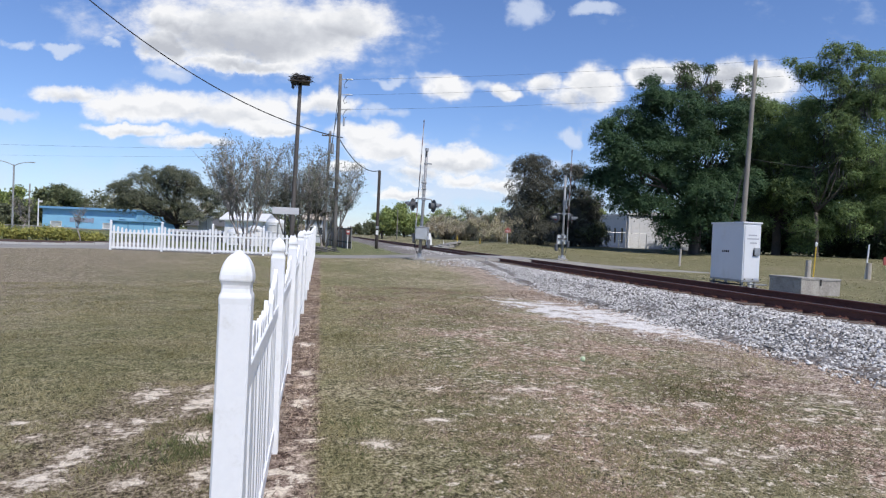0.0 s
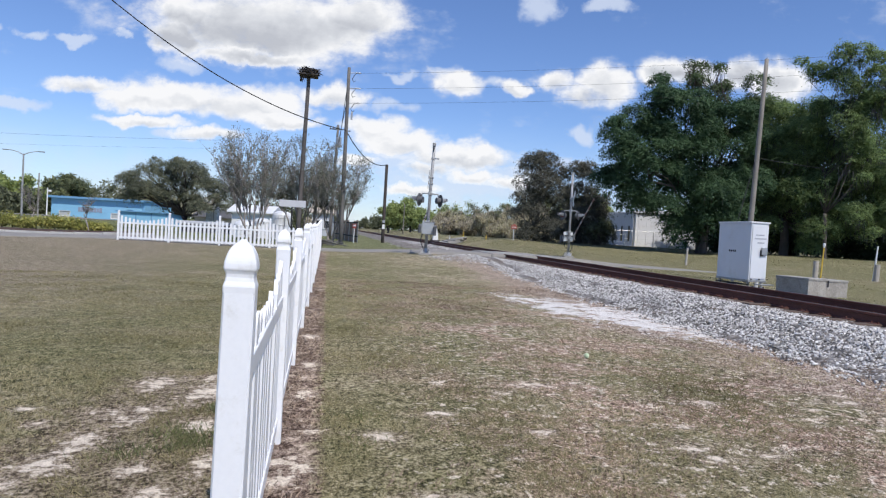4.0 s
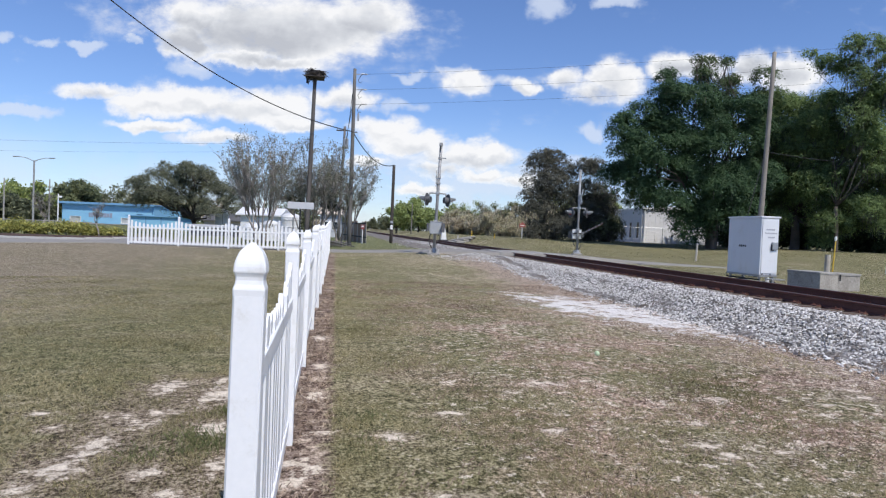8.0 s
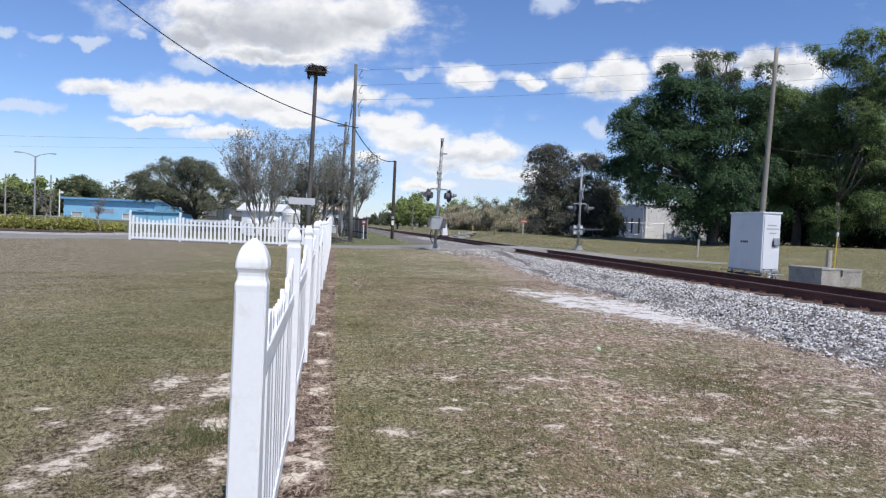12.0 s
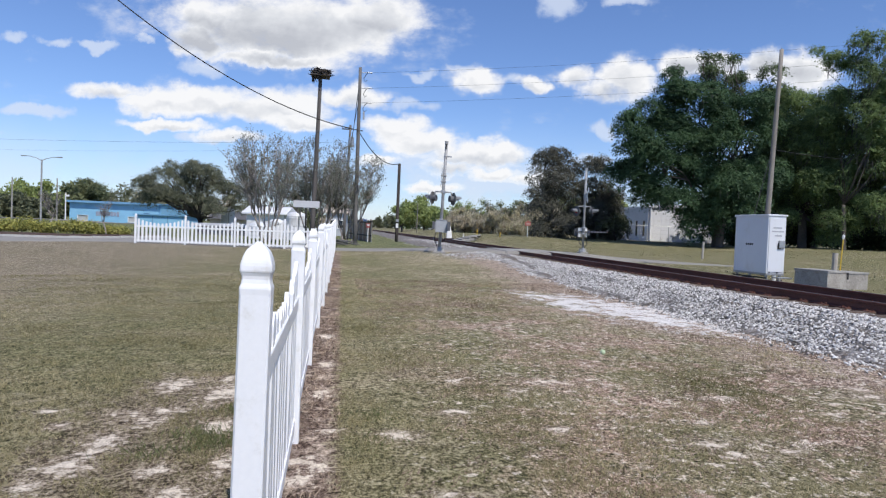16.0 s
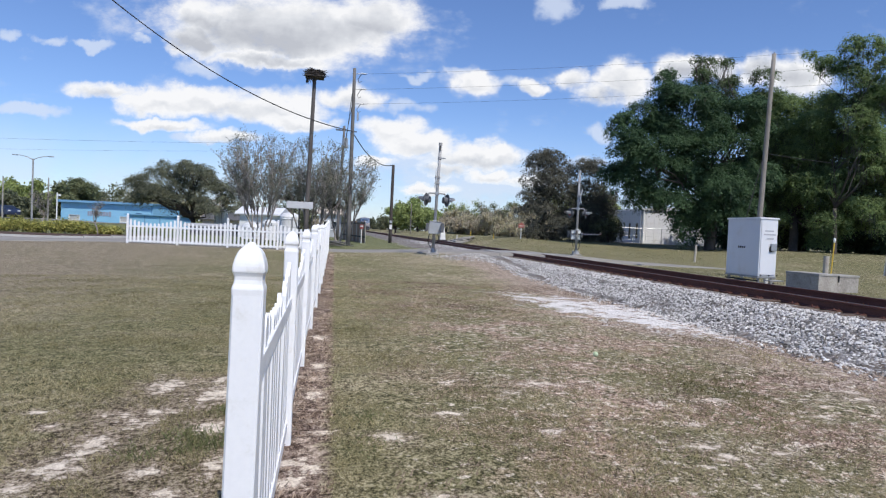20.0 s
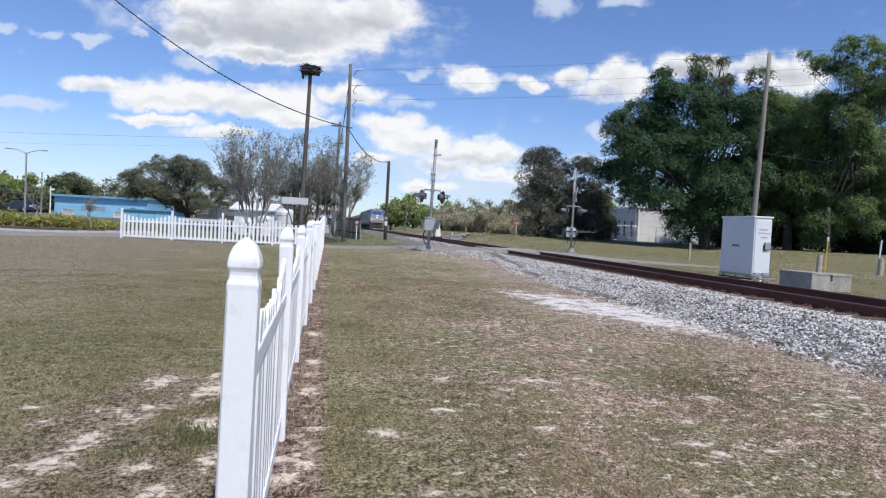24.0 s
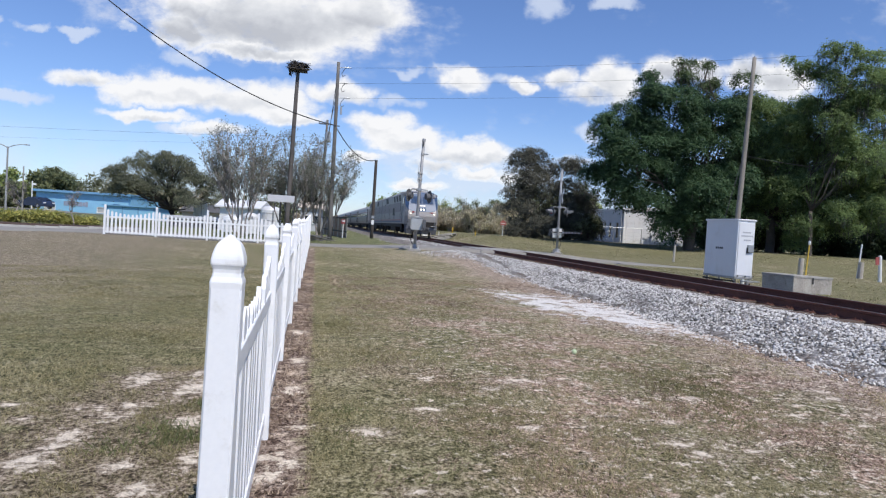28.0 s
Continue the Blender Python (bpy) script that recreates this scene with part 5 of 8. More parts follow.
# boards and a grey slab heap beyond the crossing
slab = empty("slab_heap", pose(11.9, 60.0, gz(11.9, 60)), label="low heap of pale broken slabs beside the track", category="rubble")
for k in range(5):
    p = part("slab", box((1.6 - 0.2 * k, 1.2, 0.14), (0, 0, 0), 0.02), CONCRETE, slab)
    p.matrix_local = pose(-0.4 + 0.35 * k, 0.2 * k, 0.1 + 0.1 * k, 8 - 4 * k, -6 + 5 * k, 20 * k)
logs = empty("brush_heap", pose(-0.4, 40.2, gz(-0.4, 40.2)), label="low heap of cut branches at the pole's foot", category="brushwood")
r5 = random.Random(5)
for k in range(14):
    L = r5.uniform(0.5, 1.2)
    q = part("branch", tube([(-L, 0, 0), (0, 0.04, 0.05), (L, 0, 0)], [0.05, 0.045, 0.03], 6), POLE_WOOD, logs)
    q.matrix_local = pose(r5.uniform(-0.6, 0.6), r5.uniform(-0.5, 0.5), 0.06 + 0.02 * k, 0, r5.uniform(-6, 6), r5.uniform(-40, 40))

BOARD_BROWN = surface("weathered_brown_board", (0.19, 0.125, 0.085), (0.36, 0.26, 0.19), 0.9, 0, 25, 1.5, 0.4)
# the old board fence beside the poles
boards = empty("board_fence", pose(1.5, 58.0, gz(1.5, 58), 0, 0, 96), label="weathered dark upright board fence", category="fence")
for k in range(26):
    h = 1.75 + r5.uniform(-0.15, 0.12)
    q = part("board", box((0.58, 0.03, h), (0, 0, h / 2), 0.005), BOARD_BROWN if k % 4 else STUB_WOOD, boards)
    q.matrix_local = pose(-8 + 0.62 * k, r5.uniform(-0.03, 0.03), -0.05, 0, r5.uniform(-1.5, 1.5), 0)
for z in (0.5, 1.6):
    part("rail", box((16.4, 0.05, 0.1), (0, 0.05, z)), DARK_POLE, boards)


# ---- the street lamp, the planted bed and the kerb ----
lamp = empty("street_lamp", pose(-28.3, 65.6, 0.1), label="grey double-armed street lamp", category="street lamp")
part("pole", tube([(0, 0, -0.2), (0, 0, 3), (0, 0, 6.55)], [0.10, 0.085, 0.07], 10), MAST_STEEL, lamp)
for sx in (-1, 1):
    a = part("arm", tube([(0, 0, 6.45), (sx * 0.45, 0, 6.68), (sx * 1.0, 0, 6.82), (sx * 1.4, 0, 6.85)], [0.04, 0.035, 0.03, 0.03], 8), MAST_STEEL, lamp)
    part("lantern", box((0.5, 0.2, 0.09), (sx * 1.55, 0, 6.84), 0.03), GALVANISED, a)
for x, y, h in ((-32.0, 78, 5.6), (-37.6, 80, 5.6)):
    p = empty("thin_pole", pose(x, y, 0), label="thin grey pole behind the bushes", category="pole")
    part("pole", tube([(0, 0, -0.2), (0, 0, h)], [0.1, 0.07], 8), CONCRETE, p)
flag = empty("sign_post", pose(-37.3, 93.6, gz(-37.3, 93.6)), label="white post with a small white board", category="post")
part("post", tube([(0, 0, -0.2), (0, 0, 3.7)], 0.08, 8), WHITE_PAINT, flag)
part("board", box((0.4, 0.05, 0.26), (0.28, 0, 3.3), 0.01), WHITE_PAINT, flag)

bedv, bedf = [], []
bx = np.linspace(-60, -11.0, 50)
for x in bx:
    nar = 3.2 * float(smooth_step(-x, 11.0, 15.0))
    for k, t in enumerate((0.0, 0.25, 0.5, 0.75, 1.0)):
        y = 43.6 + (t - 0.5) * 2 * max(nar, 0.05) + 0.02 * (x + 11)
        bedv.append((x, y, gz(x, y) + 0.05 + 0.16 * math.sin(math.pi * t)))
for i in range(len(bx) - 1):
    for k in range(4):
        bedf.append((i * 5 + k, (i + 1) * 5 + k, (i + 1) * 5 + k + 1, i * 5 + k + 1))
tagged(sheet("planting_bed", bedv, bedf, MULCH, smooth=True), "dark brown mulched planting bed", "planting bed", kind="structure")
kerb = empty("kerb", pose(0, 0, 0), label="pale concrete kerb round the planting bed", category="kerb", kind="structure")
for i in range(30):
    x0, x1 = -11.0 - i * 1.2, -11.0 - (i + 1) * 1.2 + 0.015
    def ky(x):
        return 43.6 - max(3.2 * float(smooth_step(-x, 11.0, 15.0)), 0.05) - 0.1 + 0.02 * (x + 11)
    p0, p1 = Vector((x0, ky(x0), gz(x0, ky(x0)))), Vector((x1, ky(x1), gz(x1, ky(x1))))
    d = p1 - p0
    q = part("kerbstone", box((d.length, 0.16, 0.3), (0, 0, 0), 0.02), KERB, kerb)
    q.matrix_local = Matrix.Translation((p0 + p1) / 2) @ pose(0, 0, 0.0, 0, 0, math.degrees(math.atan2(d.y, d.x)))
# paved apron before the bed, an arm of the road
av, af = [], []
ax = np.linspace(-75, -9.5, 60)
for x in ax:
    y0 = float(road_near(x)) + 6.8
    y1 = 43.6 - max(3.2 * float(smooth_step(-x, 11.0, 15.0)), 0.05) - 0.1 + 0.02 * (x + 11)
    for y in (y0, y1):
        av.append((x, y, gz(x, y) + 0.02))
for i in range(len(ax) - 1):
    af.append((2 * i, 2 * i + 2, 2 * i + 3, 2 * i + 1))
tagged(sheet("apron", av, af, ASPHALT), "worn grey asphalt apron beside the road", "pavement", kind="structure")


street_v = [(x, y, gz(x, y) + 0.03) for x in np.arange(-110, -23, 3.0) for y in (86.0, 90.0, 95.0)]
street_f = [(3 * i + k, 3 * i + 3 + k, 3 * i + 4 + k, 3 * i + 1 + k) for i in range(len(street_v) // 3 - 1) for k in (0, 1)]
tagged(sheet("street", street_v, street_f, ASPHALT), "grey asphalt street behind the hedge", "road", kind="structure")

# ---- buildings ----
BLUE_WALL = surface("bright_blue_wall_paint", (0.20, 0.44, 0.64), (0.27, 0.54, 0.73), 0.8, 0, 12, 0.4, 0.1, 0, (0.18, 0.38, 0.6))
BLUE_TRIM = surface("darker_blue_trim", (0.12, 0.28, 0.46), (0.18, 0.37, 0.56), 0.7, 0, 12, 0.8, 0.1)
WHITE_WALL = surface("white_metal_wall", (0.66, 0.67, 0.69), (0.78, 0.78, 0.80), 0.5, 0, 8, 0.5, 0.1, 0, (0.5, 0.48, 0.45))
GREY_WALL = surface("grey_metal_wall", (0.42, 0.43, 0.46), (0.52, 0.53, 0.56), 0.5, 0, 8, 0.5, 0.1)
TAN_WALL = surface("tan_stucco", (0.45, 0.38, 0.31), (0.58, 0.50, 0.43), 0.9, 0, 10, 0.5, 0.2)
DARK_GLASS = surface("dark_window_glass", (0.02, 0.025, 0.03), (0.05, 0.055, 0.06), 0.15, 0, 5, 0.5, 0)
PALE_GLASS = surface("pale_blind_glass", (0.36, 0.38, 0.38), (0.5, 0.5, 0.48), 0.3, 0, 5, 0.5, 0)
DARK_ROOF = surface("dark_roof", (0.06, 0.06, 0.065), (0.13, 0.125, 0.12), 0.8, 0, 10, 0.5, 0.2)
TANK_WHITE = surface("white_tank_paint", (0.62, 0.63, 0.65), (0.76, 0.77, 0.78), 0.5, 0, 8, 0.6, 0.05, 0, (0.5, 0.45, 0.4))


def wall_with_openings(width, height, thick, openings):
    """A wall in the xz plane from (0,0,0), with rectangular holes (x0, z0, x1, z1)."""
    bm = bmesh.new()
    xs = sorted({0.0, width, *[o[0] for o in openings], *[o[2] for o in openings]})
    zs = sorted({0.0, height, *[o[1] for o in openings], *[o[3] for o in openings]})
    made = {}

    def at(i, j, k):
        if (i, j, k) not in made:
            made[i, j, k] = bm.verts.new((xs[i], k * thick, zs[j]))
        return made[i, j, k]

    def solid(i, j):
        if not (0 <= i < len(xs) - 1 and 0 <= j < len(zs) - 1):
            return False
        cx, cz = (xs[i] + xs[i + 1]) / 2, (zs[j] + zs[j + 1]) / 2
        return not any(o[0] < cx < o[2] and o[1] < cz < o[3] for o in openings)

    for i in range(len(xs) - 1):
        for j in range(len(zs) - 1):
            if not solid(i, j):
                continue
            for k in (0, 1):
                bm.faces.new([at(i, j, k), at(i + 1, j, k), at(i + 1, j + 1, k), at(i, j + 1, k)])
            for di, dj, p, q in ((-1, 0, (0, 0), (0, 1)), (1, 0, (1, 0), (1, 1)), (0, -1, (0, 0), (1, 0)), (0, 1, (0, 1), (1, 1))):
                if not solid(i + di, j + dj):
                    (a, b), (c, d) = (i + p[0], j + p[1]), (i + q[0], j + q[1])
                    bm.faces.new([at(a, b, 0), at(c, d, 0), at(c, d, 1), at(a, b, 1)])
    return bm


def window_in(parent, x0, z0, x1, z1, frame_mat, glass=None, y=0.0):
    w = part("window", box((x1 - x0 - 0.1, 0.03, z1 - z0 - 0.1), ((x0 + x1) / 2, y + 0.12, (z0 + z1) / 2)), glass or DARK_GLASS, parent, "dark glazed window")
    bm = bmesh.new()
    for a, b, c, d in ((x0, z0, x1, z0 + 0.07), (x0, z1 - 0.07, x1, z1), (x0, z0, x0 + 0.07, z1), (x1 - 0.07, z0, x1, z1)):
        box((c - a, 0.1, d - b), ((a + c) / 2, y + 0.06, (b + d) / 2), 0, bm)
    part("window_frame", bm, frame_mat, w)
    part("window_sill", box((x1 - x0 + 0.1, 0.16, 0.06), ((x0 + x1) / 2, y - 0.02, z0 - 0.03), 0.01), frame_mat, w)
    return w


def blue_building():
    b = empty("blue_building", pose(-38.2, 97.4, 0.1, 0, 0, -9), label="long low bright blue building with a flat roof", category="building")
    L, H, D = 12.6, 3.35, 12.0
    opens = [(1.0, 0.7, 2.6, 1.5), (8.2, 0.7, 9.6, 1.5), (10.4, 0.0, 11.3, 2.1)]
    part("wall", wall_with_openings(L, H, 0.2, opens), BLUE_WALL, b)
    w = part("wall", wall_with_openings(D, H, 0.2, []), BLUE_WALL, b)
    w.matrix_local = pose(0, 0.21, 0, 0, 0, 90)
    w = part("wall", wall_with_openings(D, H, 0.2, []), BLUE_WALL, b)
    w.matrix_local = pose(L - 0.01 + 0.2, 0.21, 0, 0, 0, 90)
    part("wall", box((L, 0.2, H), (L / 2, D + 0.3, H / 2)), BLUE_WALL, b)
    for x0, z0, x1, z1 in opens[:2]:
        window_in(b, x0, z0, x1, z1, WHITE_PAINT, PALE_GLASS)
    part("door", box((0.9, 0.05, 2.05), (10.85, 0.1, 1.03), 0.01), BLUE_TRIM, b)
    part("roof", box((L + 0.8, D + 0.9, 0.16), (L / 2, D / 2, H + 0.08), 0.02), BLUE_TRIM, b)
    part("fascia", box((L + 0.9, 0.06, 0.3), (L / 2, -0.52, H + 0.02), 0.01), BLUE_TRIM, b)
    r = random.Random(3)
    x = 3.7
    for k in range(9):
        wd = r.uniform(0.22, 0.4)
        part("lettering", box((wd, 0.03, r.uniform(0.5, 0.75)), (x + wd / 2, -0.02, 1.75)), surface("faded_sign_grey", (0.22, 0.25, 0.33), (0.32, 0.35, 0.42), 0.8), b, "faded unreadable lettering on the wall")
        x += wd + 0.06
    return b


blue_building()


def blue_annex():
    b = empty("blue_annex", pose(-25.6, 84.5, 0.1, 0, 0, -9), label="small low blue outbuilding with a dark roof edge", category="building")
    part("wall", box((6.5, 4, 1.75), (3.25, 2, 0.87), 0.02), BLUE_WALL, b)
    part("roof", box((6.9, 4.5, 0.14), (3.25, 2, 1.82), 0.02), BLUE_TRIM, b)
    for k in range(4):
        part("pilaster", box((0.12, 0.06, 1.7), (0.3 + 1.9 * k, -0.03, 0.87)), BLUE_TRIM, b)
    return b


blue_annex()


def white_building():
    b = empty("white_building", pose(33.6, 65.6, gz(33, 65), 0, 0, -9), label="white metal shed with a windowed side greyed for shade", category="building")
    H, F = 3.75, 12.0
    # lit front towards the track's south
    part("wall", wall_with_openings(F, H, 0.15, [(1.2, 0, 1.35, 0.02)]), WHITE_WALL, b)
    # the unlit side: its shade is put into a greyer wall colour
    side = part("wall", wall_with_openings(14.0, H, 0.15, [(0.7, 0.5, 1.25, 2.3), (2.6, 0.5, 3.15, 2.3), (5.0, 0.5, 5.55, 2.3), (8.0, 0.5, 8.55, 2.3)]), GREY_WALL, b, "ribbed side wall, shade put into its grey")
    side.matrix_local = pose(0.0, 0.16, 0, 0, 0, 97)
    for x0 in (0.7, 2.6, 5.0, 8.0):
        window_in(side, x0, 0.5, x0 + 0.55, 2.3, GREY_WALL)
    part("wall", box((F, 0.15, H), (F / 2 - 1, 13.8, H / 2)), WHITE_WALL, b)
    part("wall", box((0.15, 13.6, H), (F - 0.07, 7, H / 2)), WHITE_WALL, b)
    part("roof", loft([[(-0.2, -0.2, H), (F + 0.2, -0.2, H), (F + 0.2, -0.2, H + 0.15), (F / 2, -0.2, H + 0.55), (-0.2, -0.2, H + 0.15)], [(-2.0, 14.2, H), (F + 0.2, 14.2, H), (F + 0.2, 14.2, H + 0.15), (F / 2, 14.2, H + 0.55), (-2.0, 14.2, H + 0.15)]]), WHITE_WALL, b)
    for k in range(12):
        part("rib", box((0.05, 0.03, H - 0.1), (0.45 + 0.9 * k, -0.015, H / 2)), WHITE_WALL, b)
    part("downpipe", tube([(0.1, -0.06, 0), (0.1, -0.06, H)], 0.05, 8), WHITE_PAINT, b)
    part("lamp_box", box((0.3, 0.2, 0.25), (-0.1, 2.0, 2.7), 0.02), DARK_GLASS, b)
    return b


white_building()


def wire_fence():
    """A chain-link fence before the shed: posts, top rail and strands."""
    a, b, h = Vector((25.5, 64.4, 0)), Vector((46.5, 61.1, 0)), 1.65
    f = empty("wire_fence", label="galvanised chain-link fence before the white shed", category="fence")
    for i in range(8):
        p = a.lerp(b, i / 7)
        part("post", tube([(p.x, p.y, gz(p.x, p.y) - 0.2), (p.x, p.y, gz(p.x, p.y) + h)], 0.035, 8), GALVANISED, f)
    for k, z in enumerate((h, 1.2, 0.8, 0.4, 0.08)):
        pts = [a.lerp(b, i / 14) for i in range(15)]
        part("top_rail" if k == 0 else "strand", tube([(p.x, p.y - 0.03, gz(p.x, p.y) + z) for p in pts], 0.024 if k == 0 else 0.007, 6), GALVANISED, f)
    return f


wire_fence()


def tank(at, r, h, label):
    t = empty("storage_tank", pose(at[0], at[1], gz(*at)), label=label, category="tank")
    part("shell", tube([(0, 0, 0), (0, 0, h)], r, 24), TANK_WHITE, t, smooth=False)
    part("dome", loft([[(q * math.cos(a), q * math.sin(a), h + z) for a in (k * math.pi / 12 for k in range(24))] for z, q in ((0, r), (0.25 * r, r * 0.85), (0.4 * r, r * 0.5), (0.45 * r, 0.05))]), TANK_WHITE, t)
    for z in (0.3, 0.6, 0.9):
        part("hoop", loft([[((r + e) * math.cos(a), (r + e) * math.sin(a), h * z + d) for a in (k * math.pi / 12 for k in range(24))] for e, d in ((0.0, -0.04), (0.03, -0.03), (0.03, 0.03), (0.0, 0.04))], cap=False), TANK_WHITE, t)
    part("pipe", tube([(r * 0.3, -r - 0.05, 0), (r * 0.3, -r - 0.05, h)], 0.05, 6), GALVANISED, t)
    return t


tank((-4.97, 50.5), 0.6, 1.3, "white cylindrical storage tank behind the fence")
tank((-3.42, 49.8), 0.74, 1.85, "lower white cylindrical storage tank behind the fence")
tank((-6.4, 51.5), 0.8, 0.95, "low white storage tank behind the fence")
tank((-11.26, 66.0), 0.65, 2.32, "tall pale storage tank under the oak")


def shed(at, turn, size, wall, roof, label, doors=1):
    L, D, H = size
    b = empty("shed", pose(at[0], at[1], gz(*at), 0, 0, turn), label=label, category="building")
    opens = [(L * 0.2, 0.9, L * 0.2 + 0.7, 1.9), (L * 0.6, 0.9, L * 0.6 + 0.7, 1.9)] if H > 2.65 else []
    part("wall", wall_with_openings(L, H, 0.15, opens), wall, b)
    for o in opens:
        window_in(b, *o, WHITE_PAINT)
    part("wall", box((0.15, D - 0.16, H), (0.08, D / 2 + 0.16, H / 2)), wall, b)
    part("wall", box((0.15, D - 0.16, H), (L - 0.08, D / 2 + 0.16, H / 2)), wall, b)
    part("wall", box((L, 0.15, H), (L / 2, D + 0.18, H / 2)), wall, b)
    e = 0.35
    part("roof", loft([[(x, -e, H), (x, D + e, H), (x, D + e, H + 0.12), (x, D / 2, H + D * 0.22), (x, -e, H + 0.12)] for x in (-e, L + e)]), roof, b)
    return b


shed((-1.9, 77.0), -4, (2.3, 5.0, 2.7), GREY_WALL, TAN_WALL, "pale narrow house with a tan roof behind the poles")
shed((-12.99, 60.0), -9, (4.06, 1.3, 0.78), DARK_ROOF, GREY_WALL, "low dark lean-to with a pale roof behind the fence")
shed((-16.5, 84.0), -9, (5.6, 5.0, 1.5), TAN_WALL, DARK_ROOF, "tan low house under the oak")
shed((-8.17, 57.0), -9, (3.24, 3.4, 1.96), WHITE_WALL, WHITE_WALL, "white shed behind the tanks")


# ---- trees and shrubs ----
BARK = surface("grey_brown_bark", (0.045, 0.038, 0.032), (0.12, 0.10, 0.088), 0.95, 0, 14, 1.5, 0.8)
PALE_BARK = surface("pale_smooth_bark", (0.21, 0.182, 0.165), (0.40, 0.355, 0.325), 0.85, 0, 14, 1.5, 0.4)
OAK_LEAF = leafy("oak_leaves", (0.014, 0.036, 0.019), (0.105, 0.180, 0.085), 0.6, 0.28)
AIRY_LEAF = leafy("lighter_oak_leaves", (0.045, 0.07, 0.035), (0.17, 0.23, 0.105), 0.65, 0.35)
# shade inside and under the wood is put into this very dark colour
SHADE_LEAF = leafy("shade_dark_leaves", (0.018, 0.034, 0.017), (0.065, 0.090, 0.045), 0.5, 0.2)
GREY_LEAF = leafy("grey_green_leaves", (0.085, 0.10, 0.06), (0.25, 0.265, 0.16), 0.8, 0.4)
FRESH_LEAF = leafy("fresh_green_leaves", (0.20, 0.245, 0.085), (0.50, 0.56, 0.22), 0.8, 0.5)
# lightened: some distance haze is put into this tan
DRY_LEAF = leafy("dry_tan_foliage", (0.32, 0.275, 0.195), (0.68, 0.61, 0.47), 0.85, 0.35)
MOSSY_LEAF = leafy("dull_mossy_leaves", (0.066, 0.070, 0.058), (0.19, 0.188, 0.152), 0.85, 0.3)
# likewise pale, with haze over the far scrub put into the colour
SCRUB_LEAF = leafy("thin_green_tan_foliage", (0.30, 0.295, 0.17), (0.68, 0.62, 0.41), 0.85, 0.35)
HEDGE_LEAF = leafy("variegated_hedge_leaves", (0.14, 0.18, 0.035), (0.62, 0.56, 0.18), 0.5, 0.3)
MYRTLE_LEAF = leafy("sparse_myrtle_leaves", (0.10, 0.112, 0.088), (0.33, 0.345, 0.265), 0.6, 0.3)
# haze before the far trees is put into this pale yellow-green
FAR_LEAF = leafy("hazy_yellow_green_leaves", (0.19, 0.24, 0.085), (0.48, 0.55, 0.22), 0.7, 0.4)
BUSH_LEAF = leafy("soft_olive_leaves", (0.105, 0.125, 0.068), (0.28, 0.305, 0.155), 0.85, 0.4)
# lightened for haze, which is put into the leaf colour
OAK_GREY = leafy("grey_green_oak_leaves", (0.09, 0.102, 0.072), (0.30, 0.312, 0.215), 0.85, 0.4)
MOSSY_OAK = leafy("mossy_oak_leaves", (0.062, 0.105, 0.045), (0.31, 0.41, 0.17), 0.8, 0.5)
MOSS = leafy("grey_hanging_moss", (0.08, 0.085, 0.075), (0.20, 0.20, 0.18), 0.95, 0.3)
WOODS_LEAF = leafy("far_woods_foliage", (0.05, 0.075, 0.035), (0.15, 0.17, 0.09), 0.8, 0.2)


def leaf_quads(pts, size, up=0.3, reed=False, out=None, spread_=0.75):
    """A small folded leaf clump at each point."""
    k = len(pts)
    a = rng.normal(0, 1, (k, 3))
    if reed:
        a = a * (0.35, 0.35, 0.2) + (0.1, 0, 1.0)
    a /= np.linalg.norm(a, axis=1, keepdims=True)
    b = rng.normal(0, 1, (k, 3)) + np.array([0, 0, up])
    if out is not None:            # leaves lie roughly square to the clump's own outside
        b = out * 1.1 + rng.normal(0, spread_, (k, 3)) + np.array([0, 0, 0.45])
        if spread_ < 0.7:
            a -= 0.85 * out * (a * out).sum(1, keepdims=True)
            a /= np.linalg.norm(a, axis=1, keepdims=True)
    b = np.cross(a, b)
    b /= np.linalg.norm(b, axis=1, keepdims=True) + 1e-9
    s = size * rng.uniform(0.6, 1.35, (k, 1))
    c = np.cross(a, b) * s * 0.25
    if reed:
        v = np.stack([pts - a * s * 3.4, pts - b * s * 0.22, pts + a * s * 3.4, pts + b * s * 0.22], 1)
    else:
        v = np.stack([pts - a * s, pts - b * s * 0.55 + c, pts + a * s, pts + b * s * 0.55 + c], 1)
    return v.reshape(-1, 3), np.arange(4 * k).reshape(-1, 4)


def crown_points(lobes, n, fill=0.45, gap=-0.15, freq=0.6, seed=0, facing=False):
    lobes = np.array(lobes, float)
    wts = (lobes[:, 3] * lobes[:, 4] * lobes[:, 5]) ** 0.67
    pick = rng.choice(len(lobes), n, p=wts / wts.sum())
    d = rng.normal(0, 1, (n, 3))
    d /= np.linalg.norm(d, axis=1, keepdims=True)
    r = (fill + (1 - fill) * rng.random(n)) * (1 + 0.17 * rng.normal(0, 1, n))
    p = lobes[pick, :3] + d * r[:, None] * lobes[pick, 3:6]
    q = np.array([noise.noise((a * freq + seed, b * freq, c * freq)) + 0.5 * noise.noise((a * freq * 2.7, b * freq * 2.7 + seed, c * freq * 2.7)) for a, b, c in p])
    ok = q + rng.normal(0, 0.12, n) > gap
    return (p[ok], d[ok]) if facing else p[ok]


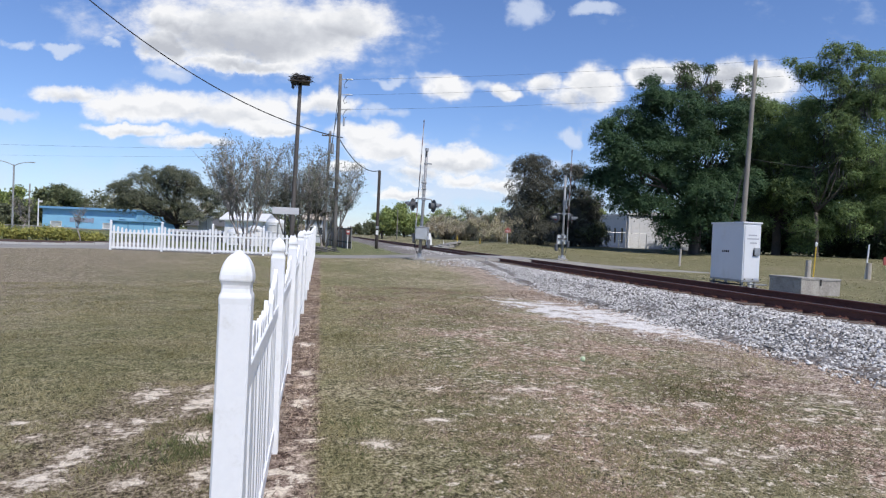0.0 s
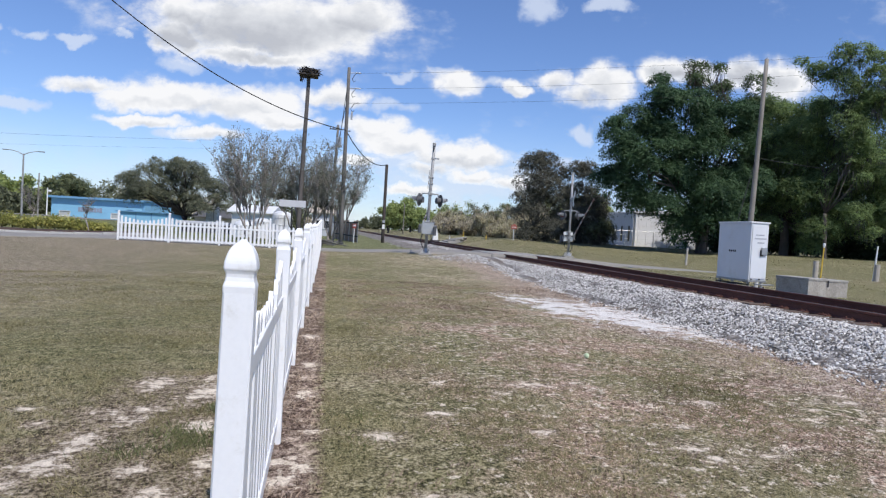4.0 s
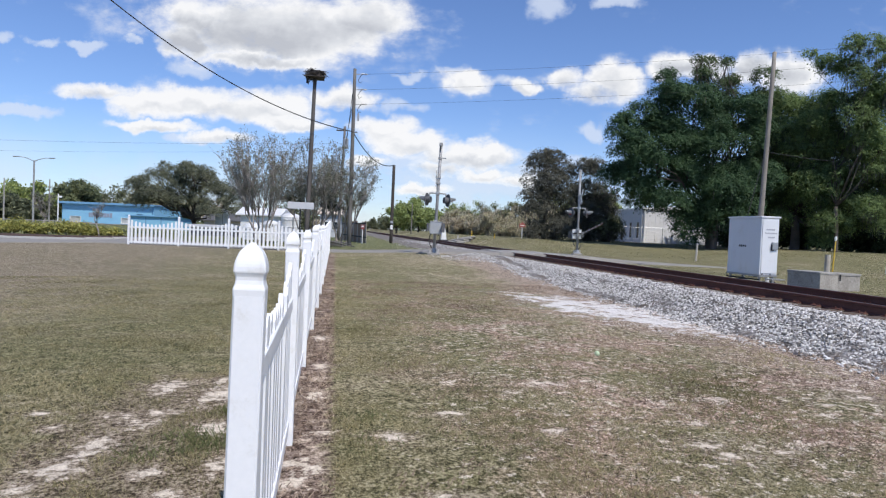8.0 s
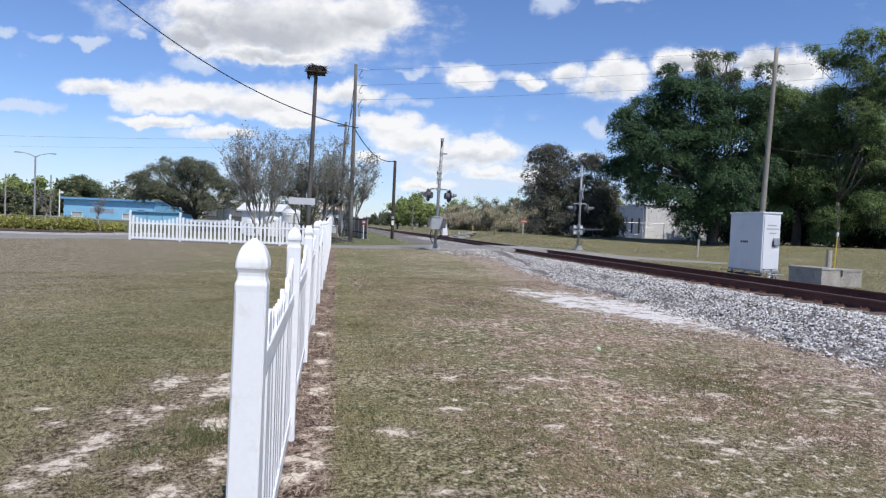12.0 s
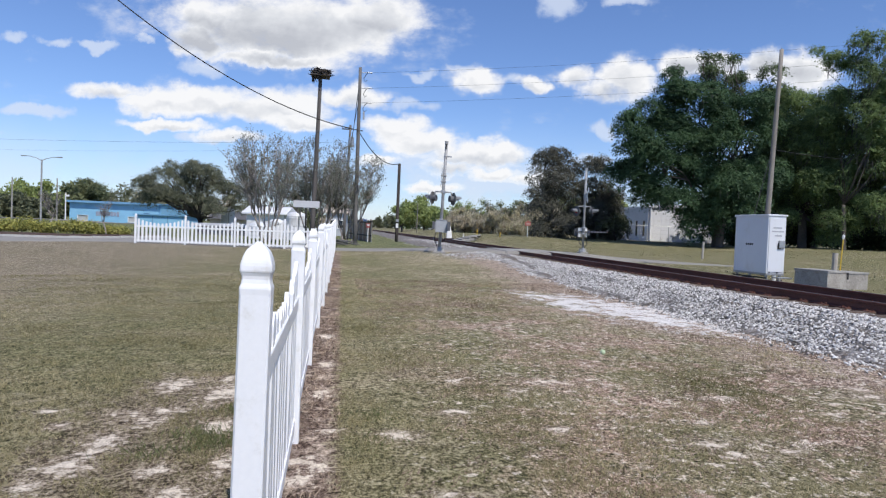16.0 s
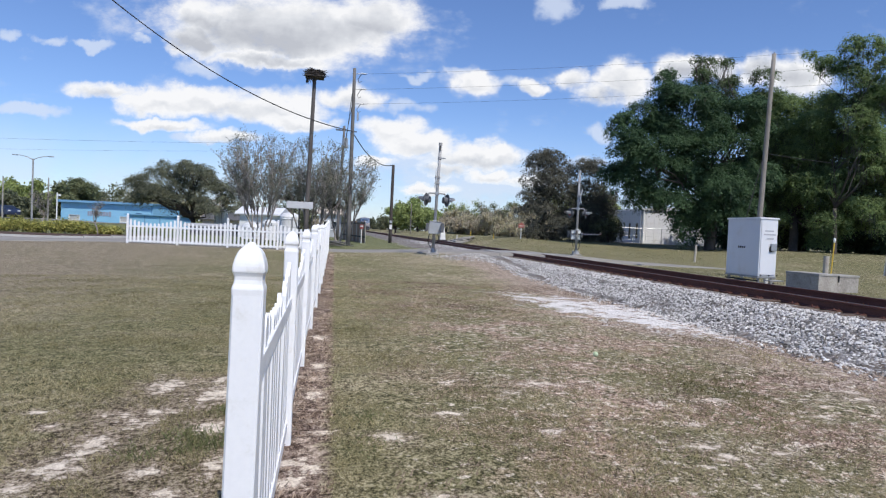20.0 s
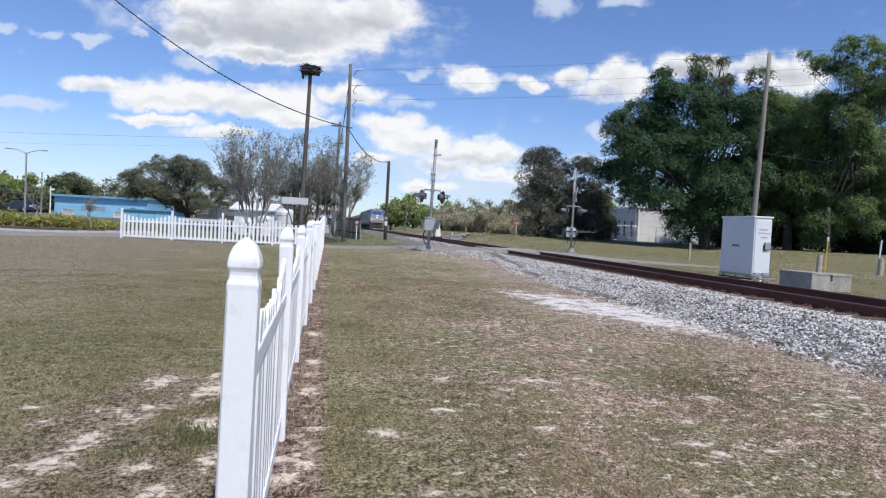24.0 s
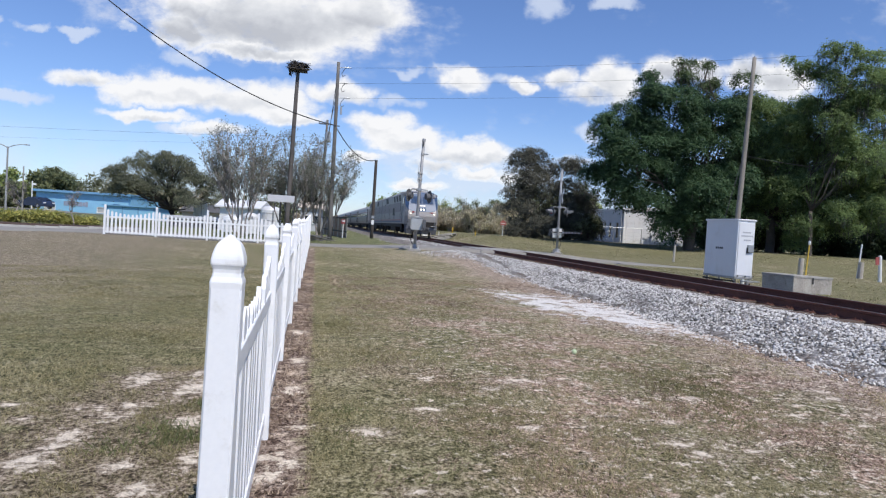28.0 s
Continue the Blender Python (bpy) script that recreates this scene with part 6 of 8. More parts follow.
def clumped_points(lobes, clumps, per, gap, freq, seed, pad):
    """Leaves in flattened pads that sit on the outside of the lobes, with whole pads missing here and there."""
    lobes = np.array(lobes, float)
    wts = (lobes[:, 3] * lobes[:, 4] * lobes[:, 5]) ** 0.67
    pick = rng.choice(len(lobes), clumps, p=wts / wts.sum())
    d = rng.normal(0, 1, (clumps, 3)) * (1, 1, 0.7) + (0, -0.15, 0.55)
    d /= np.linalg.norm(d, axis=1, keepdims=True)
    c = lobes[pick, :3] + d * rng.uniform(0.75, 1.15, (clumps, 1)) * lobes[pick, 3:6]
    q = np.array([noise.noise((x * freq + seed, y * freq, z * freq)) + 0.5 * noise.noise((x * freq * 2.7, y * freq * 2.7 + seed, z * freq * 2.7)) for x, y, z in c])
    ok = q > gap
    c, d = c[ok], d[ok]
    n = d * 0.7 + (0, 0, 0.75)
    n /= np.linalg.norm(n, axis=1, keepdims=True)
    R = pad * rng.uniform(0.4, 1.6, (len(c), 1))
    c, n, R = (np.repeat(v, per, 0) for v in (c, n, R))
    o = rng.normal(0, 0.55, c.shape)
    o -= 0.42 * n * (o * n).sum(1, keepdims=True)
    return c + o * R - n * (o * o).sum(1, keepdims=True) * R * 0.25, n + o * 0.55


def limb(bm, a, b, r0, r1, seed, bend=0.12, n=5, sides=7):
    r = random.Random(seed)
    a, b = Vector(a), Vector(b)
    L = (b - a).length
    pts = [a.lerp(b, i / n) + (Vector((r.uniform(-1, 1), r.uniform(-1, 1), r.uniform(-0.4, 0.8))) * L * bend if 0 < i < n else Vector()) for i in range(n + 1)]
    tube(pts, [r0 + (r1 - r0) * i / n for i in range(n + 1)], sides, bm)
    return pts


def tree(label, base, lobes, n, leaf, leaf_mat, trunk_r, fork, bark=None, fill=0.45, gap=-0.15, freq=0.6, stems=1, twigs=0, name="tree", moss=0, limbs=99, reed=0, clumps=0, pad=0.55):
    """lobes: (x, y, z, rx, ry, rz) from the tree's foot; fork: height at which limbs leave the trunk."""
    seed = int(abs(base[0] * 7 + base[1] * 13))
    g = gz(base[0], base[1])
    t = empty(name, pose(base[0], base[1], g), label=label, category="tree" if name == "tree" else "shrub")
    r = random.Random(seed)
    bm = bmesh.new()
    lm = bm
    tops = []
    for s in range(stems):
        off = Vector((r.uniform(-0.25, 0.25) * stems * 0.3, r.uniform(-0.2, 0.2) * stems * 0.3, 0)) if stems > 1 else Vector()
        top = off * 3 + Vector((r.uniform(-0.2, 0.2), r.uniform(-0.2, 0.2), fork))
        tube([off * 0.6 + Vector((0, 0, -0.2)), off * 0.8 + Vector((0, 0, 0.12)), off + Vector((r.uniform(-0.05, 0.05), 0, fork * 0.5)), top], [trunk_r * 1.6, trunk_r * 1.1, trunk_r, trunk_r * 0.85], 9, bm)
        tops.append(top)
    for i, o in enumerate(lobes[:limbs]):
        top = tops[i % len(tops)]
        c = Vector(o[:3])
        thin = 0.6 if len(lobes) < 14 else 0.34 if i < 9 else 0.16
        pts = limb(lm, top, c, trunk_r * thin, trunk_r * min(thin * 0.3, 0.14), seed + i)
        for k in range(4 if len(lobes) < 20 else 2):
            e = c + Vector((r.uniform(-1, 1) * o[3], r.uniform(-1, 1) * o[4], r.uniform(-0.3, 1) * o[5])) * 0.75
            limb(lm, pts[3], e, trunk_r * min(0.2, thin * 0.35), trunk_r * 0.05, seed + 31 * i + k, n=3, sides=5)
        for k in range(twigs):
            e = c + Vector((r.gauss(0, 0.5) * o[3], r.gauss(0, 0.5) * o[4], r.uniform(-0.2, 1.0) * o[5]))
            limb(lm, pts[r.choice((2, 3, 4))], e, trunk_r * 0.16, trunk_r * 0.05, seed + 57 * i + k, n=3, sides=4)
    part("trunk", bm, bark or BARK, t, smooth=True)
    if clumps:
        p, d = clumped_points(lobes, clumps, n // clumps, gap, freq, seed % 50, pad)
        v, f = leaf_quads(p, leaf, out=d, spread_=0.6)
    else:
        p, d = crown_points(lobes, n, fill, gap, freq, seed % 50, True)
        v, f = leaf_quads(p, leaf, out=d)
    sheet("crown", v, f, leaf_mat, t)
    if reed:
        v, f = leaf_quads(crown_points(lobes, reed, 0.1, -0.6, freq, 3), leaf * 1.25, reed=True)
        sheet("stalk_tangle", v, f, DRY_LEAF, t, label="dry tan stalks")["kind"] = "stuff"
    if moss:
        q = crown_points([(a, b, c - 0.3 * h, d * 0.9, e * 0.9, h * 0.6) for a, b, c, d, e, h in lobes], moss, 0.6, -0.05, 0.5, 9)
        k = len(q)
        L, w = rng.uniform(0.25, 0.9, k), rng.uniform(0.012, 0.035, k)
        a = rng.uniform(0, 3.14, k)
        dx, dy = np.cos(a) * w, np.sin(a) * w
        v = np.stack([q + np.stack([-dx, -dy, 0 * w], -1), q + np.stack([dx, dy, 0 * w], -1), q + np.stack([dx * 0.2, dy * 0.2, -L], -1), q + np.stack([-dx * 0.3, -dy * 0.3, -L * 0.9], -1)], 1)
        sheet("moss", v.reshape(-1, 3), np.arange(4 * k).reshape(-1, 4), MOSS, t, label="grey hanging moss")["kind"] = "stuff"
    return t


def scatter_lobes(seed, center, radii, n, size):
    r = random.Random(seed)
    out = []
    for i in range(n):
        while True:
            d = Vector((r.uniform(-1, 1), r.uniform(-1, 1), r.uniform(-1, 1)))
            if d.length < 1:
                break
        k = r.uniform(0.75, 1.25) * size
        out.append((center[0] + d.x * radii[0], center[1] + d.y * radii[1], center[2] + d.z * radii[2], k, k, k * 0.8))
    return out


def profile_lobes(seed, base, rows, n, size, depth):
    """Clumps that fill an outline: rows of height, west and east reach, from the bottom up."""
    r = random.Random(seed)
    g = gz(*base)
    zs = [q[0] for q in rows]
    wid = [q[2] - q[1] for q in rows]
    out = []
    while len(out) < n:
        z = r.uniform(zs[0], zs[-1])
        w = float(np.interp(z, zs, wid))
        if r.random() > w / max(wid):
            continue
        a, b = float(np.interp(z, zs, [q[1] for q in rows])), float(np.interp(z, zs, [q[2] for q in rows]))
        k = size * r.uniform(0.7, 1.3)
        k = min(k, w * 0.45)
        u = r.uniform(-1, 1)
        x = (a + b) / 2 + u * max((b - a) / 2 - k * 0.85, 0.0)
        y = depth * math.sqrt(max(1 - u * u, 0.05)) * r.choice((-1, -1, -1, 1)) * r.uniform(0.3, 1)
        out.append((x - base[0], y, min(z, zs[-1] - k * 0.5) - g, k, k, k * r.uniform(0.62, 0.9)))
    return out


# the great dark trees beyond the track
OAK_A, OAK_T, OAK_B, OAK_C = (31.9, 50.0), (33.4, 52.0), (39.2, 49.0), (39.5, 44.6)
flank = profile_lobes(1, OAK_A, [(3.4, 28.3, 29.8), (4.4, 25.2, 29.7), (5.3, 23.7, 29.6), (6.6, 21.8, 29.5), (7.7, 21.5, 29.5), (10.0, 21.6, 28.6), (11.1, 21.6, 27.3), (11.9, 21.9, 26.0), (12.8, 22.6, 25.1), (13.5, 23.6, 25.0)], 34, 1.2, 3.4)
spire = profile_lobes(2, OAK_A, [(9.4, 25.1, 29.8), (12.2, 25.0, 28.9), (13.9, 24.8, 28.1), (14.8, 25.3, 27.6), (15.5, 26.0, 27.2)], 17, 1.0, 2.6)
heart = profile_lobes(3, OAK_A, [(3.0, 28.5, 32.8), (4.7, 28.0, 35.9), (5.8, 26.2, 36.9), (8.2, 26.5, 37.2), (10.5, 26.4, 36.6), (12.8, 26.3, 35.4), (13.9, 28.9, 32.6), (14.8, 29.4, 31.6)], 40, 1.35, 4.2)
skirt = [(-3.1, -1.2, 1.7, 1.0, 0.9, 0.8), (-2.2, -1.0, 1.2, 1.0, 0.8, 0.8), (-1.4, -0.8, 1.9, 1.1, 0.9, 0.9), (-3.6, -1.0, 2.6, 0.9, 0.8, 0.7), (-2.4, -1.2, 2.6, 1.0, 0.9, 0.8), (-1.2, -0.8, 2.8, 1.1, 0.9, 0.9), (-2.8, -1.0, 0.8, 0.8, 0.6, 0.6)]
tree("huge dark green spreading oak beside the white shed", OAK_A, flank + spire + heart + skirt, 270000, 0.082, OAK_LEAF, 0.42, 3.0, gap=-0.3, freq=0.55, limbs=10, moss=500, clumps=9600, pad=0.44)
tree("tall airy oak rising over the darker crowns", OAK_T, profile_lobes(4, OAK_T, [(11.4, 30.8, 35.6), (13.0, 31.4, 34.8), (14.4, 31.3, 34.8), (15.6, 30.7, 35.0), (16.5, 29.8, 35.1), (17.2, 29.6, 34.8), (17.7, 30.8, 33.9)], 24, 0.75, 1.5) + profile_lobes(6, OAK_T, [(4.1, 37.2, 40.3), (9.9, 36.1, 39.9), (13.5, 35.4, 39.1), (15.9, 35.5, 38.4), (16.7, 35.9, 38.1)], 34, 1.1, 2.0), 100000, 0.075, AIRY_LEAF, 0.34, 5.0, gap=-0.18, freq=0.7, limbs=26, twigs=2, moss=500, clumps=3400, pad=0.38)
tree("tall dark oak behind the leaning pole", OAK_B, profile_lobes(5, OAK_B, [(1.8, 35.8, 43.0), (3.1, 36.2, 43.2), (5.0, 36.5, 43.4), (8.5, 36.4, 43.5), (12.0, 36.4, 42.4), (14.3, 36.5, 41.5), (15.6, 36.9, 40.8), (16.1, 38.2, 40.0)], 44, 1.3, 3.6), 170000, 0.08, MOSSY_OAK, 0.36, 3.0, gap=-0.3, freq=0.6, limbs=10, moss=1500, clumps=5800, pad=0.44)
tree("tall open-crowned oak hung with grey moss", OAK_C, profile_lobes(8, OAK_C, [(12.2, 40.2, 45.2), (13.6, 39.4, 45.2), (14.4, 38.6, 45.2), (15.5, 37.4, 45.2), (16.3, 36.8, 45.0), (16.9, 37.2, 44.8), (17.7, 38.4, 44.5)], 30, 0.85, 2.4) + [(-3.3, 0, 15.4, 0.55, 0.5, 0.4)] + profile_lobes(9, OAK_C, [(3.4, 40.6, 46.3), (4.6, 40.0, 46.3), (7.2, 39.3, 46.1), (9.3, 38.7, 45.9), (11.2, 39.3, 45.8)], 36, 1.1, 2.4) + profile_lobes(17, OAK_C, [(9.8, 38.3, 42.5), (11.2, 37.9, 43.5), (12.8, 38.3, 44.0), (14.0, 39.2, 44.6)], 15, 0.9, 1.8), 175000, 0.074, MOSSY_OAK, 0.14, 3.6, gap=-0.08, freq=0.75, limbs=12, moss=4200, stems=2, clumps=6300, pad=0.38)
tree("dark oak hung with grey moss at the wood's edge", (47.4, 44.6), scatter_lobes(11, (0, 0, 9.6), (4.0, 3.0, 6.6), 38, 1.25) + scatter_lobes(12, (0, -0.5, 3.9), (4.2, 2.2, 1.5), 7, 1.5), 84000, 0.078, MOSSY_OAK, 0.36, 3.6, gap=-0.22, freq=0.6, moss=3000, limbs=12, clumps=2000, pad=0.55)
tree("dark oak deep in the wood", (52.0, 52.0), scatter_lobes(13, (0, 0, 8.0), (5, 4, 6.0), 16, 2.4), 9000, 0.26, SHADE_LEAF, 0.5, 2.0, gap=-0.3)
tree("dark oak deep in the wood", (45.0, 55.0), scatter_lobes(14, (0, 0, 6.8), (5, 3, 5.4), 16, 2.4), 16000, 0.26, SHADE_LEAF, 0.5, 2.0, gap=-0.3)
tree("dark oak deep in the wood", (40.0, 56.0), scatter_lobes(15, (0, 0, 6.5), (3.6, 3, 5.6), 14, 2.2), 14000, 0.26, SHADE_LEAF, 0.5, 2.0, gap=-0.3)
# undergrowth below them, the shade under the oaks put into its dark leaf colour
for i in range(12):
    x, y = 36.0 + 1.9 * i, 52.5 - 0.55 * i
    tree("understorey shrub at the wood's edge, shade put into its dark leaves", (x, y), scatter_lobes(40 + i, (0, 0, 1.15), (1.3, 1.0, 1.1), 7, 1.0), 3400, 0.12, SHADE_LEAF, 0.06, 0.3, fill=0.2, gap=-0.4, name="shrub")
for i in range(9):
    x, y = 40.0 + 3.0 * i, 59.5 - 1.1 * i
    tree("tall dark thicket behind the oaks", (x, y), scatter_lobes(140 + i, (0, 0, 2.0), (1.9, 1.2, 2.1), 10, 1.3), 3400, 0.22, SHADE_LEAF, 0.08, 0.4, fill=0.2, gap=-0.5, name="shrub")

# dark broken-crowned trees beside the shed
DARK_A, DARK_B = (20.0, 59.5), (24.2, 59.0)
tree("dark sparse evergreen tree beside the shed", DARK_A, profile_lobes(21, DARK_A, [(1.0, 17.8, 24.0), (2.4, 17.3, 24.4), (4.4, 16.9, 24.4), (6.0, 16.8, 24.2), (7.6, 17.3, 23.6), (8.6, 17.8, 22.6), (9.5, 18.6, 21.4)], 46, 1.1, 1.8), 60000, 0.075, MOSSY_LEAF, 0.2, 1.4, gap=-0.22, freq=0.9, moss=1200, limbs=14, twigs=2, clumps=2000, pad=0.36)
tree("dark sparse evergreen tree beside the shed", DARK_B, profile_lobes(22, DARK_B, [(1.0, 20.6, 28.2), (2.4, 20.6, 28.0), (4.6, 20.8, 27.4), (6.2, 21.2, 26.8), (7.8, 21.8, 26.0), (8.8, 22.4, 25.0)], 46, 1.1, 1.8), 60000, 0.075, MOSSY_LEAF, 0.2, 1.2, gap=-0.22, freq=0.9, moss=1000, limbs=14, twigs=2, clumps=2000, pad=0.36)
for i in range(5):
    tree("brown-grey undergrowth below the dark evergreens", (18.8 + 1.75 * i, 58.0 + 0.3 * (i % 2)), scatter_lobes(240 + i, (0, 0, 0.9), (1.0, 0.6, 0.8), 7, 0.6), 2600, 0.085, MOSSY_LEAF, 0.05, 0.3, fill=0.2, gap=-0.4, name="shrub")
tree("grey-brown shrub before the shed", (25.6, 56.6), scatter_lobes(23, (0, 0, 1.6), (1.4, 1.0, 1.2), 5, 0.9), 2600, 0.13, GREY_LEAF, 0.08, 0.6, fill=0.3, name="shrub")

# crape myrtles behind the fence
def crape_myrtle(label, at, half, top, lean, seed, leaves, low=0.0, stems=9, vines=()):
    """Many stems fan out of one stool and break into upright twigs."""
    t = empty("crape_myrtle", pose(at[0], at[1], gz(*at)), label=label, category="tree")
    r = random.Random(seed)
    tips = []
    for s in range(stems):
        a = 2 * math.pi * s / stems + r.uniform(-0.3, 0.3)
        reach = r.uniform(0.35, 1.0)
        stem = bmesh.new()
        foot = Vector((0.16 * math.cos(a), 0.16 * math.sin(a), -0.1))
        elbow = Vector((0.5 * reach * half * math.cos(a) + lean * 0.3, 0.4 * reach * half * math.sin(a), top * r.uniform(0.30, 0.40)))
        limb(stem, foot, elbow, 0.06, 0.035, seed * 100 + s, 0.05, 5, 7)
        for k in range(8):
            c = a + r.uniform(-0.9, 0.9)
            e = Vector((reach * half * math.cos(c) * r.uniform(0.5, 1.1) + lean, 0.7 * reach * half * math.sin(c), top * r.uniform(0.55 - low, 0.9)))
            pts = limb(stem, elbow.lerp(foot, r.uniform(0, 0.3)), e, 0.026, 0.012, seed * 100 + 10 * s + k, 0.06, 4, 5)
            for q in range(16):
                o = pts[r.choice((1, 2, 3, 4))]
                f = o + Vector((r.gauss(0, 0.32) + 0.25 * math.cos(c), r.gauss(0, 0.32), r.uniform(0.25, 1.05)))
                f.z = min(f.z, top * (1 - 0.16 * ((f.x - lean) / half) ** 2) + r.uniform(-0.25, 0.1))
                tube([o, o.lerp(f, 0.5) + Vector((r.gauss(0, 0.05), r.gauss(0, 0.05), 0.04)), f], [0.010, 0.008, 0.005], 3, stem, False)
                tips.append((o, f))
        part("stem", stem, PALE_BARK, t, smooth=True)
    p = []
    for i in range(leaves):
        o, f = tips[r.randrange(len(tips))]
        p.append(o.lerp(f, r.uniform(0.3, 1.08)) + Vector((r.gauss(0, 0.07), r.gauss(0, 0.07), r.gauss(0, 0.07))))
    v, f = leaf_quads(np.array([tuple(q) for q in p]), 0.046)
    sheet("crown", v, f, MYRTLE_LEAF, t)
    if vines:
        v, f = leaf_quads(crown_points(vines, 4200, 0.1, -0.3, 1.4, 5), 0.05)
        sheet("vine_tangle", v, f, MOSSY_LEAF, t, label="dark hanging tangle of dry vines")
    return t


crape_myrtle("crape myrtle with many thin stems and few leaves", (-4.75, 41.8), 3.4, 7.2, -0.55, 3, 12000)
crape_myrtle("crape myrtle with thin stems and small dull leaves", (-1.6, 42.6), 3.5, 7.0, 0.4, 4, 15000, 0.06, vines=((-1.5, 0, 3.0, 0.8, 0.5, 0.35), (0.4, 0, 2.8, 0.9, 0.5, 0.3), (1.5, 0, 2.6, 0.7, 0.4, 0.35)))
crape_myrtle("leafy spreading young tree beside the utility pole", (0.35, 43.2), 2.3, 6.4, 0.4, 6, 9000, 0.02, 5)

# the live oak before the tan house
LIVE_OAK = (-13.6, 64.8)
tree("wide grey-green live oak with a short trunk", LIVE_OAK, profile_lobes(31, LIVE_OAK, [(2.5, -17.6, -9.2), (3.0, -20.2, -8.0), (3.8, -20.3, -8.4), (4.8, -19.6, -9.4), (5.8, -17.8, -10.8), (6.9, -16.2, -12.4)], 60, 0.9, 2.6), 96000, 0.066, OAK_GREY, 0.42, 1.5, gap=-0.16, freq=0.9, limbs=30, twigs=1, clumps=3200, pad=0.34)
# the dense tree behind the blue building and the bushes round it
tree("dense rounded green tree behind the blue building", (-41.6, 110.0), scatter_lobes(51, (0, 0, 4.1), (4.4, 2.2, 2.0), 26, 1.3), 22000, 0.15, BUSH_LEAF, 0.3, 2.0, gap=-0.3)
for i, (x, y, h, w, m) in enumerate(((-41.6, 107, 6.6, 3.4, BUSH_LEAF), (-44.2, 103, 6.2, 3.4, FRESH_LEAF), (-47.0, 105, 6.6, 3.6, FRESH_LEAF), (-42.2, 100, 4.4, 2.6, GREY_LEAF), (-45.5, 98, 4.0, 2.8, GREY_LEAF), (-62, 108, 5.6, 4.5, FRESH_LEAF), (-56, 104, 6.0, 4.4, FRESH_LEAF), (-50.5, 106, 6.6, 4.6, FRESH_LEAF), (-46.0, 103, 5.6, 3.6, FRESH_LEAF), (-68, 112, 5.6, 5.0, GREY_LEAF), (-53, 97, 4.4, 3.6, GREY_LEAF), (-48, 96, 4.0, 3.2, GREY_LEAF), (-59, 96, 4.2, 3.8, FRESH_LEAF), (-66, 98, 4.6, 4.2, GREY_LEAF), (-75, 100, 6.5, 5.0, FRESH_LEAF), (-43.5, 97, 3.2, 2.4, GREY_LEAF), (-30.5, 122, 8.0, 5.6, SCRUB_LEAF), (-23, 124, 7.0, 5.6, DRY_LEAF), (-39.8, 124, 7.0, 5.0, GREY_LEAF), (-35, 126, 8.0, 5.5, SCRUB_LEAF), (-8, 128, 6.0, 5.5, GREY_LEAF), (-16, 126, 5.6, 5.0, GREY_LEAF))):
    tree("bushy light green tree beyond the road" if m == FRESH_LEAF else "dull bushy tree beyond the road", (x, y), scatter_lobes(60 + i, (0, 0, h * 0.45), (w * 0.7, w * 0.5, h * 0.40), 11, w * 0.36), 4000, 0.24, m, 0.16, h * 0.15, fill=0.3, gap=-0.35)
for x, y in ((-44.5, 88.0), (-21.8, 52.0)):
    tree("slim bare young tree in the bed", (x, y), scatter_lobes(80 + int(-x), (0, 0, 2.5), (0.8, 0.7, 0.9), 6, 0.4), 120, 0.07, GREY_LEAF, 0.05, 1.2, PALE_BARK, twigs=14)
tree("slim bare young tree in the bed", (-15.2, 44.4), scatter_lobes(88, (0, 0, 2.0), (0.7, 0.5, 0.7), 6, 0.4), 160, 0.05, GREY_LEAF, 0.04, 1.0, PALE_BARK, twigs=14)

# the clipped hedge, plant by plant
for i in range(26):
    x = -14.5 - 0.95 * i
    y = 44.9 + 0.02 * (x + 14) + rng.uniform(-0.25, 0.25)
    h = rng.uniform(0.78, 1.22)
    tree("yellow-green variegated hedge shrub in dark mulch", (x, y), [(0, 0, h * 0.62, 0.62, 0.6, h * 0.42), (0.25, 0, h * 0.5, 0.5, 0.5, h * 0.36), (-0.25, -0.1, h * 0.5, 0.5, 0.5, h * 0.36)], 1300, 0.07, HEDGE_LEAF, 0.03, 0.2, fill=0.5, gap=-0.4, freq=1.5, name="hedge_shrub")

# far bushes on both sides of the line
tree("round bright green tree far along the track", (13.2, 140.0), scatter_lobes(91, (0, 0, 3.4), (2.4, 2.0, 2.8), 14, 1.5), 14000, 0.2, FAR_LEAF, 0.25, 1.2, gap=-0.3)
tree("round bright green tree far along the track", (18.0, 139.0), scatter_lobes(92, (0, 0, 3.6), (2.2, 2.0, 3.0), 14, 1.5), 14000, 0.2, FAR_LEAF, 0.25, 1.2, gap=-0.3)
tree("bright green tree far along the track", (22.0, 136.0), scatter_lobes(93, (0, 0, 2.8), (2.2, 2.0, 2.0), 9, 1.4), 7000, 0.2, FAR_LEAF, 0.25, 1.2, gap=-0.3)
scrub = random.Random(77)
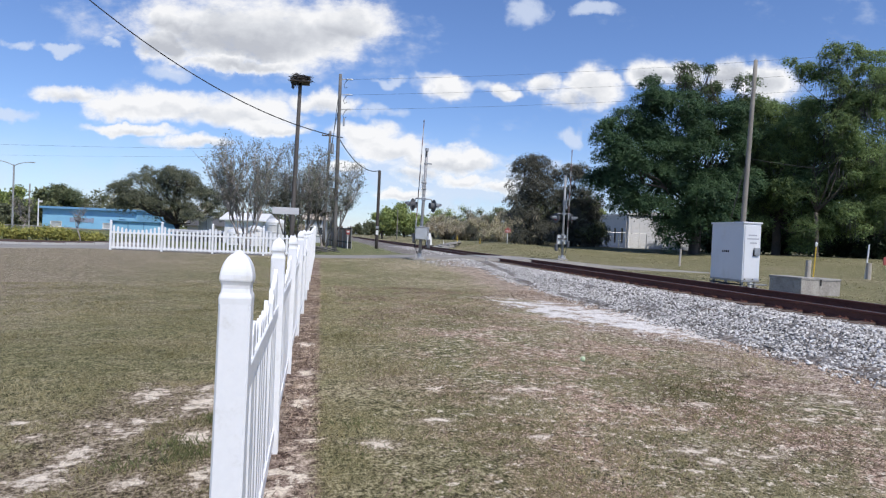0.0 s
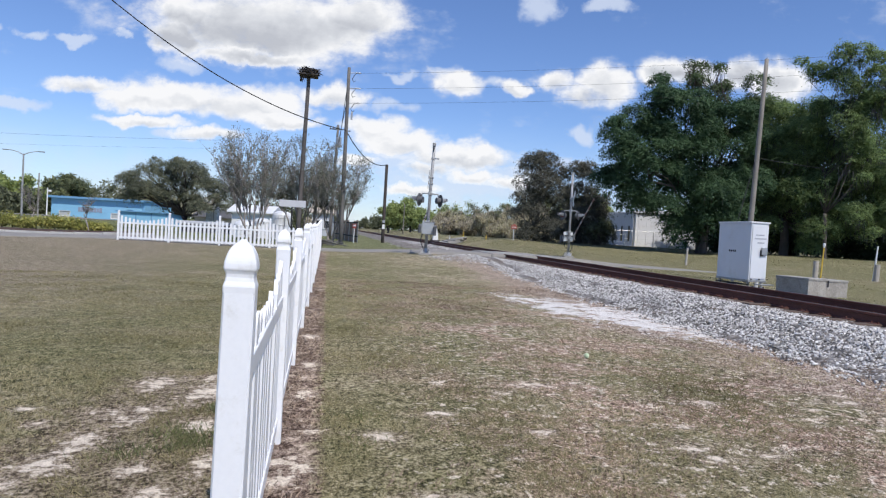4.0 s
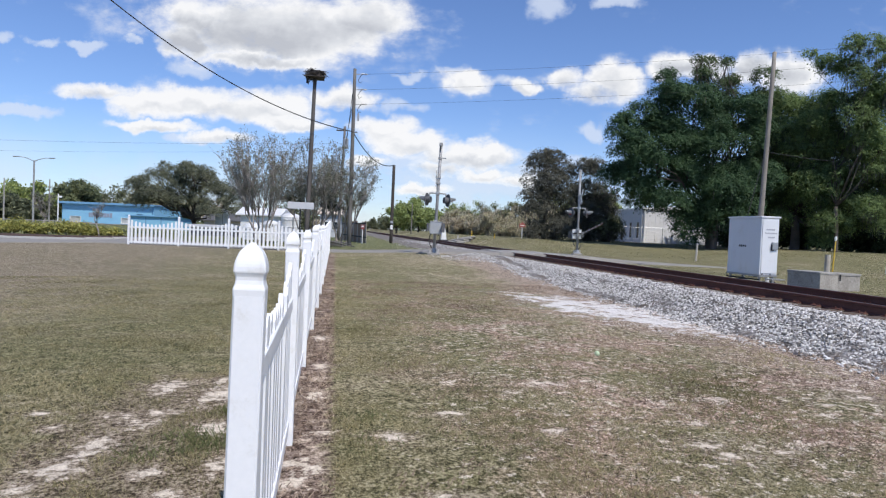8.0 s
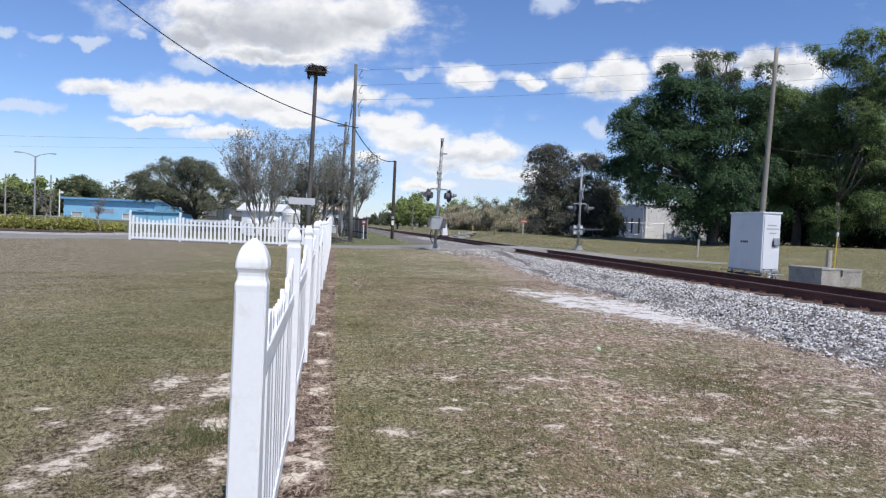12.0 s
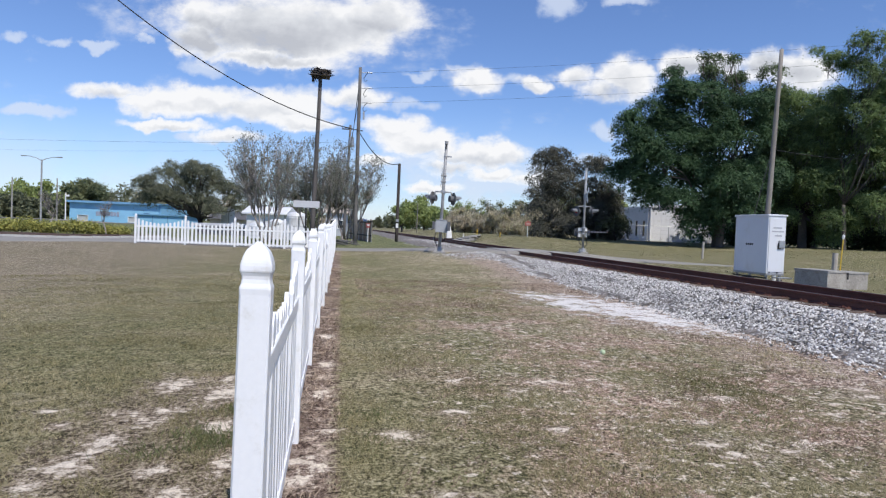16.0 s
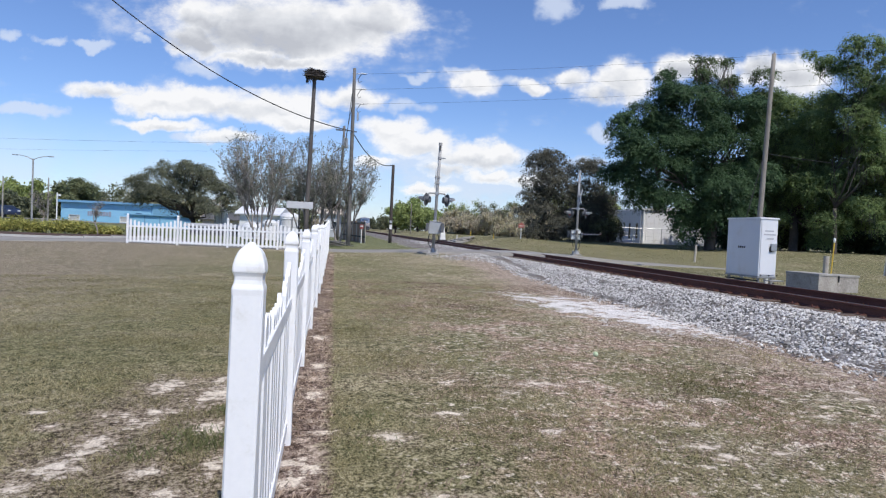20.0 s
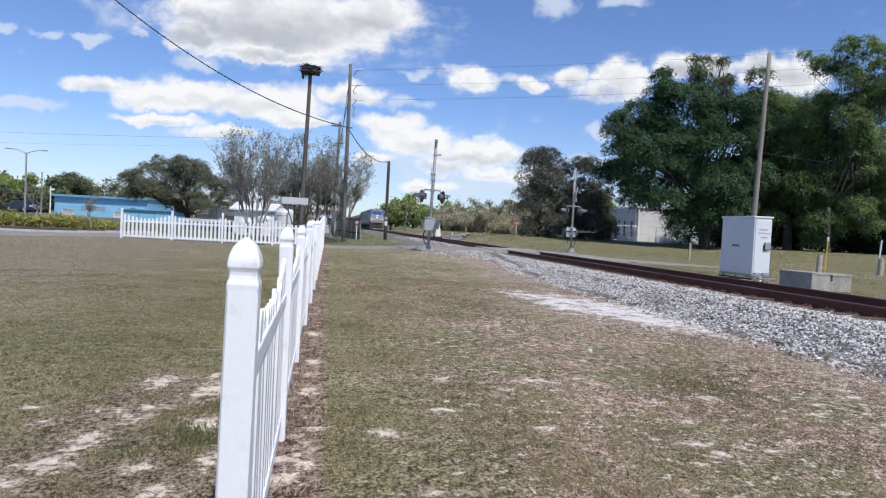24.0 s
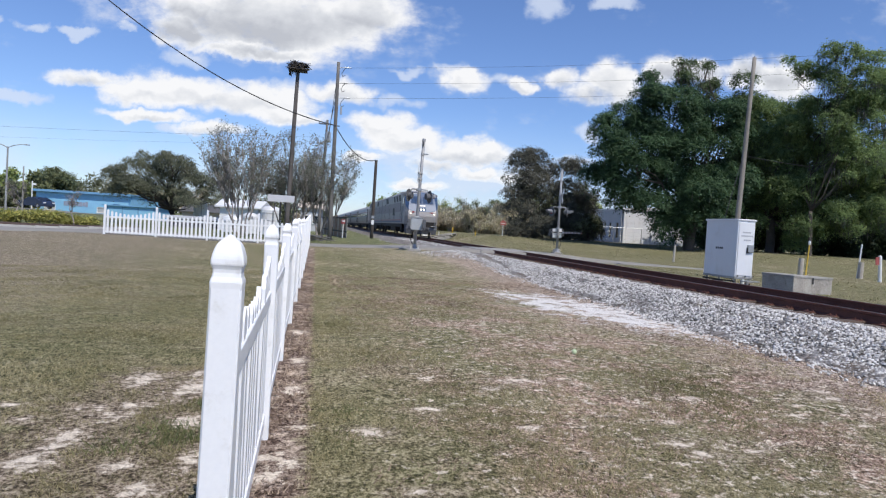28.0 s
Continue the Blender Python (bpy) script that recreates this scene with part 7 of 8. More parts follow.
for i in range(32):
    t = i / 31
    row = i % 3
    x, y = 18.0 + 9.5 * t + scrub.uniform(-0.8, 0.8) + 0.8 * row, 104.0 - 26 * t + 4.5 * row
    h = (3.2, 4.6, 5.9)[row] * scrub.uniform(0.85, 1.15)
    m = (SCRUB_LEAF if i % 2 else DRY_LEAF, GREY_LEAF if i % 2 else SCRUB_LEAF, FAR_LEAF if i % 3 else SCRUB_LEAF)[row]
    if t > 0.42:
        m = (SCRUB_LEAF, GREY_LEAF if i % 2 else SCRUB_LEAF, BUSH_LEAF if i % 2 else GREY_LEAF)[row]
    w = scrub.uniform(1.7, 2.4)
    tree("tangled tan winter scrub beside the track" if m == DRY_LEAF else "scrubby green thicket beside the track", (x, y), scatter_lobes(100 + i, (0, 0, h * 0.42), (w * 0.8, w * 0.6, h * 0.44), (14, 16, 24)[row], w * (0.34, 0.38, 0.46)[row]), 4200, 0.11, m, 0.05, h * 0.12, fill=0.15, gap=-0.45, freq=0.9, twigs=3, name="shrub", reed=1500 if row < 2 else 300)

for x, y, h in ((30.2, 88.0, 6.6), (32.6, 90.0, 7.2), (27.6, 92.0, 6.4), (35.0, 86.0, 6.4)):
    tree("olive green tree behind the scrub", (x, y), scatter_lobes(300 + int(x), (0, 0, h * 0.5), (2.0, 1.6, h * 0.38), 12, 1.1), 9000, 0.12, BUSH_LEAF, 0.14, h * 0.2, gap=-0.3, freq=0.7, clumps=420, pad=0.5)
for x, y, h in ((34.0, 84.0, 7.4), (37.2, 85.5, 7.8)):
    tree("sunlit yellow-green tree behind the white shed", (x, y), scatter_lobes(320 + int(x), (0, 0, h * 0.55), (2.0, 1.6, h * 0.34), 12, 1.1), 9000, 0.12, FRESH_LEAF, 0.14, h * 0.2, gap=-0.3, freq=0.7, clumps=420, pad=0.5)


def far_woods():
    """A low ragged tree belt all round, far away."""
    pts = []
    for k in range(420):
        a = 2 * math.pi * k / 420
        d = 330 + 60 * noise.noise((math.cos(a) * 3, math.sin(a) * 3, 0))
        x, y = d * math.sin(a), d * math.cos(a)
        if abs(x - TRACK_X) < 11:
            continue
        h = 9 + 5 * noise.noise((k * 0.35, 0, 2))
        c = rng.normal(0, 1, (90, 3)) * (3.2, 3.2, h * 0.28) + (x, y, h * 0.45)
        pts.append(c)
    v, f = leaf_quads(np.concatenate(pts), 1.1)
    return tagged(sheet("far_woods", v, f, WOODS_LEAF), "low distant belt of hazy green woods", "woods", kind="stuff")


far_woods()
for i, (x, y, h, m) in enumerate(((-3.5, 190, 4.6, GREY_LEAF), (1.0, 230, 4.6, GREY_LEAF), (-8, 170, 4.6, GREY_LEAF), (4.0, 290, 8.0, GREY_LEAF), (-14, 175, 7.0, GREY_LEAF), (19, 230, 5.5, GREY_LEAF), (16, 290, 5.0, GREY_LEAF), (27, 190, 7.5, GREY_LEAF), (-3, 130, 3.0, DRY_LEAF))):
    tree("far roadside tree along the line", (x, y), scatter_lobes(200 + i, (0, 0, h * 0.45), (3.2, 2.5, h * 0.36), 10, 1.8), 4500, 0.3, m, 0.16, h * 0.15, fill=0.3, gap=-0.4)

# scrub and rough grass along the right of way
def rough_grass():
    k = 16000
    x = rng.uniform(12.2, 46, k)
    y = rng.uniform(14, 66, k)
    q = np.array([noise.noise((a * 0.3, b * 0.3, 4)) for a, b in zip(x, y)])
    ok = (q > 0.05) & ((y - road_near(x) < -0.3) | (y - road_near(x) > 7.6))
    x, y = x[ok], y[ok]
    k = len(x)
    z = ground_z(x, y)
    h, w, b = rng.uniform(0.03, 0.08, k), rng.uniform(0.01, 0.035, k), rng.uniform(0, 6.28, k)
    v = np.stack([np.stack([x - np.cos(b) * w, y - np.sin(b) * w, z], -1), np.stack([x + np.cos(b) * w, y + np.sin(b) * w, z], -1), np.stack([x + rng.normal(0, 0.03, k), y, z + h], -1)], 1)
    return tagged(sheet("rough_grass", v.reshape(-1, 3), np.arange(3 * k).reshape(-1, 3), leafy("rough_grass_blade", (0.20, 0.19, 0.09), (0.42, 0.38, 0.22), 0.8, 0.5)), "rough straw-green grass beside the track", "grass", kind="stuff")


rough_grass()


# ---- the train ----
SILVER = surface("silver_loco_paint", (0.25, 0.236, 0.226), (0.37, 0.35, 0.335), 0.5, 0.1, 20, 0.4, 0.03, 0, (0.26, 0.24, 0.22))
STAINLESS = surface("ribbed_stainless_steel", (0.25, 0.236, 0.23), (0.36, 0.342, 0.335), 0.5, 0.2, 20, 0.4, 0.03, 0, (0.3, 0.28, 0.26))
NAVY = surface("navy_blue_paint", (0.036, 0.07, 0.145), (0.058, 0.108, 0.205), 0.45, 0.0, 20, 0.5, 0.02)
MAUVE_BAND = surface("dull_mauve_side_tone", (0.165, 0.145, 0.155), (0.24, 0.212, 0.222), 0.5, 0.1, 20, 0.4, 0.03)
UNDER = surface("sooty_underframe", (0.015, 0.014, 0.013), (0.05, 0.045, 0.042), 0.8, 0.2, 15, 1.0, 0.2)
WHEEL_STEEL = surface("dark_wheel_steel", (0.05, 0.045, 0.042), (0.14, 0.13, 0.12), 0.5, 0.6, 20, 2, 0.1)
TRAIN_GLASS = surface("tinted_train_glass", (0.012, 0.016, 0.022), (0.025, 0.03, 0.04), 0.08, 0, 6, 0.5, 0)
# the sky's reflection is put into the glass colour as blue
SCREEN_GLASS = surface("sky_reflecting_blue_windscreen", (0.03, 0.055, 0.105), (0.05, 0.082, 0.145), 0.1, 0, 6, 0.5, 0)
TRAIN_RED = surface("red_stripe_paint", (0.35, 0.03, 0.03), (0.45, 0.05, 0.05), 0.4, 0, 20, 1, 0.02)
HEADLIGHT = glow("lit_headlight", (1.0, 0.93, 0.8), 3.6)
DITCH_LIGHT = glow("lit_ditch_light", (1.0, 0.93, 0.8), 1.6)

DARK_LENS = surface("unlit_lens", (0.10, 0.10, 0.11), (0.2, 0.2, 0.21), 0.2, 0, 20, 3, 0)
WHEELSETS = []


def wheelset(parent, y, z=0.51, r=0.51):
    w = empty("wheelset")
    w.parent = parent
    w.matrix_local = pose(0, y, z)
    for sx in (-1, 1):
        bm = tube([(sx * 0.70, 0, 0), (sx * 0.72, 0, 0), (sx * 0.735, 0, 0), (sx * 0.84, 0, 0)], [r + 0.02, r + 0.02, r, r - 0.01], 20)
        wh = part("wheel", bm, WHEEL_STEEL, w)
        part("hub", disc(0.16, 0.05, 12, (sx * 0.86, 0, 0)), UNDER, wh)
    part("axle", tube([(-0.7, 0, 0), (0.7, 0, 0)], 0.09, 10), WHEEL_STEEL, w)
    return w


def truck(vehicle, y, base, length):
    t = empty("truck")
    t.parent = vehicle
    t.matrix_local = pose(0, y, 0)
    for sx in (-1, 1):
        ring = [(-length / 2, 0.45), (-length / 2 + 0.15, 0.75), (-base / 2, 0.82), (0, 0.62), (base / 2, 0.82), (length / 2 - 0.15, 0.75), (length / 2, 0.45), (base / 2, 0.42), (0, 0.35), (-base / 2, 0.42)]
        part("side_frame", loft([[(sx * x, a, b) for a, b in ring] for x in (0.98, 1.14)]), UNDER, t)
        for k in (-base / 2, base / 2):
            part("axle_box", box((0.16, 0.3, 0.3), (sx * 1.18, k, 0.52), 0.03), UNDER, t)
        part("spring", tube([(sx * 1.1, 0, 0.5), (sx * 1.1, 0, 0.95)], 0.13, 10), UNDER, t)
    part("bolster", box((2.0, 0.5, 0.3), (0, 0, 0.85), 0.03), UNDER, t)
    return t


def body_ring(y, half, z0, z1, shoulder, crown, tuck=0.0):
    """A carbody outline: upright sides, sloped shoulders, low crown."""
    return [(-half + tuck, y, z0), (half - tuck, y, z0), (half, y, z0 + 0.25), (half, y, z1 - shoulder), (half - shoulder * 0.75, y, z1 - shoulder * 0.28), (half - shoulder * 1.7, y, z1 - 0.02), (0, y, z1 + crown), (-half + shoulder * 1.7, y, z1 - 0.02), (-half + shoulder * 0.75, y, z1 - shoulder * 0.28), (-half, y, z1 - shoulder)] + [(-half, y, z0 + 0.25)]


def locomotive(label, lit=True):
    """The nose is at y = 0; the body reaches back along +y."""
    L = empty("locomotive", label=label, category="locomotive", group="train")
    W, Z0, Z1 = 1.54, 1.15, 4.24
    body = part("carbody", loft([body_ring(y, W - (0.012 if y < 2 else 0), Z0, Z1 - (0.14 if y < 2 else 0), 0.26, 0.08) for y in (1.55, 2.35, 5.0, 12.0, 20.9)]), SILVER, L, "silver-grey slab-sided carbody")
    # cab: lower nose and raked front
    low = loft([
        [(-1.30, 0.16, 1.15), (1.30, 0.16, 1.15), (1.54, 0.75, 1.15), (1.54, 2.35, 1.15), (-1.54, 2.35, 1.15), (-1.54, 0.75, 1.15)],
        [(-1.30, 0.05, 1.9), (1.30, 0.05, 1.9), (1.54, 0.62, 1.9), (1.54, 2.35, 1.9), (-1.54, 2.35, 1.9), (-1.54, 0.62, 1.9)],
        [(-1.28, 0.13, 2.30), (1.28, 0.13, 2.30), (1.54, 0.69, 2.30), (1.54, 2.35, 2.30), (-1.54, 2.35, 2.30), (-1.54, 0.69, 2.30)]])
    part("lower_nose", low, SILVER, L, "silver lower nose")
    up = loft([
        [(-1.27, 0.14, 2.30), (1.27, 0.14, 2.30), (1.54, 0.70, 2.30), (1.54, 1.0, 2.30), (-1.54, 1.0, 2.30), (-1.54, 0.70, 2.30)],
        [(-1.22, 0.48, 3.0), (1.22, 0.48, 3.0), (1.535, 1.0, 3.0), (1.535, 1.5, 3.0), (-1.535, 1.5, 3.0), (-1.535, 1.0, 3.0)],
        [(-1.10, 1.02, 3.8), (1.10, 1.02, 3.8), (1.53, 1.45, 3.8), (1.53, 2.34, 3.8), (-1.53, 2.34, 3.8), (-1.53, 1.45, 3.8)],
        [(-0.95, 1.30, 4.15), (0.95, 1.30, 4.15), (1.22, 1.7, 4.12), (1.22, 2.34, 4.12), (-1.22, 2.34, 4.12), (-1.22, 1.7, 4.12)],
        [(-0.6, 1.75, 4.27), (0.6, 1.75, 4.27), (0.8, 1.95, 4.27), (0.8, 2.34, 4.28), (-0.8, 2.34, 4.28), (-0.8, 1.95, 4.27)]])
    cab = part("cab", up, SILVER, L, "silver raked cab shell")

    def shield(z, wrap, inset):
        """A ring of the blue front at one height: round the raked face and part of the way over its corners."""
        zs = (2.30, 3.0, 3.8, 4.15)
        fw, fy = np.interp(z, zs, (1.27, 1.22, 1.10, 0.95)), np.interp(z, zs, (0.14, 0.48, 1.02, 1.30))
        ow, oy = np.interp(z, zs, (1.54, 1.535, 1.53, 1.22)), np.interp(z, zs, (0.70, 1.0, 1.45, 1.70))
        fw = float(fw) * inset
        cx, cy = fw + (float(ow) - fw) * wrap, float(fy) + (float(oy) - float(fy)) * wrap
        front = [(-cx, cy, z), (-fw, float(fy), z), (fw, float(fy), z), (cx, cy, z)]
        return [(a * 1.012, b - 0.022, c) for a, b, c in front] + [(a, b + 0.02, c) for a, b, c in reversed(front)]
    rows = ((2.31, 0.0, 0.62), (2.40, 0.0, 0.90), (2.52, 0.15, 1.0), (2.70, 0.55, 1.0), (2.95, 0.80, 1.0), (3.30, 0.90, 1.0), (3.60, 0.92, 1.0), (3.85, 0.90, 1.0), (4.0, 0.85, 1.0), (4.13, 0.75, 1.0))
    part("front_panel", loft([shield(*q) for q in rows]), NAVY, L, "navy blue rounded cab front")
    # windscreens lie just proud of the raked face
    def on_face(x, z):
        t = (z - 3.0) / 0.8
        return (x, 0.48 + 0.54 * t - 0.05, z + 0.01)
    for sx in (-1, 1):
        ring = [on_face(sx * 0.05, 3.06), on_face(sx * 1.02, 3.06), on_face(sx * 0.96, 3.70), on_face(sx * 0.05, 3.70)]
        back = [(x, y + 0.02, z) for x, y, z in ring]
        ws = part("windscreen", loft([ring, back]), SCREEN_GLASS, cab, "windscreen with the sky's reflection put into its blue")
        part("wiper", tube([on_face(sx * 0.5, 3.1), on_face(sx * 0.75, 3.5)], 0.015, 5), BLACK_METAL, ws)
        part("side_window", box((0.02, 0.62, 0.55), (sx * 1.545, 1.95, 3.3), 0.01), TRAIN_GLASS, L, "dark cab side window")
        part("cab_door", box((0.03, 0.62, 1.75), (sx * 1.55, 3.0, 2.1), 0.01), SILVER, L)
        part("grab_rail", tube([(sx * 1.6, 2.62, 1.3), (sx * 1.6, 2.62, 3.0)], 0.02, 6), GALVANISED, L)
        hl = part("headlight", disc(0.068, 0.06, 16, (sx * 0.13, 0.13, 2.50), axis="Y"), HEADLIGHT if lit else DARK_LENS, L, "lit round headlight" if lit else "dark headlight")
        dl = part("ditch_light", disc(0.055, 0.08, 16, (sx * 1.08, 0.03, 2.12), axis="Y"), DITCH_LIGHT if lit else DARK_LENS, L, "lit round ditch light" if lit else "dark ditch light")
        part("marker_lamp", box((0.18, 0.05, 0.1), (sx * 0.85, 0.09, 2.25), 0.01), LENS_RED, L)
        part("number_board", box((0.46, 0.05, 0.2), (sx * 0.62, 1.14, 3.98), 0.02), BLACK_METAL, cab)
        for k in range(4):
            part("number_bar", box((0.06, 0.02, 0.12), (sx * 0.62 - 0.15 + 0.1 * k, 1.11, 3.98)), WHITE_PAINT, cab)
        # roof shoulder louvres and side grilles
        for y, n_ in ((3.9, 1.25), (6.1, 1.1), (8.2, 1.1), (14.6, 2.0)):
            q = part("louvre", loft([[(x, y - 0.3, 3.30), (x, y + n_ - 0.3, 3.30), (x, y + n_ + 0.3, 3.90), (x, y + 0.3, 3.90)] for x in (sx * 1.53, sx * 1.56)]), BLACK_METAL, L, "black air-intake louvre")
        part("grille", box((0.03, 1.1, 0.75), (sx * 1.55, 9.2, 2.35), 0.01), BLACK_METAL, L, "black side grille")
        part("skirt", box((0.06, 18.2, 0.42), (sx * 1.5, 11.6, 1.05), 0.01), UNDER, L, "dark lower skirt")
        part("red_stripe", box((0.012, 18.4, 0.07), (sx * 1.548, 11.7, 1.50)), TRAIN_RED, L)
        part("blue_stripe", box((0.012, 18.4, 0.13), (sx * 1.548, 11.7, 1.36)), NAVY, L)
        # a darker mauve-grey band along the middle of the side
        part("side_band", box((0.016, 16.6, 0.92), (sx * 1.542, 12.2, 2.72)), MAUVE_BAND, L, "dull mauve-grey side band")
        for k in range(4):
            part("panel_seam", box((0.024, 0.03, 1.6), (sx * 1.545, 3.8 + 4.6 * k, 2.45)), UNDER, L)
        part("step_well", box((0.25, 0.5, 0.9), (sx * 1.4, 2.95, 0.75), 0.02), UNDER, L)
    part("emblem", box((0.55, 0.03, 0.14), (0, 0.36, 2.85), 0.005, turn=pose(0, 0, 0, -30)), WHITE_PAINT, cab, "pale emblem bar")
    part("housing", box((0.62, 0.1, 0.3), (0, 0.20, 2.50), 0.03), NAVY, L)
    # pilot, coupler, hoses
    pil = loft([[(-1.35, 0.25, 0.28), (1.35, 0.25, 0.28), (1.45, 0.7, 0.28), (-1.45, 0.7, 0.28)], [(-1.40, 0.10, 0.72), (1.40, 0.10, 0.72), (1.5, 0.7, 0.72), (-1.5, 0.7, 0.72)], [(-1.32, 0.17, 1.15), (1.32, 0.17, 1.15), (1.5, 0.8, 1.15), (-1.5, 0.8, 1.15)]])
    part("pilot", pil, FLASHER_GREY, L, "dull grey snow-plough pilot")
    part("front_plate", loft([[(-1.22, 0.10, 0.95), (1.22, 0.10, 0.95), (1.3, 0.3, 0.95), (-1.3, 0.3, 0.95)], [(-1.24, -0.01, 1.40), (1.24, -0.01, 1.40), (1.34, 0.2, 1.40), (-1.34, 0.2, 1.40)]]), UNDER, L, "sooty front buffer plate")
    for sx in (-1, 1):
        part("front_step", box((0.42, 0.16, 0.05), (sx * 1.0, -0.06, 1.05), 0.01), GALVANISED, L)
        part("grab_iron", tube([(sx * 1.12, -0.04, 1.2), (sx * 1.12, -0.09, 1.3), (sx * 1.12, -0.09, 1.75), (sx * 1.12, 0.0, 1.85)], 0.018, 6), GALVANISED, L)
    cp = part("coupler", box((0.3, 0.7, 0.32), (0, -0.05, 0.88), 0.05), UNDER, L)
    for k in (-0.5, -0.35, 0.35, 0.5):
        part("hose", tube([(k, 0.1, 1.0), (k * 1.1, -0.1, 0.75), (k * 1.2, 0.05, 0.5)], 0.03, 6), BLACK_PLASTIC, L)
    part("fuel_tank", box((2.7, 4.6, 0.75), (0, 10.6, 0.75), 0.12), UNDER, L)
    part("underframe", box((2.6, 19.0, 0.25), (0, 11.4, 1.05), 0.02), UNDER, L)
    part("exhaust", box((0.9, 1.4, 0.14), (0, 11.0, Z1 + 0.1), 0.03), UNDER, L)
    part("horn", box((0.4, 0.5, 0.16), (0, 3.2, Z1 + 0.12), 0.04), BLACK_METAL, L)
    part("roof_fan", disc(0.6, 0.12, 18, (0, 15.5, Z1 + 0.08), axis="Z"), UNDER, L)
    part("roof_fan", disc(0.6, 0.12, 18, (0, 17.2, Z1 + 0.08), axis="Z"), UNDER, L)
    for y in (4.1, 17.2):
        t = truck(L, y, 2.74, 4.2)
        for k in (-1.37, 1.37):
            WHEELSETS.append(wheelset(L, y + k))
    return L


def coach(label):
    """A ribbed passenger car, 25.9 m long; its front end is at y = 0."""
    C = empty("passenger_car", label=label, category="railway car", group="train")
    W, Z0, Z1 = 1.55, 1.05, 4.05
    def ring(y, s=1.0):
        prof = [(1.38, 1.02), (1.50, 1.35), (1.56, 2.0), (1.55, 2.8), (1.40, 3.35), (1.05, 3.75), (0.55, 3.98), (0, 4.06)]
        right = [(x * s, y, z) for x, z in prof]
        return right + [(-x, q, z) for x, q, z in right[-2::-1]]
    part("shell", loft([ring(0.35, 0.97), ring(0.6), ring(13), ring(25.2), ring(25.45, 0.97)]), STAINLESS, C, "silver rounded carbody")
    for sx in (-1, 1):
        part("window_band", box((0.012, 21.0, 0.62), (sx * 1.572, 12.9, 2.42)), NAVY, C, "dark band along the windows")
        for k in range(11):
            part("window", box((0.012, 1.35, 0.5), (sx * 1.582, 3.4 + 1.9 * k, 2.42), 0.004), TRAIN_GLASS, C)
        for k in range(5):
            part("rib", box((0.03, 24.2, 0.03), (sx * (1.53 + 0.008 * k), 12.9, 1.4 + 0.13 * k)), STAINLESS, C)
        for y in (1.5, 24.3):
            part("door", box((0.03, 0.9, 2.1), (sx * 1.565, y, 2.2), 0.01), UNDER, C)
        part("red_stripe", box((0.012, 24.4, 0.06), (sx * 1.578, 12.9, 2.80)), TRAIN_RED, C)
    part("underframe", box((2.5, 24.4, 0.25), (0, 12.9, 0.95), 0.02), UNDER, C)
    for y, n_ in ((8.0, 2.2), (11.6, 3.0), (16.0, 2.6)):
        part("equipment_box", box((2.4, n_, 0.55), (0, y, 0.62), 0.03), UNDER, C)
    part("diaphragm", box((1.1, 0.34, 2.4), (0, 0.17, 2.25), 0.04), BLACK_PLASTIC, C)
    part("diaphragm", box((1.1, 0.34, 2.4), (0, 25.63, 2.25), 0.04), BLACK_PLASTIC, C)
    for y in (3.7, 22.1):
        truck(C, y, 2.59, 3.6)
        for k in (-1.3, 1.3):
            wheelset(C, y + k, 0.46, 0.46)
    return C


lead = locomotive("silver and navy diesel locomotive leading the train, headlights lit")
second = locomotive("second silver diesel locomotive coupled back to back behind the first", False)
coaches = [coach("ribbed silver passenger car with a dark window band")]
for i in range(6):
    coaches.append(copy_thing(coaches[0], Matrix()))
VEHICLES = [(lead, 0.0, 0), (second, 42.2, 180)] + [(c, 42.5 + 26.0 * i, 0) for i, c in enumerate(coaches)]


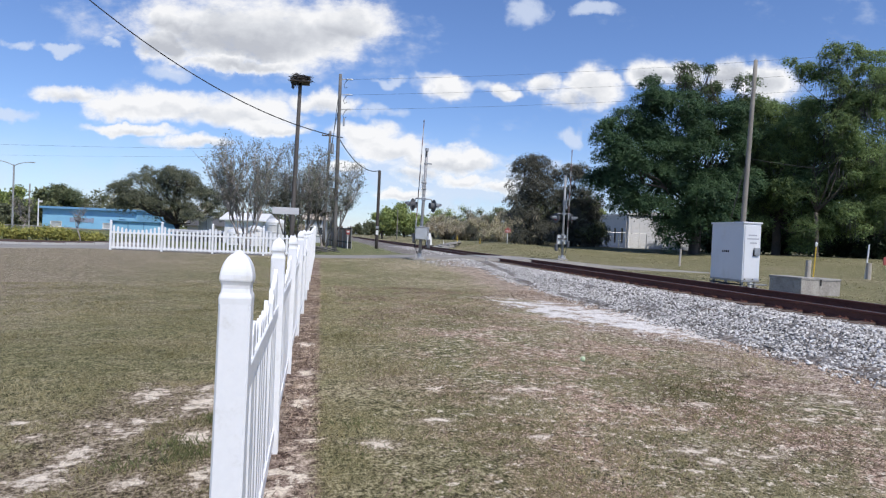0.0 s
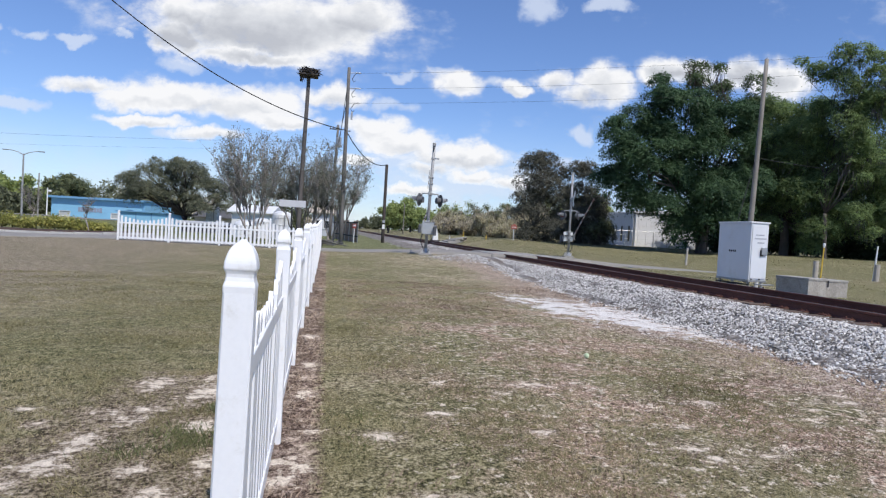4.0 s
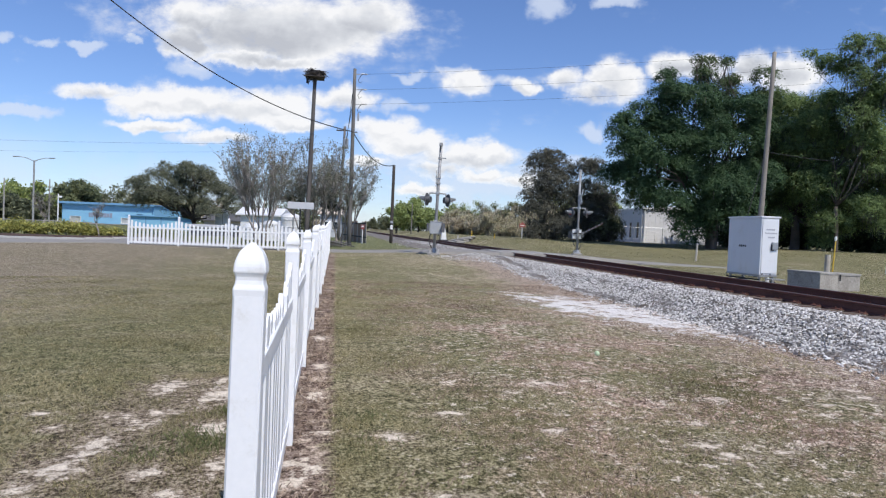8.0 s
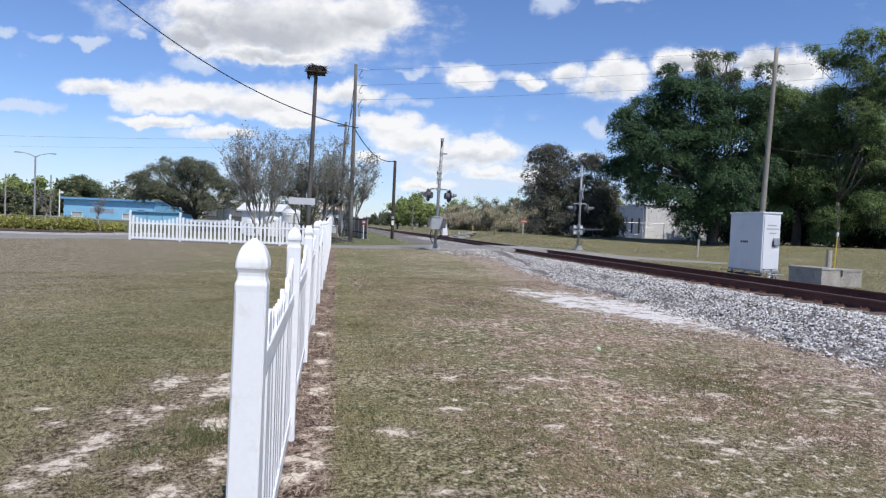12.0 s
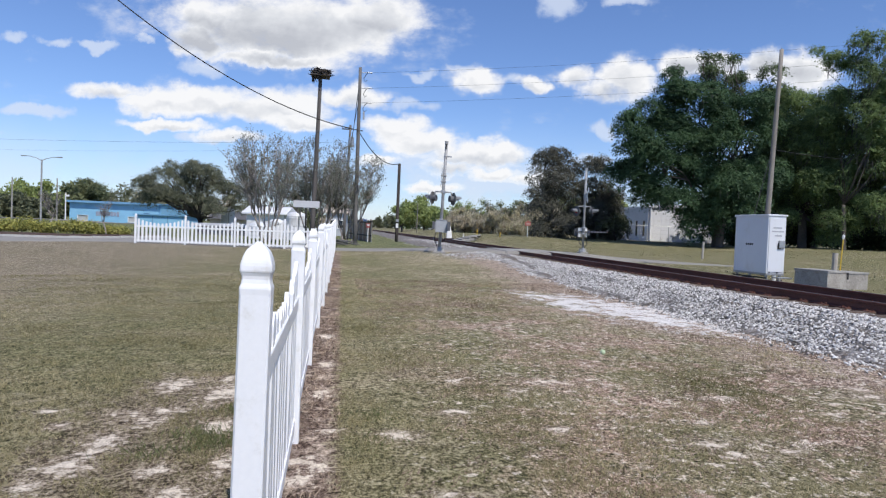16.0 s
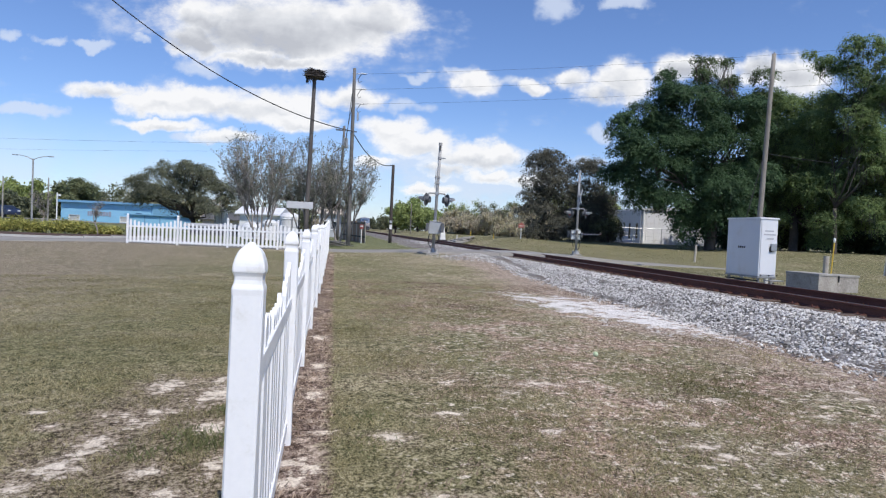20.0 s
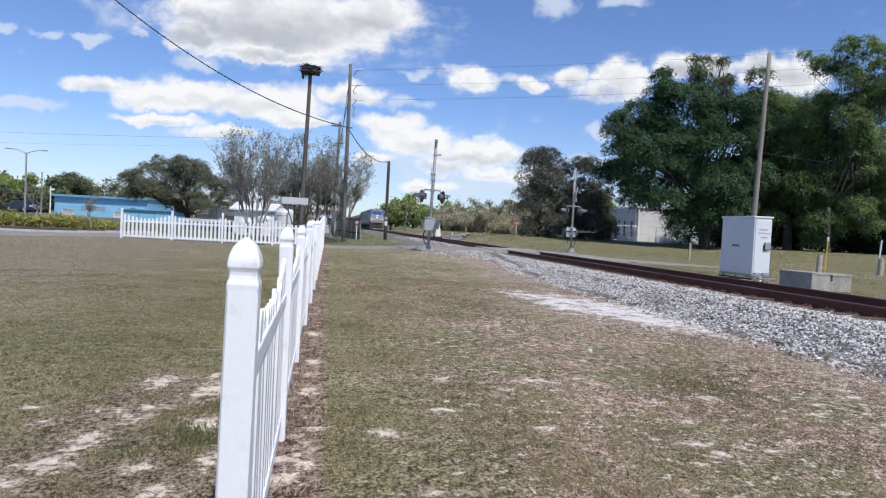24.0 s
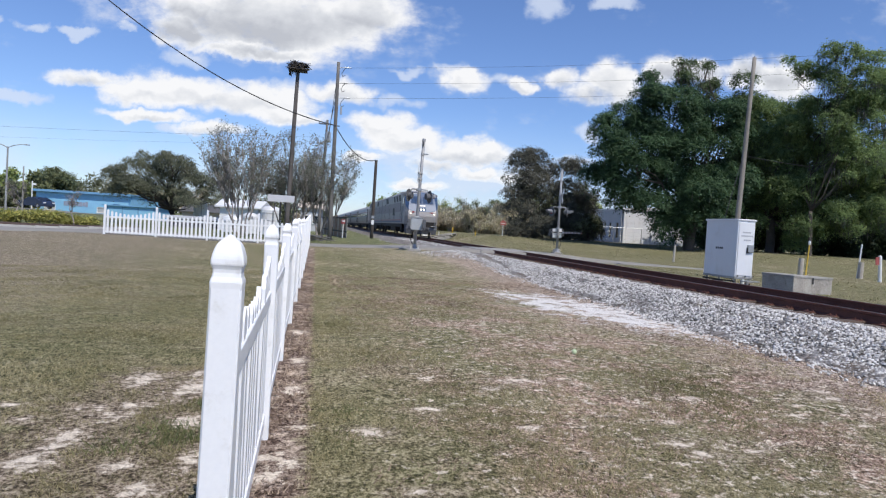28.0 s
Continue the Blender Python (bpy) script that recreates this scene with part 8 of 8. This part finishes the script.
# ---- the car on the street behind the hedge ----
def build_car():
    c = empty("car", label="dark blue saloon car creeping along behind the hedge", category="car")
    CAR_BLUE = surface("dark_blue_car_paint", (0.035, 0.05, 0.09), (0.055, 0.075, 0.13), 0.18, 0.4, 20, 0.8, 0)
    prof = [(-2.3, 0.35), (-2.32, 0.75), (-2.2, 0.95), (-1.2, 1.02), (-0.5, 1.42), (0.9, 1.46), (1.7, 1.08), (2.25, 1.0), (2.32, 0.6), (2.25, 0.3)]
    part("body", loft([[(x * k, y, 0.35 + (z - 0.35) * j) for x, z in prof] for y, k, j in ((-0.9, 0.95, 0.92), (-0.78, 1, 1.0), (0.78, 1, 1.0), (0.9, 0.95, 0.92))]), CAR_BLUE, c)
    for sy in (-1, 1):
        part("side_glass", loft([[(-0.95, sy * y, 1.05), (-0.42, sy * y * 0.97, 1.36), (0.82, sy * y * 0.97, 1.40), (1.45, sy * y, 1.08)] for y in (0.86, 0.885)]), TRAIN_GLASS, c)
        for x in (-1.4, 1.4):
            w = part("wheel", disc(0.33, 0.22, 18, (x, sy * 0.8, 0.33), axis="Y"), BLACK_PLASTIC, c)
            part("rim", disc(0.2, 0.23, 12, (x, sy * 0.805, 0.33), axis="Y"), GALVANISED, w)
        part("headlight", box((0.1, 0.35, 0.14), (2.27, sy * 0.62, 0.78), 0.02), WHITE_PAINT, c)
        part("tail_light", box((0.08, 0.35, 0.14), (-2.28, sy * 0.62, 0.82), 0.02), LENS_RED, c)
    part("windscreen", loft([[(1.0, -0.7, 1.42), (1.0, 0.7, 1.42), (1.68, 0.78, 1.1), (1.68, -0.78, 1.1)], [(1.02, -0.7, 1.44), (1.02, 0.7, 1.44), (1.70, 0.78, 1.12), (1.70, -0.78, 1.12)]]), TRAIN_GLASS, c)
    part("rear_glass", loft([[(-0.6, -0.7, 1.38), (-0.6, 0.7, 1.38), (-1.15, 0.78, 1.06), (-1.15, -0.78, 1.06)], [(-0.62, -0.7, 1.40), (-0.62, 0.7, 1.40), (-1.17, 0.78, 1.08), (-1.17, -0.78, 1.08)]]), TRAIN_GLASS, c)
    return c


car = build_car()


# ---- what moves ----
SPEED, NOSE_AT_END = 18.3, 56.6


def motions():
    times = [0, 0.1, 0.3] + [i * 1.0 for i in range(1, 28)] + [27.7, 27.9, 28.0]
    for ob, back, turn in VEHICLES:
        walk(ob, [(t, pose(TRACK_X, NOSE_AT_END + SPEED * (28.0 - t) + back, RAIL_Z, 0, 0, turn)) for t in times])
    # the leading locomotive's wheels roll: a row every 1/30 s keeps each step under a quarter turn
    for w in WHEELSETS[:4]:
        at = w.matrix_local.translation
        walk(w, [(k / 30, pose(at.x, at.y, at.z, math.degrees(SPEED * k / 30 / 0.51) % 360)) for k in range(28 * 30 + 1)])
    gate = [(0, 80), (0.5, 64), (1, 52), (1.5, 41), (2, 31), (2.5, 26.5), (3, 22), (3.5, 17), (4.2, 8), (5.0, 1), (5.4, 0), (28, 0)]
    walk(gate_a, [(t, pose(0, -0.02, 1.30, a)) for t, a in gate])
    later = [(0, 86), (0.5, 68), (1, 52), (2, 38), (3, 27), (4.5, 20), (6, 14), (7.5, 7.5), (9, 2), (9.8, 0), (28, 0)]
    walk(gate_b, [(t, pose(0, -0.02, 1.30, a)) for t, a in later])
    way = [(0, -60.0), (8, -54.0), (15, -48.6), (17.5, -46.2), (19.5, -43.8), (21, -42.5), (23.5, -40.6), (25, -38.9), (26, -37.9), (27, -37.1), (28, -36.3)]
    walk(car, [(t, pose(x + 0.8, 90.5, gz(x, 90.5) + 0.12, 0, 0, -32)) for t, x in way])
    walk(clouds, [(t, cloud_pose(-40 + 72 * t / 28)) for t in (0, 0.3, 7, 14, 21, 27.7, 28)])


motions()
